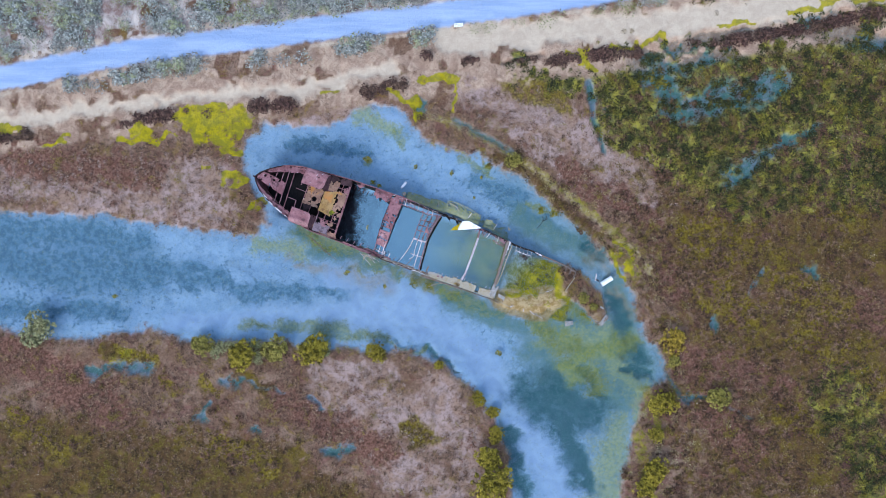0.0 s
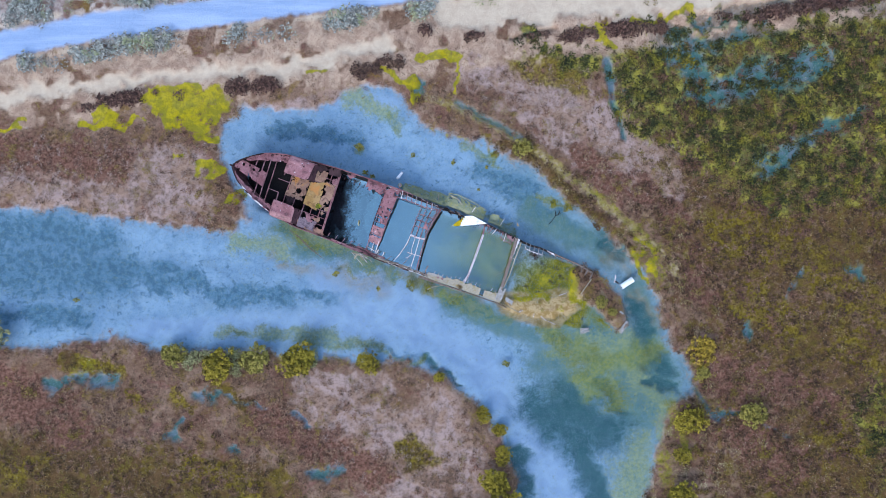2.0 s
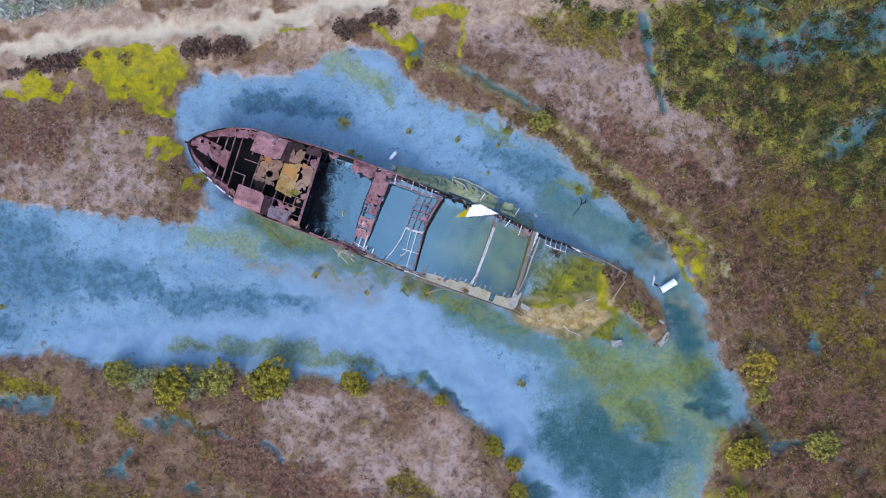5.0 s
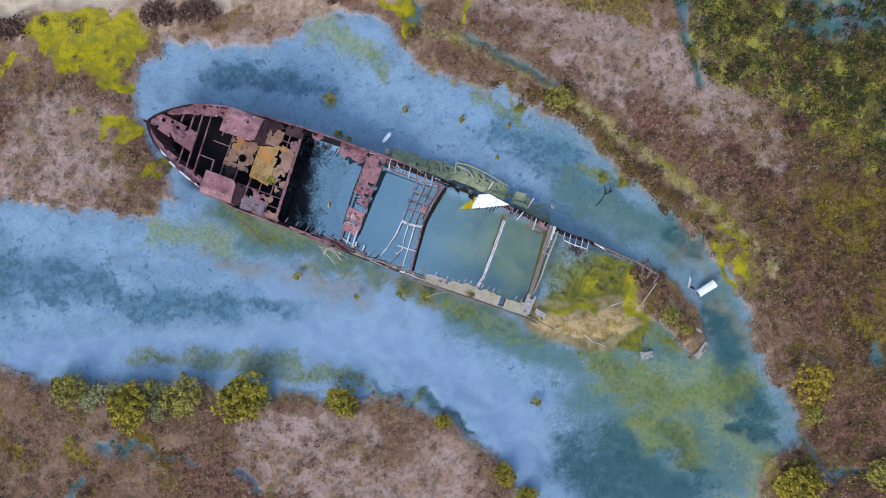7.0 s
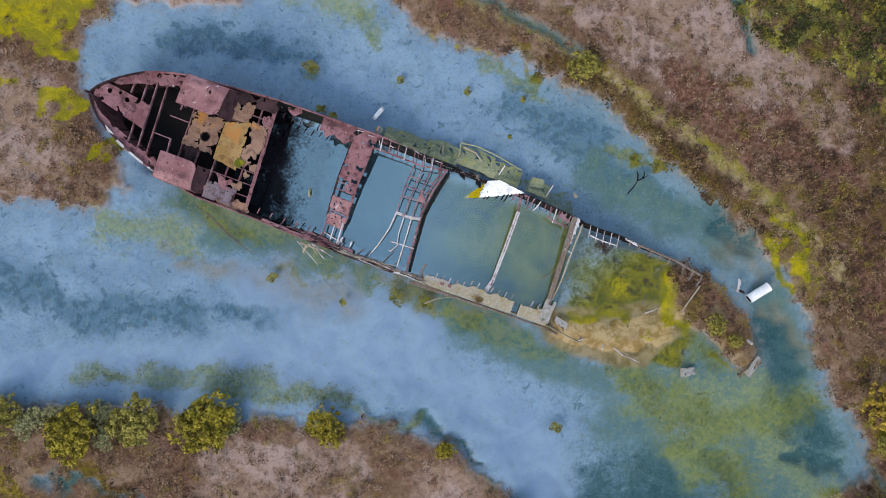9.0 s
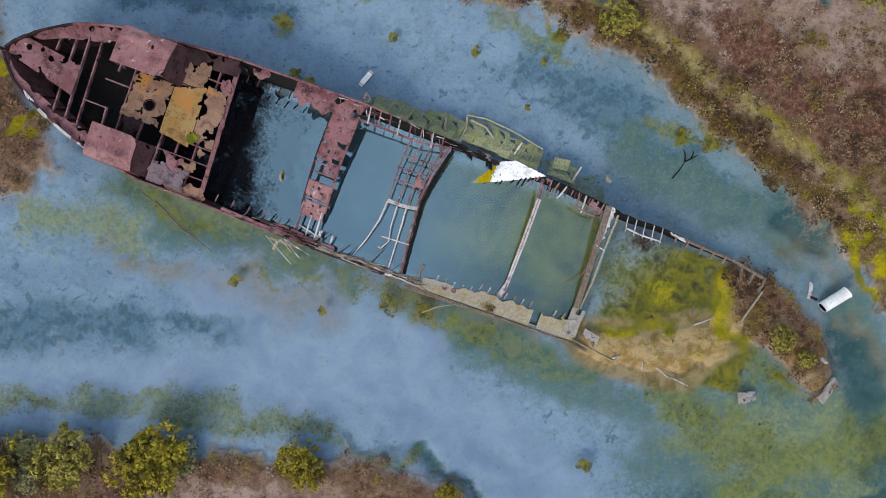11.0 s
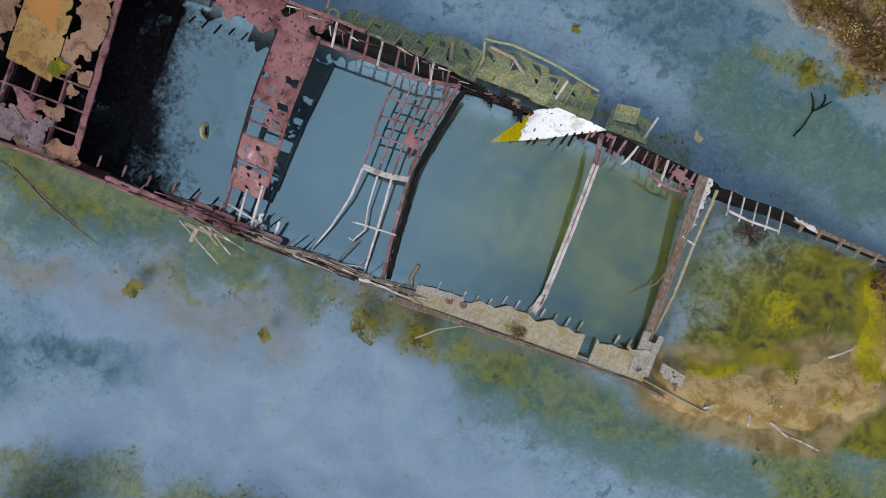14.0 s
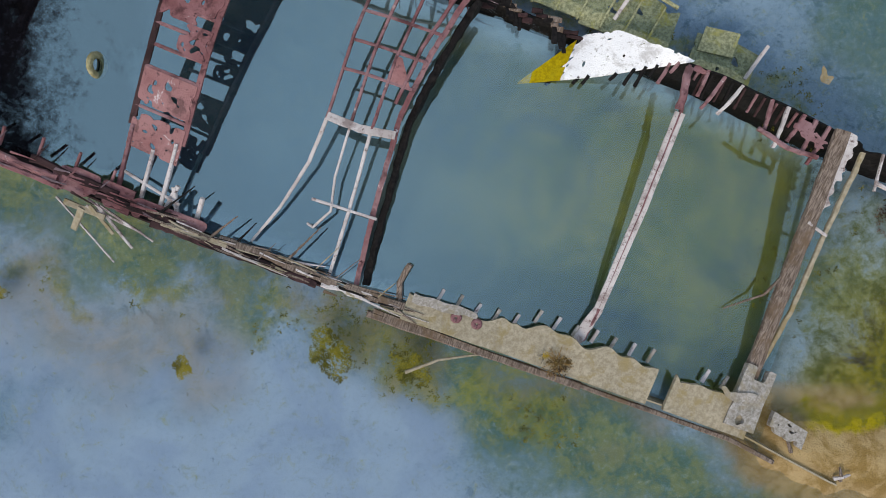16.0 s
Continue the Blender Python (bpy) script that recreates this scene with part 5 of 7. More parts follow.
part("hatch_bar", bar([(18.55, -0.5, 0.7), (18.6, -1.6, 0.52), (18.75, -2.3, 0.4), (18.5, -2.75, 0.3), (18.35, -2.72, 0.2)], 0.05, 0.06, 0.3, 0.12, 9), BLEACHED, hatch)
part("hatch_bar", bar([(19.1, 2.45, 1.08), (18.98, 1.0, 0.94), (19.0, -0.5, 0.74)], 0.06, 0.08, 0.3, 0.14, 10), RUST_BEAM, hatch)
part("hatch_bar", bar([(19.0, -0.5, 0.74), (19.1, -2.0, 0.45), (19.18, -3.75, 0.2)], 0.07, 0.08, 0.3, 0.14, 11), BLEACHED, hatch)
part("hatch_tie", bar([(18.05, -0.5, 0.74), (18.75, -0.52, 0.74), (19.5, -0.4, 0.8)], 0.17, 0.05, 0.2, 0.14, 12), BLEACHED, hatch, "pale pink tie plate")
part("hatch_tie", bar([(18.3, -2.2, 0.46), (19.72, -2.12, 0.5)], 0.06, 0.05, 0.2, 0.14, 13), BLEACHED, hatch)
for k, (w, z) in enumerate(((0.55, 0.86), (1.15, 0.94), (1.75, 1.02))):
    part("hatch_tie", bar([(18.05, w - 0.05, z), (18.6, w, z), (19.5 + 0.1 * k, w + 0.02, z + 0.02)], 0.06, 0.05, 0.3, 0.14, 14 + k), RUST_BEAM, hatch)
# added black bar that draws the main beam's dark reflection beside it
part("hatch_coaming", bar([(20.12, 2.75, 0.8), (19.82, 1.4, 0.68), (19.64, 0.0, 0.5), (19.79, -2.0, 0.22), (19.95, -3.5, 0.04)], 0.15, 0.24, 0.5, 0.12, 21), BLACK_STEEL_SHADE, hatch, "black bar added for the frame's dark double in the water")
part("gusset", sheet(lambda u, v: (18.95 + 0.5 * u * (1 - 0.7 * v), 0.58 + 0.5 * v, 0.89 + 0.08 * v), 6, 6, 0.02), RUST_RED, hatch)

# white girder, its bent head still on the starboard side
girder = part("white_girder", bar([(24.5, 2.95, 1.08), (24.62, 2.35, 1.1), (24.68, 2.0, 1.05), (24.72, 0.0, 0.72), (24.74, -2.3, 0.25), (24.7, -2.95, 0.12)], 0.07, 0.08, 0.2, 0.2, 3), RUST_BEAM, ship, "bleached white double girder across the hold")
for off in (-0.06, 0.06):
    part("flange", bar([(24.66 + off, 2.0, 1.08), (24.71 + off, 0.0, 0.76), (24.73 + off * 0.8, -2.2, 0.3)], 0.09, 0.05, 0.15, 0.2, off * 9), BLEACHED, girder)
part("flange", bar([(24.74, -2.2, 0.28), (24.66, -2.6, 0.2), (24.55, -3.0, 0.12)], 0.2, 0.05, 0.5, 0.12, 4, 1.3), BLEACHED, girder)
part("bracket", bar([(24.5, 2.9, 1.1), (24.58, 2.4, 1.12), (24.6, 2.05, 1.1)], 0.14, 0.1, 0.6, 0.08, 9), RUST_BEAM, girder)

# timber girder and a thin pole beside it
tg = part("timber_girder", bar([(27.84, 2.85, 1.0), (28.05, 0.4, 0.6), (28.25, -2.4, 0.2)], 0.3, 0.16, 0.16, 0.2, 2), TIMBER, ship, "grey-brown timber girder with a torn steel strip")
part("steel_strip", sheet(lambda u, v: (27.98 + 0.34 * v + (0.1 * u if u < 0.5 else 0.1 - 0.1 * u), 2.85 - 3.1 * u, 1.04 - 0.5 * u - 0.06 * v), 60, 6, 0.02, lambda u, v: v < 0.3 + 0.65 * abs(wob(u * 12, 3)) + 0.2 * (u < 0.3), 0.3), BLEACHED, tg)
part("pole", bar([(28.4, 2.6, 0.95), (28.42, 0.8, 0.62), (28.48, -0.8, 0.35), (28.42, -2.1, 0.12)], 0.09, 0.09, 0.45, 0.12, 6), CRUST, tg, "thin bleached pole")
part("tie", bar([(27.95, 0.95, 0.76), (28.45, 0.85, 0.66)], 0.06, 0.05, 0.3, 0.1, 4), BLEACHED, tg)
part("splinter", bar([(28.1, 0.1, 0.62), (27.8, -0.7, 0.42), (27.25, -1.25, 0.1)], 0.07, 0.06, 0.3, 0.15, 5, 0.4), TIMBER, tg)

# torn white shell plate
def torn(u, v):
    """The torn shell plate: from its drowned tip up to the gunwale."""
    low = [float(np.interp(u, (0, 0.5, 1), q)) for q in ((21.45, 22.96, 24.6), (1.71, 2.35, 3.12), (-0.04, 0.3, 0.9))]
    top = [float(np.interp(u, (0, 0.3, 0.55, 0.85, 1), q)) for q in ((21.45, 22.4, 23.05, 24.1, 24.6), (1.75, 3.15, 3.42, 3.24, 3.15), (-0.02, 0.12, 0.36, 0.8, 0.92))]
    return tuple(a + (b - a) * v for a, b in zip(low, top))


white = part("shell_plate", sheet(torn, 56, 20, 0.03, lambda u, v: u > 0.25 and wob(u * 22, v * 9, 2) > -0.52 + 0.9 * max(0, v - 0.8) * 2.4 + (0.5 if u < 0.29 else 0)), WHITE_PLATE, ship, "salt-white torn shell plate dipping into the water")
part("slimy_tip", sheet(lambda u, v: tuple(np.array(torn(u * 0.27, v)) + np.array((0, 0, 0.004))), 14, 20, 0.03, lambda u, v: wob(u * 9, v * 9, 6) > -0.6), YELLOW_SLIME, white, "yellow slime on the plate's tip")
for k, (s, w) in enumerate(((22.1, 2.0), (22.62, 2.2), (22.8, 2.28), (23.3, 2.48), (23.6, 2.66), (23.8, 2.75), (24.0, 2.84), (24.2, 2.93), (24.35, 3.0))):
    ln = 0.1 + 0.45 * abs(wob(k * 3.1, 2)) + (0.25 if k in (5, 7) else 0)
    z = -0.04 + 0.98 * ((s - 21.45) / 3.1) ** 1.2
    part("hanging_rib", bar([(s, w + 0.05, z - 0.06), (s - 0.08, w - ln, z - 0.14)], 0.07, 0.08, 0.5, 0.08, k), RUST_BEAM if k > 6 else BLACK_STEEL_SHADE, ship)

for k in range(30):
    s = 20.0 + 2.1 * ((k * 0.618) % 1)
    a, ln = 0.5 * wob(k * 3.3, 4) - 0.1 + (1.3 if k % 4 == 0 else 0), 0.12 + 0.3 * ((k * 0.37) % 1)
    w = ws(s) - 0.2 + 0.3 * ((k * 0.77) % 1)
    part("splinter", bar([(s, w, 0.2), (s + ln * math.cos(a), w - ln * math.sin(a), 0.26 + 0.1 * wob(k))], 0.06 + 0.06 * ((k * 0.29) % 1), 0.06, 0.5, 0.1, k), (BLACK_STEEL_SHADE, RUST_DARK, BLACK_STEEL_SHADE, TIMBER)[k % 4], ship)

# starboard side aft: frames hang inboard, a torn stringer, rungs
for k, (s, ln, bend) in enumerate(((24.95, 0.55, 0.0), (25.3, 0.75, -0.2), (25.7, 0.7, -0.25), (26.35, 0.6, 0.1), (26.7, 0.85, 0.05), (27.05, 0.6, -0.1), (27.3, 0.75, 0.0), (27.6, 0.85, -0.1))):
    part("hanging_rib", bar([(s, ws(s) - 0.02, zs(s)), (s + bend * 0.5, ws(s) - ln * 0.6, zs(s) - 0.05), (s + bend, ws(s) - ln, zs(s) - 0.14)], 0.07, 0.09, 0.6, 0.08, k + 20), BLEACHED if k in (2, 4) else RUST_BEAM, ship)
for k in range(14):
    s = 24.8 + 3.0 * ((k * 0.618) % 1)
    ln = 0.2 + 0.4 * ((k * 0.37) % 1)
    part("hanging_rib", bar([(s, ws(s) - 0.03, zs(s) - 0.05), (s + 0.1 * wob(k * 2.0), ws(s) - ln, zs(s) - 0.25)], 0.05, 0.06, 0.6, 0.07, k + 44), (RUST_BEAM, RUST_DARK, BLACK_STEEL_SHADE)[k % 3], ship)
part("side_stringer", bar([(26.3, 2.35, 0.85), (27.0, 2.18, 0.85), (27.6, 2.2, 0.9)], 0.08, 0.09, 0.4, 0.12, 7), RUST_BEAM, ship)
part("deck_stringer_plate", deck(26.55, 27.75, lambda s: ws(s) - 0.6, ws, 31.0, 0.05, 0.02, cell=0.04), RUST_BEAM, ship, "pale pink torn edge plate")
part("deck_stringer_plate", deck(24.3, 26.6, lambda s: ws(s) - 0.13, ws, 32.0, 0.0, 0.02, cell=0.07), RUST, ship)
part("deck_stringer_plate", deck(27.7, 32.0, lambda s: ws(s) - 0.16, ws, 33.0, 0.0, 0.02, cell=0.07), BLEACHED, ship)
for k, s in enumerate((28.9, 29.35, 29.8, 30.25, 30.7)):
    part("rung", bar([(s, ws(s), zs(s)), (s + 0.12, ws(s) - 0.75 - 0.2 * abs(wob(k * 5.0)), zs(s) - 0.06)], 0.045, 0.06, 0.5, 0.08, k + 50), BLEACHED, ship)
part("side_stringer", bar([(29.0, 2.2, 0.7), (29.8, 2.15, 0.62), (30.8, 2.2, 0.5)], 0.07, 0.08, 0.4, 0.1, 9), BLEACHED, ship)
for k, s in enumerate((31.5, 32.1, 32.8, 33.4, 34.0)):
    part("rib_stub", bar([(s, ws(s) + 0.05, 0.42), (s + 0.05, ws(s) - 0.3, 0.15)], 0.1, 0.1, 0.5, 0.1, k + 70), TIMBER, ship)
for k, (a, b) in enumerate((((31.2, 2.75, 0.3), (34.4, 2.6, 0.28)), ((34.3, 2.62, 0.34), (36.0, 2.3, 0.42)), ((34.9, 2.5, 0.36), (35.0, 1.9, 0.34)), ((35.5, 2.35, 0.4), (35.45, 1.75, 0.36)), ((36.1, 2.35, 0.42), (36.0, 1.6, 0.4)))):
    part("side_timber", bar([a, b], 0.13, 0.12, 0.4, 0.2, k + 90), TIMBER, ship)
part("deck_beam", bar([(36.15, 1.7, 0.48), (35.7, 0.0, 0.46)], 0.08, 0.1, 0.3, 0.2, 8), CRUST, ship, "bleached beam end in the silt")

# port side amidships: rib stubs, splintered and bleached rail
for k, s in enumerate(np.arange(10.6, 15.0, 0.74)):
    ln = 0.35 + 0.3 * abs(wob(k * 1.9, 7))
    part("rib_stub", bar([(s, wp(s) + 0.3, zp(s) - 0.1), (s + 0.12, wp(s) + 0.3 + ln, zp(s) + 0.12 + 0.3 * abs(wob(k, 3)))], 0.055, 0.055, 0.3, 0.12, k + 11), RUST_BEAM, ship)
for k, (s0, s1, off, m) in enumerate(((14.2, 15.8, 0.18, RUST_DARK), (15.6, 17.0, 0.1, CRUST), (16.8, 18.4, 0.22, TIMBER), (17.2, 18.0, 0.05, BLEACHED), (18.2, 19.4, 0.18, TIMBER), (19.1, 20.0, 0.08, BLEACHED), (15.4, 19.0, 0.02, RUST_DARK), (19.6, 20.9, 0.2, TIMBER), (11.0, 13.4, 0.1, RUST_RED), (12.8, 14.6, 0.3, RUST_DARK))):
    pts = [(s, wp(s) + off + 0.06 * wob(s * 3, k), zp(s) + 0.05) for s in np.linspace(s0, s1, 7)]
    part("port_rail", bar(pts, 0.09 if m == BLEACHED else 0.15, 0.12, 0.5, 0.12, k), m, ship)
for k in range(110):
    s = 11.0 + 9.8 * ((k * 0.618) % 1) ** 0.8
    aft = s > 15.2
    a = 0.35 * wob(k * 3.3, 1) + (1.1 if k % 9 == 0 else 0.0)
    ln = (0.3 if aft else 0.2) + (0.75 if aft else 0.4) * ((k * 0.37) % 1)
    w = wp(s) - 0.04 + 0.36 * ((k * 0.77) % 1)
    pts = [(s, w, zp(s) + 0.09), (s + 0.5 * ln * math.cos(a), w + 0.5 * ln * math.sin(a) + 0.03 * wob(k * 1.7), zp(s) + 0.1), (s + ln * math.cos(a), w + ln * math.sin(a), zp(s) + 0.09 + 0.06 * wob(k))]
    wide = 0.025 + 0.045 * ((k * 0.29) % 1)
    part("splinter", bar(pts, wide, 0.03, 0.6, 0.08, k, 0.35), ((TIMBER, BLEACHED, TIMBER, CRUST, BLACK_STEEL_SHADE) if aft else (RUST, MAUVE, RUST_BEAM, RUST_DARK, RUST))[k % 5], ship)
for k in range(46):
    s = 12.6 + 7.6 * ((k * 0.618) % 1)
    a, ln = 0.4 * wob(k * 2.9, 6) - (1.2 if k % 4 == 0 else 0.0), 0.15 + 0.4 * ((k * 0.37) % 1)
    w, z = ws(s) - 0.3 + 0.36 * ((k * 0.77) % 1), zs(s) + 0.07
    part("splinter", bar([(s, w, z), (s + 0.5 * ln * math.cos(a), w + 0.5 * ln * math.sin(a), z + 0.02), (s + ln * math.cos(a), w + ln * math.sin(a), z + 0.05 * wob(k))], 0.025 + 0.04 * ((k * 0.29) % 1), 0.03, 0.6, 0.08, k, 0.4), (RUST, MAUVE, BLEACHED, RUST_DARK, RUST_BEAM)[k % 5], ship)
part("stanchion", bar([(20.75, -3.55, 0.2), (20.62, -3.2, 0.3), (20.7, -2.75, 0.42)], 0.12, 0.1, 0.25, 0.1, 4), TIMBER, ship)
part("post", bar([(16.15, -3.5, 0.3), (16.2, -3.0, 0.55)], 0.09, 0.09, 0.2, 0.12, 4), BLEACHED, ship)
part("post", bar([(15.75, -3.55, 0.35), (15.55, -3.0, 0.5)], 0.09, 0.09, 0.2, 0.12, 5), BLEACHED, ship)
part("post", bar([(15.45, -3.6, 0.35), (15.62, -2.95, 0.5)], 0.09, 0.09, 0.2, 0.12, 6), BLEACHED, ship)

# port side aft: the broad encrusted ledge with its ragged inner edge
for s0, s1, m, sd in ((20.9, 26.35, CRUST, 41.0), (26.75, 28.55, CRUST, 42.0)):
    ledge = part("ledge", deck(s0, s1, lambda s: wp(s) - 0.08, lambda s: wp(s) + 0.5 + 0.26 * wob(s * 2.2) + 0.2 * (s > 23.2), sd, -0.3, 0.02, 0.12, 0.08, edge=0.12), m, ship, "encrusted beige deck edge, ragged inboard")
    for k, s in enumerate(np.arange(s0 + 0.6, s1 - 0.2, 0.42)):
        w = wp(s) + 0.5 + 0.25 * (s > 23.2)
        part("rib_stub", bar([(s, w, 0.16), (s + 0.06, w + 0.3 + 0.12 * wob(k * 2.2), 0.18)], 0.07, 0.07, 0.4, 0.1, k + 200), PALE_CRUST if k % 2 else BLEACHED, ledge)
    part("pale_rim", deck(s0 + 0.1, s1 - 0.1, lambda s: wp(s) + 0.36 + 0.2 * wob(s * 2.2) + 0.3 * (s > 23.2), lambda s: wp(s) + 0.56 + 0.2 * wob(s * 2.2) + 0.3 * (s > 23.2), sd + 5, -0.1, 0.1, 0.06, 0.07), PALE_CRUST, ledge, "pale crumbling rim")
part("rubbing_strake", bar([(s, wp(s) - 0.22, 0.1) for s in np.linspace(20.2, 25.0, 9)], 0.16, 0.14, 0.3, 0.25, 3), TIMBER, ship, "grey weathered timber strake")
part("rubbing_strake", bar([(s, wp(s) - 0.2, 0.08) for s in np.linspace(25.0, 29.4, 9)], 0.1, 0.1, 0.3, 0.25, 4), TIMBER, ship)
part("rubbing_strake", bar([(s, wp(s) - 0.1 - 0.03 * s + 0.6, 0.13) for s in np.linspace(20.3, 23.6, 7)], 0.1, 0.08, 0.3, 0.2, 5), TIMBER, ship)
part("end_block", sheet(lambda u, v: (28.0 + 0.62 * u + 0.05 * v, -3.5 + 1.35 * v, 0.3 - 0.03 * v + 0.03 * wob(u * 4, v * 4)), 12, 24, 0.18, lambda u, v: (u - 0.42) ** 2 * 0.4 + (v - 0.12) ** 2 * 1.7 > 0.009 and not (v > 0.78 and 0.3 < u < 0.75) and wob(u * 7, v * 7, 1) > -0.95, 0.3), PALE_CRUST, ship, "pale concrete-like block with a round hole")
part("end_block", sheet(lambda u, v: (28.95 + 0.8 * u, -3.3 + 0.4 * v - 0.5 * u * 0.3, 0.22), 12, 7, 0.14, lambda u, v: wob(u * 6, v * 6, 9) > -0.25, 0.3), PALE_CRUST, ship)


# two flaking discs on the ledge
for s, w in ((22.0, -3.45), (22.45, -3.42)):
    disc = tagged(part("lid", torus(0.07, 0.05, 20, 8, 0.5), RUST_BEAM), "small round pink rusted lid on the ledge", "lid", "lids on the ledge")
    disc.matrix_world = ship.matrix_world @ pose(s, w, 0.32)


# ---- loose things in and round the wreck ----
def at_ship(s, w, z=0.0, rx=0, ry=0, rz=0):
    return ship.matrix_world @ pose(s, w, z, rx, ry, rz)


# fallen plating awash along the starboard side
fallen = thing("fallen_hull_plating", at_ship(0, 0), "weed-covered fallen hull plating lying awash beside the wreck", "wreckage")
for k, (s0, s1, wa, wb) in enumerate(((15.7, 18.4, 3.35, 4.25), (18.3, 20.3, 3.35, 4.5), (20.2, 22.4, 3.5, 4.75), (22.2, 24.2, 3.4, 4.55), (24.7, 26.1, 3.4, 4.25))):
    part("plate", sheet(lambda u, v: (s0 + (s1 - s0) * u, wa + (wb - wa) * v * (1 - 0.25 * abs(u - 0.5)), 0.0 - 0.05 * v + 0.03 * wob(u * 4 + k, v * 4)), 30, 14, 0.03,
         lambda u, v: wob(u * 5 + k * 3, v * 4, 2) > -0.28 - 0.3 * (v < 0.4)), WEEDY, fallen)
for k, s in enumerate(np.arange(15.9, 24.0, 0.52)):
    if 19.3 < s < 20.0:
        continue
    part("plate_rib", bar([(s, 3.45, 0.06), (s + 0.15, 4.1 + 0.3 * (s > 19), -0.02)], 0.05, 0.05, 0.4, 0.15, k), WEEDY, fallen)
part("edge_timber", bar([(20.1, 4.7, 0.1), (21.0, 4.85, 0.1), (22.4, 4.75, 0.1), (24.1, 4.45, 0.04)], 0.07, 0.07, 0.4, 0.2, 4), WEEDY, fallen, "slimy yellow curved timber")
part("edge_timber", bar([(20.15, 4.65, 0.1), (20.3, 4.1, 0.08), (20.25, 3.8, 0.02)], 0.09, 0.08, 0.3, 0.2, 5), WEEDY, fallen)
part("edge_timber", bar([(20.4, 4.55, 0.1), (21.2, 4.45, 0.1), (21.7, 4.1, 0.08)], 0.09, 0.08, 0.3, 0.2, 6), CRUST, fallen)
part("upright", bar([(22.9, 3.75, 0.0), (23.05, 4.35, 0.25)], 0.08, 0.08, 0.3, 0.2, 7), BLEACHED, fallen)
part("upright", bar([(25.95, 3.5, 0.1), (26.1, 4.25, 0.3)], 0.07, 0.07, 0.3, 0.2, 8), BLEACHED, fallen)
part("upright", bar([(19.35, 3.7, 0.0), (19.2, 4.25, 0.2)], 0.12, 0.07, 0.3, 0.2, 9), CRUST, fallen)
part("upright", bar([(15.45, 3.3, 1.3), (15.5, 3.75, 1.55)], 0.06, 0.06, 0.3, 0.2, 10), RUST_RED, fallen)
part("pale_panel", sheet(lambda u, v: (24.8 + 0.75 * u, 3.75 + 0.55 * v + 0.1 * u, 0.03 + 0.02 * u), 8, 6, 0.03), WEEDY, fallen, "flat weed-green panel")
part("fin", sheet(lambda u, v: (27.4 + 0.3 * u, 4.05 + 0.3 * v * (1 - 0.5 * u), 0.05 + 0.1 * v), 6, 6, 0.02, lambda u, v: wob(u * 5, v * 5, 8) > -0.3), CRUST, fallen)

# big white pipe at the stern, and its torn neighbour
pipe = thing("steel_pipe", pose(17.48, -3.42, 0.26, 0, -4, 33), "short fat white painted pipe, open at one end", "pipe")
part("pipe_wall", tube(0.27, 1.35, 0.03, 32, 12, 0.03), WHITE_PAINT, pipe)
lip = part("rim", torus(0.265, 0.028, 32, 8), WHITE_PAINT, pipe)
lip.matrix_local = pose(1.35, 0, 0, 0, 90, 0)
lining = part("lining", tube(0.236, 1.3, 0.01, 32, 4, 0.03), BLACK_STEEL_SHADE, pipe, "near-black inside of the pipe")
lining.location = (0.02, 0, 0)
bent = thing("bent_plate", pose(16.95, -2.85, 0.05, 0, 0, 70), "curled strip of bleached plate stuck in the mud", "wreckage")
part("curl", sheet(lambda u, v: (0.8 * u - 0.2, 0.12 * math.sin(3.0 * v) + 0.15 * u * u, 0.3 * v * (1 - 0.4 * u) + 0.1 * u), 14, 10, 0.02, lambda u, v: wob(u * 6, v * 6, 3) > -0.2), BLEACHED, bent)
part("stub", bar([(0.0, -0.1, -0.1), (-0.1, -0.3, 0.25)], 0.12, 0.12, 0.3, 0.1), RUST_DARK, bent)

# tyres
def tyre(name, m, r, label, mat):
    ob = thing(name, m, label, "tyre")
    part("tread", torus(r, r * 0.36, 44, 14, 0.85, 0.06), mat, ob)
    part("inner_wall", torus(r * 0.72, r * 0.09, 40, 8), BLACK_STEEL_SHADE, ob, "dark inner rim")
    return ob


tyre("tyre", pose(-8.3, 2.9, 0.03, 0, 78, -8), 0.21, "small yellowed tyre standing in the flooded hold", RUBBER)
tyre("tyre", pose(-4.25, 6.62, 0.04, 8, 5, 0), 0.15, "small pale tyre beside the hull", RUBBER)

# white float
box = thing("float_box", pose(-4.28, 7.58, 0.12, 10, 0, 49), "long white box floating beside the wreck", "float")
bm = bmesh.new()
bmesh.ops.create_cube(bm, size=1)
bmesh.ops.scale(bm, vec=(0.86, 0.24, 0.2), verts=bm.verts)
bmesh.ops.bevel(bm, geom=bm.edges[:], offset=0.02, segments=2, affect="EDGES")
part("body", bm, WHITE_PAINT, box)
for x in (-0.36, 0.36):
    part("end_cap", bar([(x, -0.125, 0.0), (x, 0.125, 0.0)], 0.06, 0.22, 0.1, 0.1), PALE_CRUST, box)
part("side_strip", bar([(-0.4, -0.128, -0.05), (0.4, -0.128, -0.05)], 0.02, 0.1, 0.1, 0.2), BLACK_STEEL_SHADE, box, "near-black strip along one side")


def stick(points, w, mat, label, category="driftwood", h=0.0, seed=0.0, taper=0.5, group=""):
    base = points[0]
    ob = thing("driftwood", pose(*base), label, category, group)
    part("stem", bar([tuple(a - b for a, b in zip(q, base)) for q in points], w, h or w, 0.35, 0.18, seed, taper), mat, ob)
    return ob


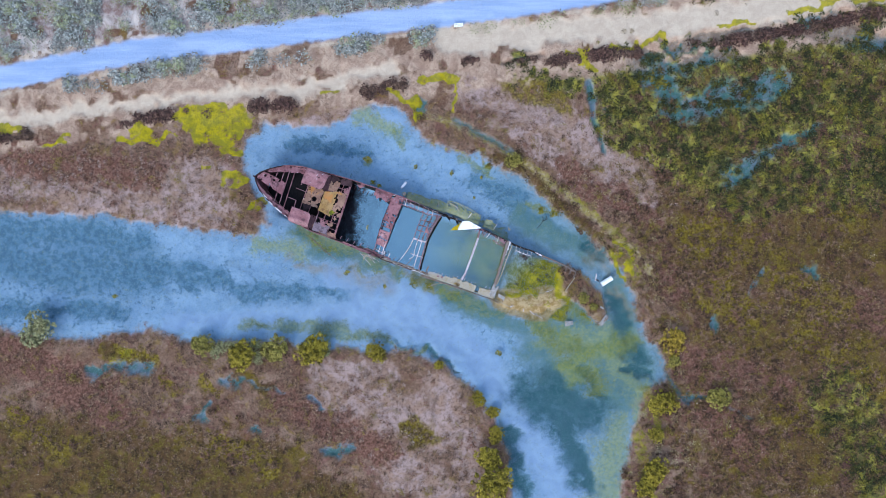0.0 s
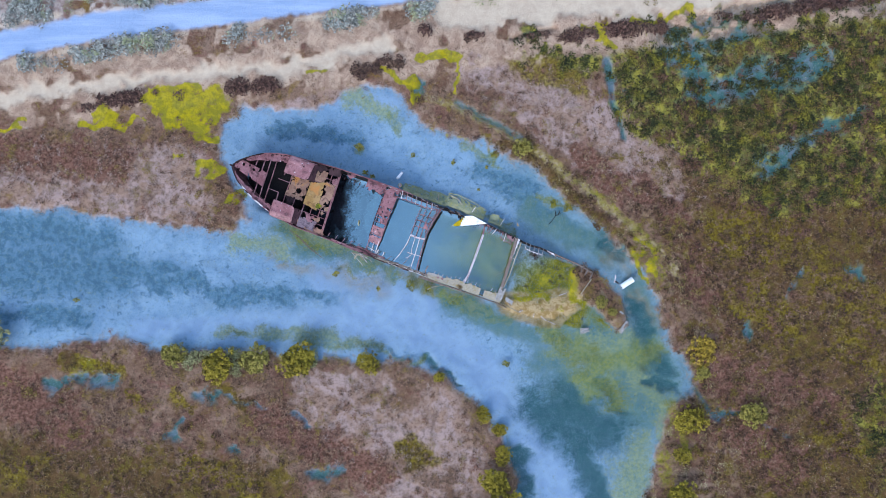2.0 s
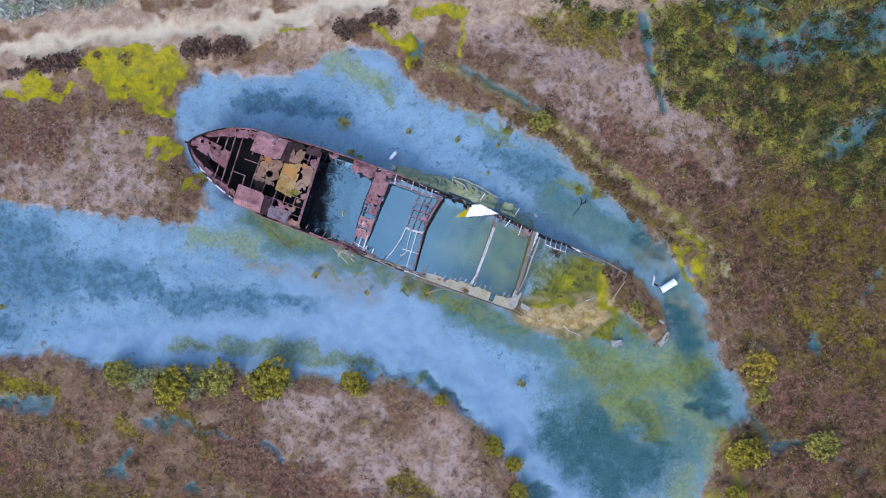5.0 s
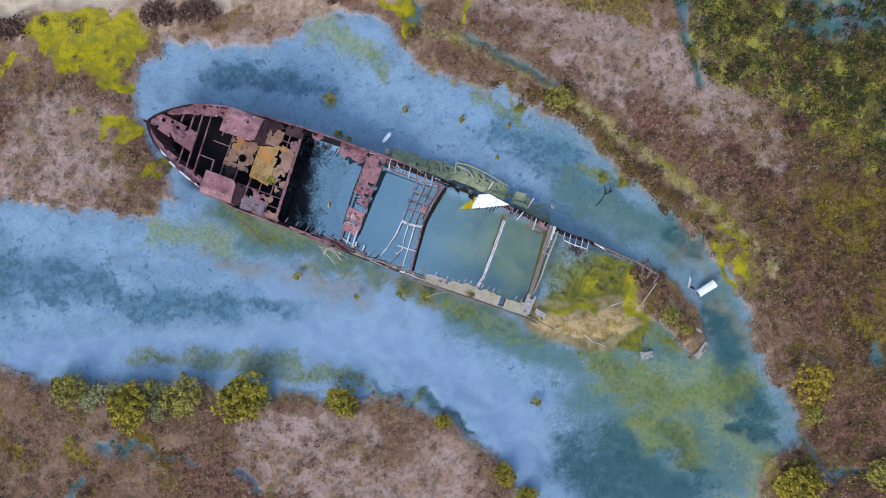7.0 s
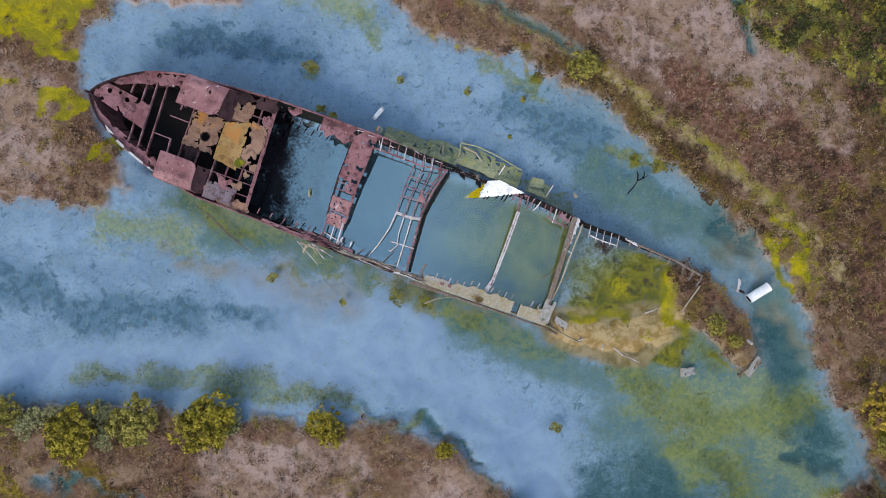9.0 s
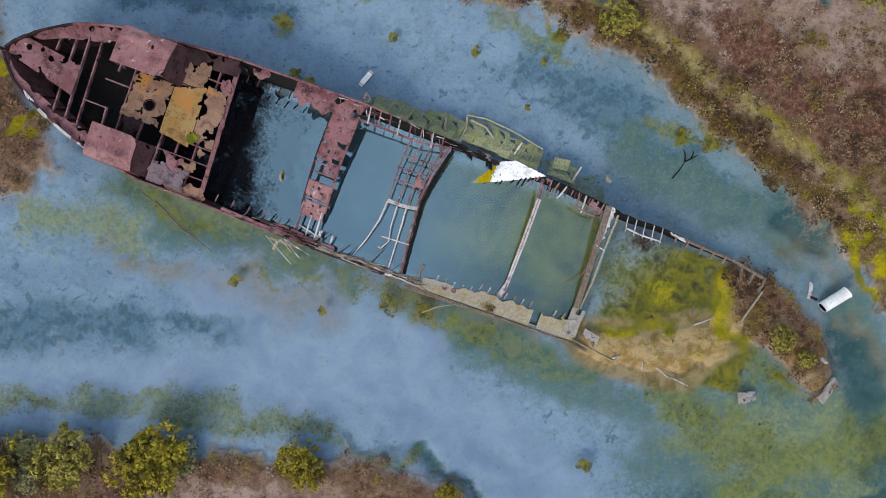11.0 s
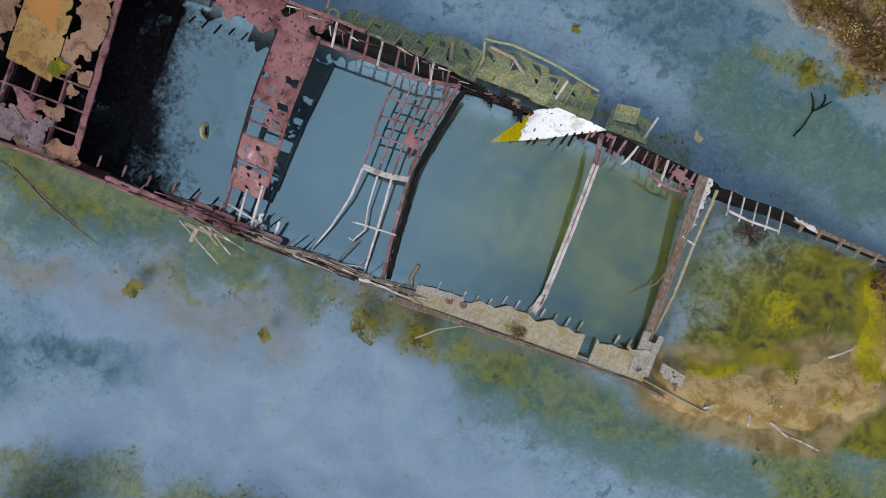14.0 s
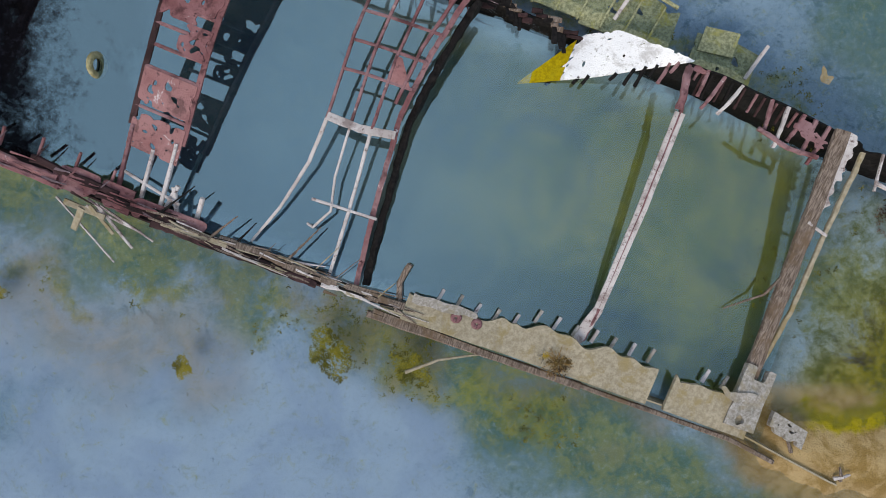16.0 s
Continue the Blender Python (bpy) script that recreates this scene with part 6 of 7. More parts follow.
stick([(-14.5, 1.75, -0.02), (-13.2, 0.4, 0.02), (-11.75, -0.7, 0.02)], 0.08, TIMBER, "long thin brown pole lying in shallow water", "driftwood", 0, 1)
stick([(-15.2, 2.2, -0.03), (-13.6, 0.95, 0.0), (-12.4, -0.1, -0.02)], 0.05, TIMBER, "dark thin pole lying in shallow water", "driftwood", 0, 2)
stick([(-1.6, -3.68, 0.03), (-0.9, -3.4, 0.06), (0.0, -3.28, 0.03)], 0.07, CRUST, "pale curved branch in the weed", "driftwood", 0, 3)
stick([(-3.05, 3.22, 0.01), (-2.78, 2.94, 0.01)], 0.035, BLACK_STEEL_SHADE, "thin black stick afloat in the hold", "driftwood", 0, 4)
tangle = thing("plank_tangle", pose(-8.4, -0.15, 0.0), "tangle of bleached planks fallen outboard", "wreckage")
for k, (a, b, w) in enumerate((((-0.5, 0.1, 0.15), (0.4, -0.25, 0.2), 0.14), ((0.0, 0.0, 0.2), (1.1, -0.55, 0.05), 0.06), ((0.2, 0.05, 0.2), (0.9, -0.9, 0.02), 0.07), ((-0.1, -0.05, 0.2), (-0.35, -0.5, 0.05), 0.16),
                               ((0.3, 0.0, 0.2), (1.35, -0.75, 0.02), 0.05), ((-0.7, 0.2, 0.1), (0.5, -1.2, 0.0), 0.04), ((0.1, 0.0, 0.25), (0.5, -0.6, 0.05), 0.08))):
    part("plank", bar([a, b], w, 0.05, 0.3, 0.15, k, 0.8), BLEACHED if k % 3 else CRUST, tangle)
dark = thing("sunken_branch", pose(11.0, 3.4, -0.13), "black forked branch lying in the water", "driftwood")
for k, (a, b) in enumerate((((-0.5, -0.6, 0), (0.1, 0.2, 0.03)), ((0.1, 0.2, 0.03), (0.7, 0.5, 0.03)), ((0.1, 0.2, 0.03), (0.05, 0.8, 0.03)), ((0.4, 0.36, 0.03), (0.5, 0.75, 0.03)))):
    part("limb", bar([a, ((a[0] + b[0]) / 2 + 0.06, (a[1] + b[1]) / 2, 0.03), b], 0.07, 0.06, 0.3, 0.12, k, 0.5), BLACK_STEEL_SHADE, dark)


def slab(name, m, lx, ly, label, seed, mat=PALE_CRUST):
    ob = thing(name, m, label, "slab")
    part("slab", sheet(lambda u, v: (lx * (u - 0.5), ly * (v - 0.5) * (1 - 0.3 * u), 0.05 * wob(u * 3 + seed, v * 3)), 12, 8, 0.12, lambda u, v: wob(u * 5 + seed, v * 5, 2) > -0.4, 0.3, seed), mat, ob)
    return ob


slab("broken_slab", pose(17.75, -7.35, 0.2, 12, 8, 50), 1.3, 0.5, "pale broken slab at the overgrown stern", 1)
slab("broken_slab", pose(13.95, -7.7, 0.08, 0, 14, 8), 0.9, 0.55, "grey broken slab lying in shallow weed", 4)
slab("broken_slab", pose(17.55, -5.95, 0.25, 0, 20, -30), 0.5, 0.18, "small pale slab at the overgrown stern", 7)
for k, (x, y, a, ln) in enumerate(((11.45, -4.25, 20, 0.8), (11.3, -3.75, 75, 0.6), (7.5, -5.85, 15, 0.35), (7.65, -5.9, 95, 0.3), (9.6, -6.3, -40, 0.7), (9.9, -6.55, -25, 0.8), (10.3, -6.75, -28, 0.9), (6.6, -5.3, 110, 0.5), (8.9, -6.4, 80, 0.35))):
    c, sn = math.cos(radians(a)), math.sin(radians(a))
    stick([(x, y, 0.13), (x + c * ln * 0.5, y + sn * ln * 0.5, 0.18), (x + c * ln, y + sn * ln, 0.15)], 0.07, BLEACHED if k % 2 == 0 else TIMBER, "short bleached piece of driftwood on the silt spit", "driftwood", 0.06, k, 0.6, "driftwood on the spit")

# white bench beside the road
bench = thing("bench", pose(1.75, 25.05, 0.45, 0, 0, 6), "plain white bench at the edge of the road", "bench")
for y in (-0.14, 0.0, 0.14):
    part("seat_board", bar([(-0.5, y, 0.42), (0.5, y, 0.42)], 0.12, 0.04, 0.05, 0.3), WHITE_PAINT, bench)
for x in (-0.38, 0.38):
    part("leg", bar([(x, 0, 0.4), (x, 0, -0.1)], 0.3, 0.07, 0.05, 0.2), PALE_CRUST, bench)


# ---- plants ----
rng = np.random.RandomState(7)


def tuft_shape(blades, wide, tall, seed):
    """One low plant as a dome of loose small leaves, unit radius."""
    r = np.random.RandomState(seed)
    vs = []
    for k in range(blades):
        a, reach = 2.4 * k + r.rand(), ((k + 0.5 * r.rand()) / blades) ** 0.55
        c, s = math.cos(a) * reach, math.sin(a) * reach
        lift = tall * (1 - 0.8 * reach ** 2) * (0.55 + 0.45 * r.rand())
        e = wide * 1.5 / blades ** 0.5 * (0.7 + 0.6 * r.rand())
        turn, dip = r.rand() * 6.283, r.uniform(-0.9, 0.9)
        u, v = (math.cos(turn), math.sin(turn)), (-math.sin(turn), math.cos(turn))
        for p, q in ((-1.1, 0.0), (0.0, -0.6), (1.1, 0.1), (0.1, 0.6)):
            vs.append((c + (u[0] * p + v[0] * q) * e, s + (u[1] * p + v[1] * q) * e, max(0.02, lift + dip * p * e - 0.25 * abs(q) * e)))
    return np.array(vs)


def scatter(name, spots, sizes, mat, label, category, blades=8, wide=0.5, tall=0.8, seed=1, afloat=-0.06):
    """A great many low plants as one object."""
    z, _ = terrain(spots[:, 0], spots[:, 1])
    z = np.maximum(z, afloat)
    kinds = [tuft_shape(blades, wide, tall, seed + k) for k in range(5)]
    pick = rng.randint(0, 5, len(spots))
    turn, tilt = rng.rand(len(spots)) * 6.283, 0.75 + 0.5 * rng.rand(len(spots))
    base = np.stack([kinds[k] for k in pick])
    c, s = np.cos(turn)[:, None], np.sin(turn)[:, None]
    q = np.stack([base[..., 0] * c - base[..., 1] * s, base[..., 0] * s + base[..., 1] * c, base[..., 2] * tilt[:, None]], -1) * sizes[:, None, None]
    q[..., 0] += spots[:, 0:1]
    q[..., 1] += spots[:, 1:2]
    q[..., 2] += z[:, None] - 0.01
    n = len(spots) * blades
    return tagged(new(name, mesh_from(name, q.reshape(-1, 3), np.arange(n * 4).reshape(n, 4), mat, False)), label, category, kind="stuff")


def spots_where(count, weight, x0=-52, x1=52, y0=-30.5, y1=30.5):
    """Random places, kept by weight(x, y, cover)."""
    x, y = rng.uniform(x0, x1, count), rng.uniform(y0, y1, count)
    z, cover = terrain(x, y)
    k = rng.rand(count) < weight(x, y, cover)
    return np.stack([x[k], y[k]], 1)


def open_land(c):
    return c["land"] * (1 - c["road"]) * (1 - 0.96 * np.clip(c["sand"] * 1.3, 0, 1)) * (1 - 0.85 * c["wet"]) * (1 - 0.93 * np.clip(c["algae"] * 1.4, 0, 1)) * (1 - np.clip(1.4 * c["spit"], 0, 1))


def sizes_for(spots, lo, hi):
    return lo + (hi - lo) * rng.rand(len(spots)) ** 1.6


MARSH_BROWN = leafy("samphire_brown", ((0.06, 0.032, 0.02), (0.17, 0.095, 0.06), (0.31, 0.2, 0.13), (0.16, 0.07, 0.05), (0.19, 0.13, 0.03)))
MARSH_PALE = leafy("samphire_dry", ((0.15, 0.09, 0.07), (0.28, 0.2, 0.17), (0.44, 0.35, 0.31), (0.2, 0.11, 0.08), (0.22, 0.16, 0.08)))
MARSH_DARK = leafy("samphire_dark", ((0.03, 0.016, 0.006), (0.095, 0.058, 0.02), (0.24, 0.165, 0.055), (0.125, 0.065, 0.045), (0.14, 0.1, 0.012)))
MARSH_GREEN = leafy("samphire_green", ((0.01, 0.013, 0.004), (0.034, 0.038, 0.009), (0.11, 0.105, 0.018), (0.028, 0.03, 0.009), (0.17, 0.145, 0.015)))
MARSH_CLUMP = leafy("samphire_clump", ((0.035, 0.019, 0.01), (0.095, 0.05, 0.027), (0.2, 0.12, 0.06), (0.085, 0.036, 0.026), (0.12, 0.085, 0.014)))
BLEACHED_TWIG = leafy("bleached_shrub", ((0.16, 0.12, 0.05), (0.34, 0.28, 0.14), (0.56, 0.49, 0.32), (0.26, 0.22, 0.06)))
MAROON = leafy("seablite_maroon", ((0.04, 0.02, 0.016), (0.095, 0.048, 0.037), (0.17, 0.095, 0.07), (0.1, 0.06, 0.04)))
GREY_SCRUB = leafy("saltbush_grey", ((0.13, 0.13, 0.115), (0.28, 0.285, 0.255), (0.5, 0.51, 0.47), (0.22, 0.19, 0.17), (0.27, 0.28, 0.15)))
OLIVE_SCRUB = leafy("saltbush_olive", ((0.1, 0.11, 0.05), (0.22, 0.23, 0.1), (0.33, 0.33, 0.16), (0.2, 0.19, 0.06)))
WEED_LEAF = leafy("creek_weed", ((0.08, 0.085, 0.012), (0.16, 0.145, 0.018), (0.26, 0.22, 0.025), (0.13, 0.13, 0.025)))
YELLOW_LEAF = leafy("yellow_weed", ((0.12, 0.11, 0.015), (0.2, 0.17, 0.025), (0.29, 0.24, 0.035), (0.16, 0.15, 0.03)))
TWIG = leafy("dry_twig", ((0.32, 0.25, 0.18), (0.5, 0.42, 0.33), (0.66, 0.6, 0.52), (0.4, 0.32, 0.2)))
CROWN = leafy("mangrove_leaf", ((0.075, 0.06, 0.008), (0.24, 0.185, 0.018), (0.44, 0.345, 0.045), (0.19, 0.15, 0.014)))
CROWN_OLIVE = leafy("mangrove_leaf_olive", ((0.1, 0.085, 0.018), (0.24, 0.2, 0.04), (0.4, 0.34, 0.09), (0.19, 0.155, 0.035)))
CROWN_GREY = leafy("mangrove_leaf_grey", ((0.14, 0.13, 0.06), (0.28, 0.265, 0.12), (0.44, 0.42, 0.24), (0.24, 0.225, 0.11)))
CROWN_GOLD = leafy("shrub_leaf_golden", ((0.15, 0.1, 0.012), (0.33, 0.22, 0.025), (0.5, 0.35, 0.06), (0.25, 0.18, 0.025)))
BARK = weathered("bark", (0.06, 0.05, 0.04), (0.16, 0.13, 0.1), (0.1, 0.08, 0.06), (1, 1, 5))

north_of = lambda x, y: smooth(y - 0.13 * x, 16.2, 18.0)
p = spots_where(62000, lambda x, y, c: open_land(c) * (1 - north_of(x, y)) * (1 - 0.7 * c["pale"]) * (1 - 0.6 * c["green"]) * (1 - 0.6 * c["dark"]) * smooth(fbm(x, y, 0.35, 71), 0.3, 0.6))
scatter("samphire_brown", p, sizes_for(p, 0.1, 0.4), MARSH_BROWN, "low reddish-brown samphire over the marsh", "samphire", 18, 0.56, 0.8, 3)
p = spots_where(42000, lambda x, y, c: open_land(c) * (1 - north_of(x, y)) * c["pale"] * (0.35 + 0.65 * (fbm(x, y, 0.6, 77) > 0.5)))
scatter("samphire_dry", p, sizes_for(p, 0.08, 0.34), MARSH_PALE, "pale dried samphire on bare salt ground", "samphire", 18, 0.5, 0.6, 13)
p = spots_where(48000, lambda x, y, c: open_land(c) * np.clip(c["dark"] + 0.5 * c["green"], 0, 1) * 0.8)
scatter("samphire_dark", p, sizes_for(p, 0.1, 0.45), MARSH_DARK, "dark olive-brown samphire over the marsh", "samphire", 18, 0.56, 0.8, 23)
p = spots_where(60000, lambda x, y, c: c["land"] * (1 - c["road"]) * (1 - c["sand"]) * c["green"] * (0.06 + 0.7 * smooth(fbm(x, y, 1.1, 91), 0.44, 0.56)))
scatter("samphire_green", p, sizes_for(p, 0.2, 0.62), MARSH_GREEN, "dark green samphire round small pools", "samphire", 24, 0.65, 0.8, 33)
p = spots_where(15000, lambda x, y, c: open_land(c) * (1 - north_of(x, y)) * np.clip(0.08 + 0.75 * (x > 12) + 0.3 * c["dark"] - 0.4 * c["green"] - 0.8 * c["pale"], 0, 1) * smooth(fbm(x, y, 0.7, 171, 3), 0.46, 0.62))
scatter("samphire_clump", p, sizes_for(p, 0.15, 0.55), MARSH_CLUMP, "dark rounded samphire clumps standing above the marsh", "samphire", 44, 0.85, 0.7, 133)


def hedge(x, y, line, lo, hi):
    d = line_away(x, y, line)
    return smooth(d, lo, lo + 0.3) * (1 - smooth(d, hi - 0.3, hi))


p = spots_where(90000, lambda x, y, c: c["land"] * np.maximum(hedge(x, y, TRAIL, 1.2, 2.5) * (y < 0.11 * x + 19.6), hedge(x, y, TRAIL_EAST, 2.2, 3.6) * (y < 0.12 * x + 23)) * smooth(fbm(x, y, 0.3, 101, 3), 0.42, 0.5) * (1 - 0.9 * np.clip(c["algae"] * 1.5, 0, 1)))
scatter("seablite", p, sizes_for(p, 0.2, 0.6), MAROON, "dark maroon scrub along the sandy trail", "scrub", 24, 0.8, 1.0, 43)
p = spots_where(50000, lambda x, y, c: (1 - c["road"]) * np.where(y - 0.13 * x > 25.5, smooth(fbm(x, y, 0.3, 111, 3), 0.42, 0.58) * 0.75, hedge(x, y, ROAD, 1.45, 3.2) * smooth(fbm(x, y, 0.25, 117, 3), 0.4, 0.56)) * smooth(line_away(x, y, ROAD), 1.45, 1.7) * (y - 0.13 * x > 18) * (line_away(x, y, TRAIL_EAST) > 2.2) * ((x < 2) | (y - 0.13 * x > 23)))
scatter("saltbush", p, sizes_for(p, 0.25, 0.95), GREY_SCRUB, "blue-grey saltbush on both sides of the road", "scrub", 38, 0.6, 0.9, 53)
p = spots_where(60000, lambda x, y, c: north_of(x, y) * (1 - c["road"]) * (line_away(x, y, TRAIL) > 1.1) * (line_away(x, y, TRAIL_EAST) > 2.2) * smooth(fbm(x, y, 0.5, 121, 4), 0.46, 0.6) * 0.8)
scatter("dry_scrub", p, sizes_for(p, 0.06, 0.24), MARSH_BROWN, "dry brown scrub on the sandy bank", "scrub", 9, 0.4, 0.7, 63)
p = spots_where(9000, lambda x, y, c: (y - 0.13 * x > 24) * smooth(fbm(x, y, 0.25, 131, 3), 0.55, 0.62) * smooth(line_away(x, y, ROAD), 1.6, 2.2))
scatter("olive_scrub", p, sizes_for(p, 0.3, 1.0), OLIVE_SCRUB, "pale olive scrub beyond the road", "scrub", 34, 0.4, 0.9, 73)
p = spots_where(60000, lambda x, y, c: c["land"] * np.clip(strokes(x, y, WEED_BELT, 1.0), 0, 1) * 0.6 + 0.10 * c["shore"] * c["land"] * (x > -2))
scatter("shore_weed", p, sizes_for(p, 0.1, 0.3), YELLOW_LEAF, "yellow-green weed along the water's edge", "weed", 20, 0.5, 0.6, 83)
p = spots_where(130000, lambda x, y, c: (1 - c["land"]) * np.clip(c["weed"], 0, 1) ** 1.5 * smooth(fbm(x, y, 0.6, 141, 5), 0.42, 0.6) * 0.85, -22, 26, -28, 9)
scatter("creek_weed", p, sizes_for(p, 0.025, 0.075), WEED_LEAF, "olive weed growing to the surface of the creek", "weed", 6, 0.6, 0.2, 93, -0.035)
p = spots_where(16000, lambda x, y, c: open_land(c) * (x > 6) * np.clip(1.3 - line_away(x, y, SHORE_PATH + [(24.5, -8.0), (24.5, -14.0), (24.0, -27.0)]) / 4.5, 0.06, 1) * smooth(fbm(x, y, 0.6, 161, 3), 0.42, 0.6))
scatter("bleached_shrub", p, sizes_for(p, 0.12, 0.5), BLEACHED_TWIG, "straw-coloured leafless shrubs along the creek bank", "shrub", 26, 0.3, 0.8, 123)
p = spots_where(20000, lambda x, y, c: c["land"] * (1 - c["road"]) * (1 - c["sand"]) * np.clip(c["green"] + 0.5 * c["dark"] + 0.35 * (x > 8), 0, 1) * 0.6)
scatter("dry_twigs", p, sizes_for(p, 0.12, 0.36), TWIG, "small bleached twigs among the marsh plants", "twigs", 3, 0.14, 0.5, 103)
p = spots_where(9000, lambda x, y, c: smooth(within(x, y, MOUND), 0.15, 0.7) * smooth(fbm(x, y, 0.7, 151, 3), 0.3, 0.55) * 0.7, 12, 19, -8.5, -1)
scatter("mound_scrub", p, sizes_for(p, 0.05, 0.17), MARSH_BROWN, "brown scrub overgrowing the silted stern", "scrub", 18, 0.6, 0.8, 113)

# mangrove shrubs: trunk, limbs and a crown of many small leaf clumps
def crown_mesh(r, high, clumps, leaves, seed):
    q = np.random.RandomState(seed)
    vs = []
    lobes = [(q.rand() * 6.283, 0.25 + 0.55 * q.rand(), 0.42 + 0.25 * q.rand()) for _ in range(6)]
    for k in range(clumps):
        a, e = q.rand() * 6.283, math.asin(q.rand() ** 0.8)
        la, lr, ls = lobes[k % 6]
        rad = r * ls * (0.85 + 0.25 * q.rand())
        cx, cy = r * lr * 0.75 * math.cos(la) + rad * math.cos(a) * math.cos(e), r * lr * 0.75 * math.sin(la) + rad * math.sin(a) * math.cos(e)
        cz = high * (0.35 + 0.2 * ls) + rad * 0.8 * math.sin(e) * high / r * 0.75
        cr = 0.09 * r * (0.8 + 0.7 * q.rand())
        for j in range(leaves):
            d = q.normal(size=3)
            d /= np.linalg.norm(d)
            d[2] = abs(d[2]) * 0.8 + 0.1
            c = np.array([cx, cy, cz]) + d * cr
            t = np.cross(d, q.normal(size=3))
            t /= np.linalg.norm(t) + 1e-9
            b = np.cross(d, t)
            s = 0.035 * r ** 0.5 * (0.8 + 0.6 * q.rand())
            for u, v in ((-1, -0.6), (1, -0.6), (1, 0.6), (-1, 0.6)):
                vs.append(c + (t * u + b * v * 0.9) * s + d * 0.02 * u)
    n = len(vs) // 4
    vs = np.array(vs)
    vs[:, :2] -= (vs[:, :2].max(0) + vs[:, :2].min(0)) / 2
    return mesh_from("crown", vs, np.arange(n * 4).reshape(n, 4), None, False)


def shrub(name, r, high, seed, leaf, label, category="shrub"):
    ob = thing(name, Matrix(), label, category)
    part("trunk", bar([(0, 0, -0.1), (0.05, 0.02, high * 0.25), (0.0, 0.06, high * 0.55)], 0.16, 0.16, 0.3, 0.15, seed, 0.6), BARK, ob)
    for k in range(5):
        a = 1.257 * k + seed
        part("limb", bar([(0, 0, high * 0.15), (0.35 * r * math.cos(a), 0.35 * r * math.sin(a), high * 0.4), (0.7 * r * math.cos(a + 0.2), 0.7 * r * math.sin(a + 0.2), high * 0.55)], 0.09, 0.09, 0.3, 0.15, k, 0.4), BARK, ob)
    part("crown", crown_mesh(r, high, 190, 22, seed), leaf, ob)
    return ob


MANGROVES = ((-44.2, -8.2, 1.6, 2), (-26.2, -10.0, 1.2, 1), (-24.7, -10.5, 0.85, 2), (-21.8, -10.8, 1.7, 0), (-18.2, -10.4, 1.5, 1), (-14.3, -10.7, 1.85, 0), (-7.4, -10.8, 1.05, 0), (-0.3, -12.2, 0.6, 0), (4.0, -16.0, 0.75, 0), (5.4, -17.4, 0.78, 0),
             (5.8, -19.8, 0.85, 0))
MANGROVES_EAST = ((5.2, -22.4, 1.5, 0), (5.5, -25.2, 2.0, 0), (7.7, 10.2, 0.9, 1), (25.1, -9.6, 1.2, 3), (30.2, -15.8, 1.25, 1), (23.9, -16.4, 1.4, 0), (23.2, -23.5, 1.5, 0), (23.4, -19.8, 0.8, 0), (22.0, -25.5, 1.3, 0), (25.4, -11.8, 0.7, 1),
                  (15.45, -4.85, 0.62, 1), (16.6, -5.9, 0.45, 1), (-20.6, -10.0, 0.7, 2), (-13.0, -10.3, 0.75, 2), (-22.9, -10.2, 0.7, 2), (-20.3, -11.5, 0.6, 2))
LEAVES = ((CROWN, "rounded yellow-green mangrove shrub on the bank"), (CROWN_OLIVE, "pale olive mangrove shrub on the bank"), (CROWN_GREY, "small grey-green shrub on the bank"), (CROWN_GOLD, "golden-leaved rounded shrub on the mud"))
kinds = [shrub("mangrove", 1.0, 0.95, 3 + k * 2, leaf, label) for k, (leaf, label) in enumerate(LEAVES)]
kinds_b = [shrub("mangrove", 1.0, 0.95, 14 + k * 2, leaf, label) for k, (leaf, label) in enumerate(LEAVES)]
for k, (x, y, r, kind) in enumerate(MANGROVES + MANGROVES_EAST):
    z, _ = terrain(np.array([x]), np.array([y]))
    src = (kinds if k % 2 else kinds_b)[kind]
    src.scale = (r * 1.18, r * 1.18, r)
    tagged(copy_thing(src, pose(x, y, max(0.0, float(z[0])) - 0.02, 0, 0, k * 77)), group="mangrove shrubs along the creek")
for src in kinds + kinds_b:
    for o in (*src.children_recursive, src):
        bpy.data.objects.remove(o)

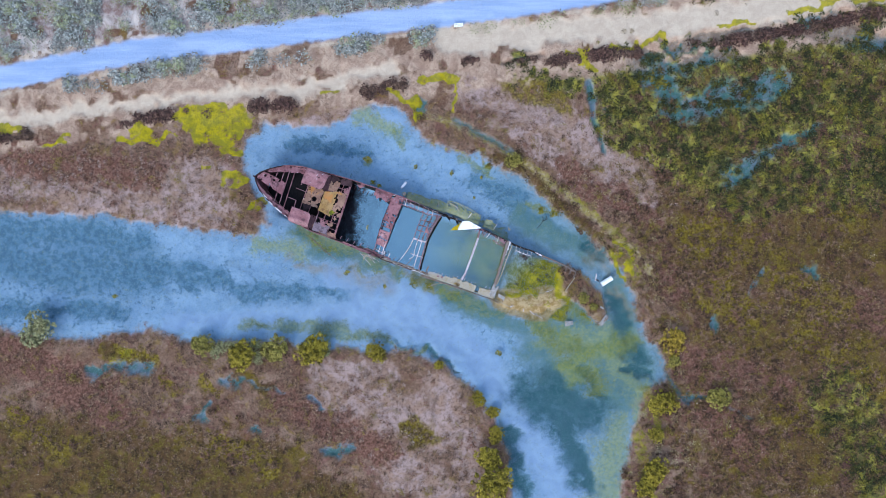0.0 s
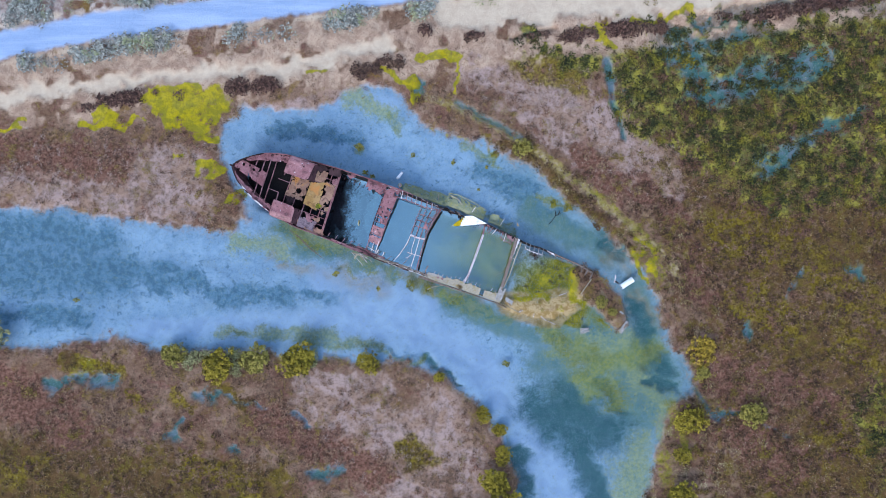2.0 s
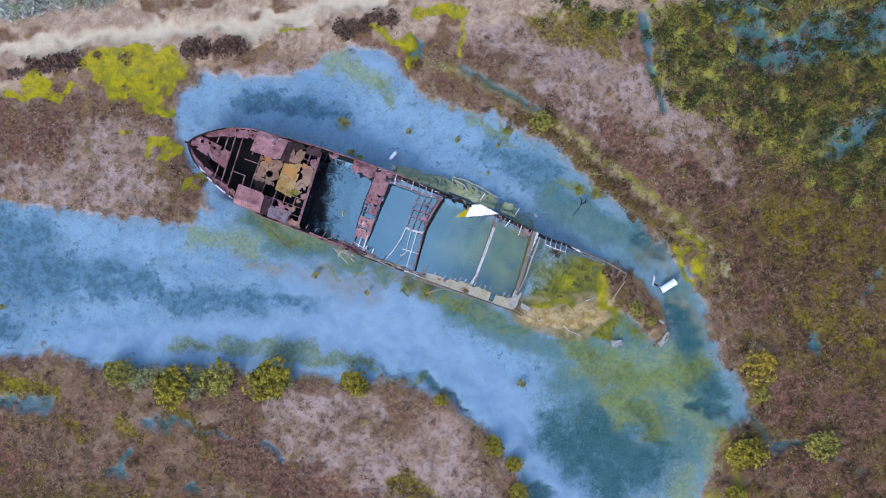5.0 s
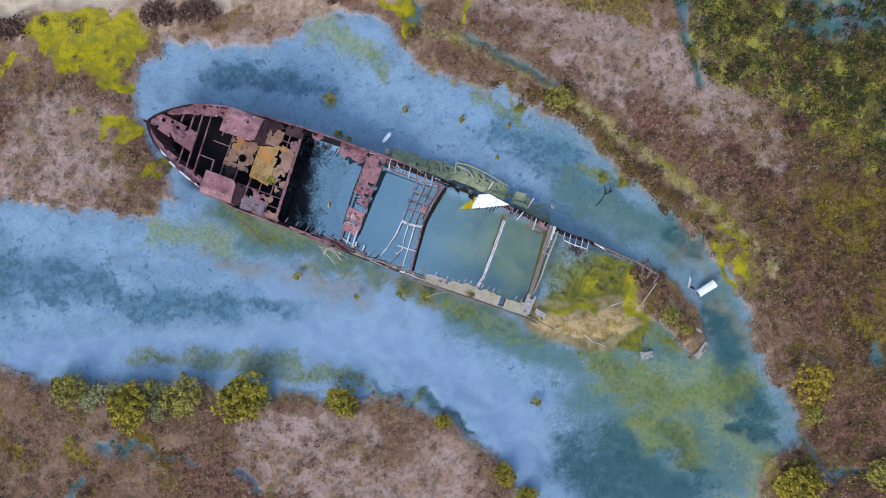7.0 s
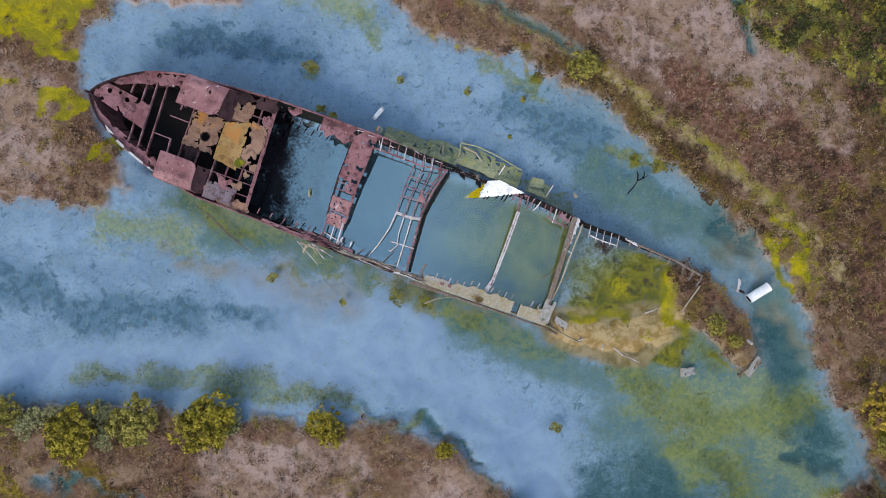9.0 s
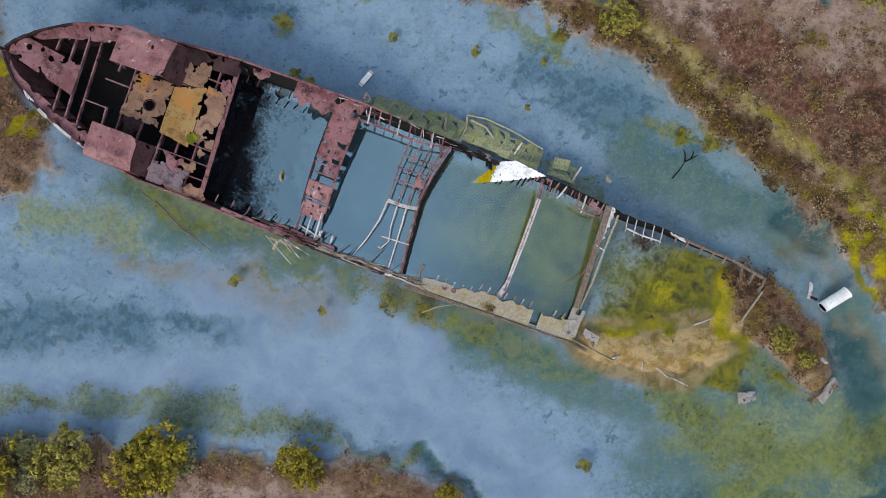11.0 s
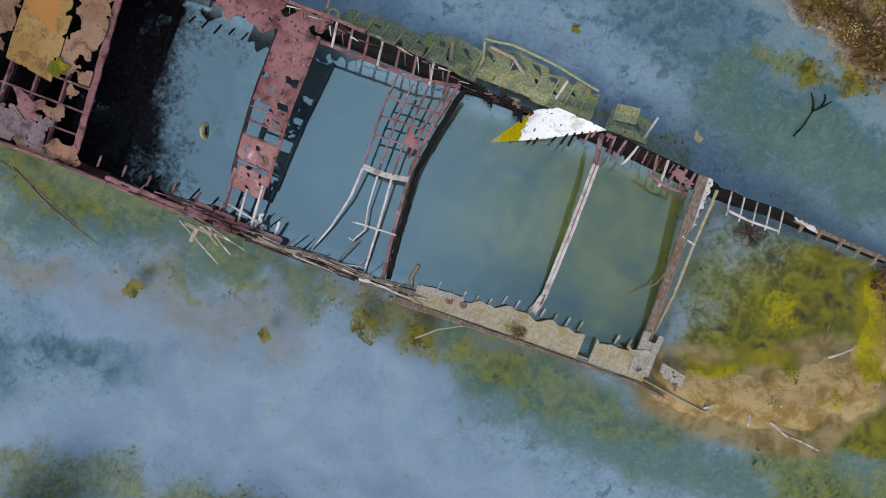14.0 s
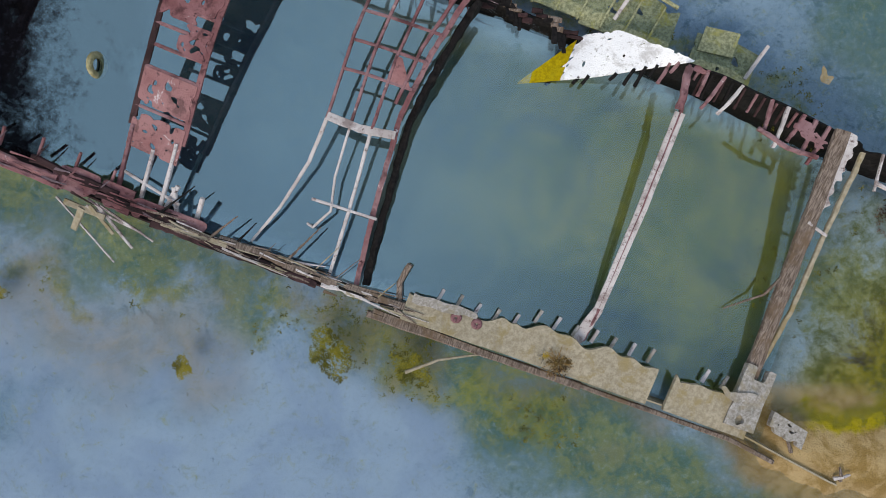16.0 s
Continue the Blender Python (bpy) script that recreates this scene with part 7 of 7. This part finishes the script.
# dry bushes caught on the wreck
def dry_bush(x, y, z, r, mat, label, seed, leaf):
    ob = thing("dry_bush", pose(x, y, z), label, "bush")
    q = np.random.RandomState(seed)
    for k in range(26):
        a, e = q.rand() * 6.283, 0.15 + 0.9 * q.rand()
        d = (math.cos(a) * math.cos(e), math.sin(a) * math.cos(e), math.sin(e))
        ln = r * (0.6 + 0.5 * q.rand())
        part("twig", bar([(0, 0, -0.02), tuple(c * ln * 0.5 + 0.05 * r * q.normal() for c in d), tuple(c * ln for c in d)], 0.018, 0.018, 0.3, 0.12, k, 0.4), mat, ob)
    n = 160
    rr, aa = r * 0.95 * q.rand(n) ** 0.6, q.rand(n) * 6.283
    heap = np.stack([tuft_shape(6, 0.5, 0.6, 500 + j) for j in range(n)]) * (0.03 + 0.04 * q.rand(n))[:, None, None]
    heap[..., 0] += (rr * np.cos(aa))[:, None]
    heap[..., 1] += (rr * np.sin(aa) * 0.75)[:, None]
    heap[..., 2] += (0.25 * (r - rr))[:, None]
    part("dead_leaves", mesh_from("dead_leaves", heap.reshape(-1, 3), np.arange(n * 24).reshape(n * 6, 4), None, False), leaf, ob)
    return ob


dry_bush(9.0, -0.35, 0.0, 0.6, RUST_DARK, "dark leafless bush caught against the hull", 5, MAROON)
dry_bush(1.62, -3.4, 0.25, 0.42, RUST_ORANGE, "rust-brown dry weed clump on the encrusted ledge", 8, MARSH_DARK)
dry_bush(1.35, -3.25, 0.25, 0.3, CRUST, "straw-coloured dry weed clump on the encrusted ledge", 9, CROWN_GOLD)

# yellow weed rafts afloat
for k, (x, y, r) in enumerate(((-10.6, -2.12, 0.3), (-3.0, 9.6, 0.22), (1.0, 8.9, 0.22), (4.3, 8.4, 0.16), (3.5, 6.2, 0.15), (10.9, 4.8, 0.4), (-6.4, -3.6, 0.2), (-3.2, -3.3, 0.45), (-1.5, -3.6, 0.35), (-8.3, 10.4, 0.4), (6.2, -11.0, 0.35), (-7.7, 7.9, 0.3), (-7.0, 7.5, 0.22), (-36.2, -4.7, 0.25), (5.2, 9.7, 0.35), (12.4, 4.5, 0.45))):
    raft = tagged(new("weed_raft", None), "yellow-green weed raft floating on the creek", "weed", "weed rafts on the creek")
    raft.matrix_world = pose(x, y, 0.0, 0, 0, k * 40)
    n = int(170 * (r / 0.3) ** 1.6) + 20
    q = np.random.RandomState(300 + k)
    rr, aa = r * q.rand(n) ** 0.6, q.rand(n) * 6.283
    shape = np.stack([tuft_shape(6, 0.6, 0.35, 200 + j) for j in range(n)]) * (0.03 + 0.04 * q.rand(n))[:, None, None]
    shape[..., 0] += (rr * np.cos(aa) * (1 + 0.5 * np.sin(aa * 2 + k)))[:, None]
    shape[..., 1] += (rr * np.sin(aa))[:, None]
    part("leaves", mesh_from("leaves", shape.reshape(-1, 3), np.arange(n * 24).reshape(n * 6, 4), None, False), YELLOW_LEAF if k % 3 == 0 else WEED_LEAF, raft)
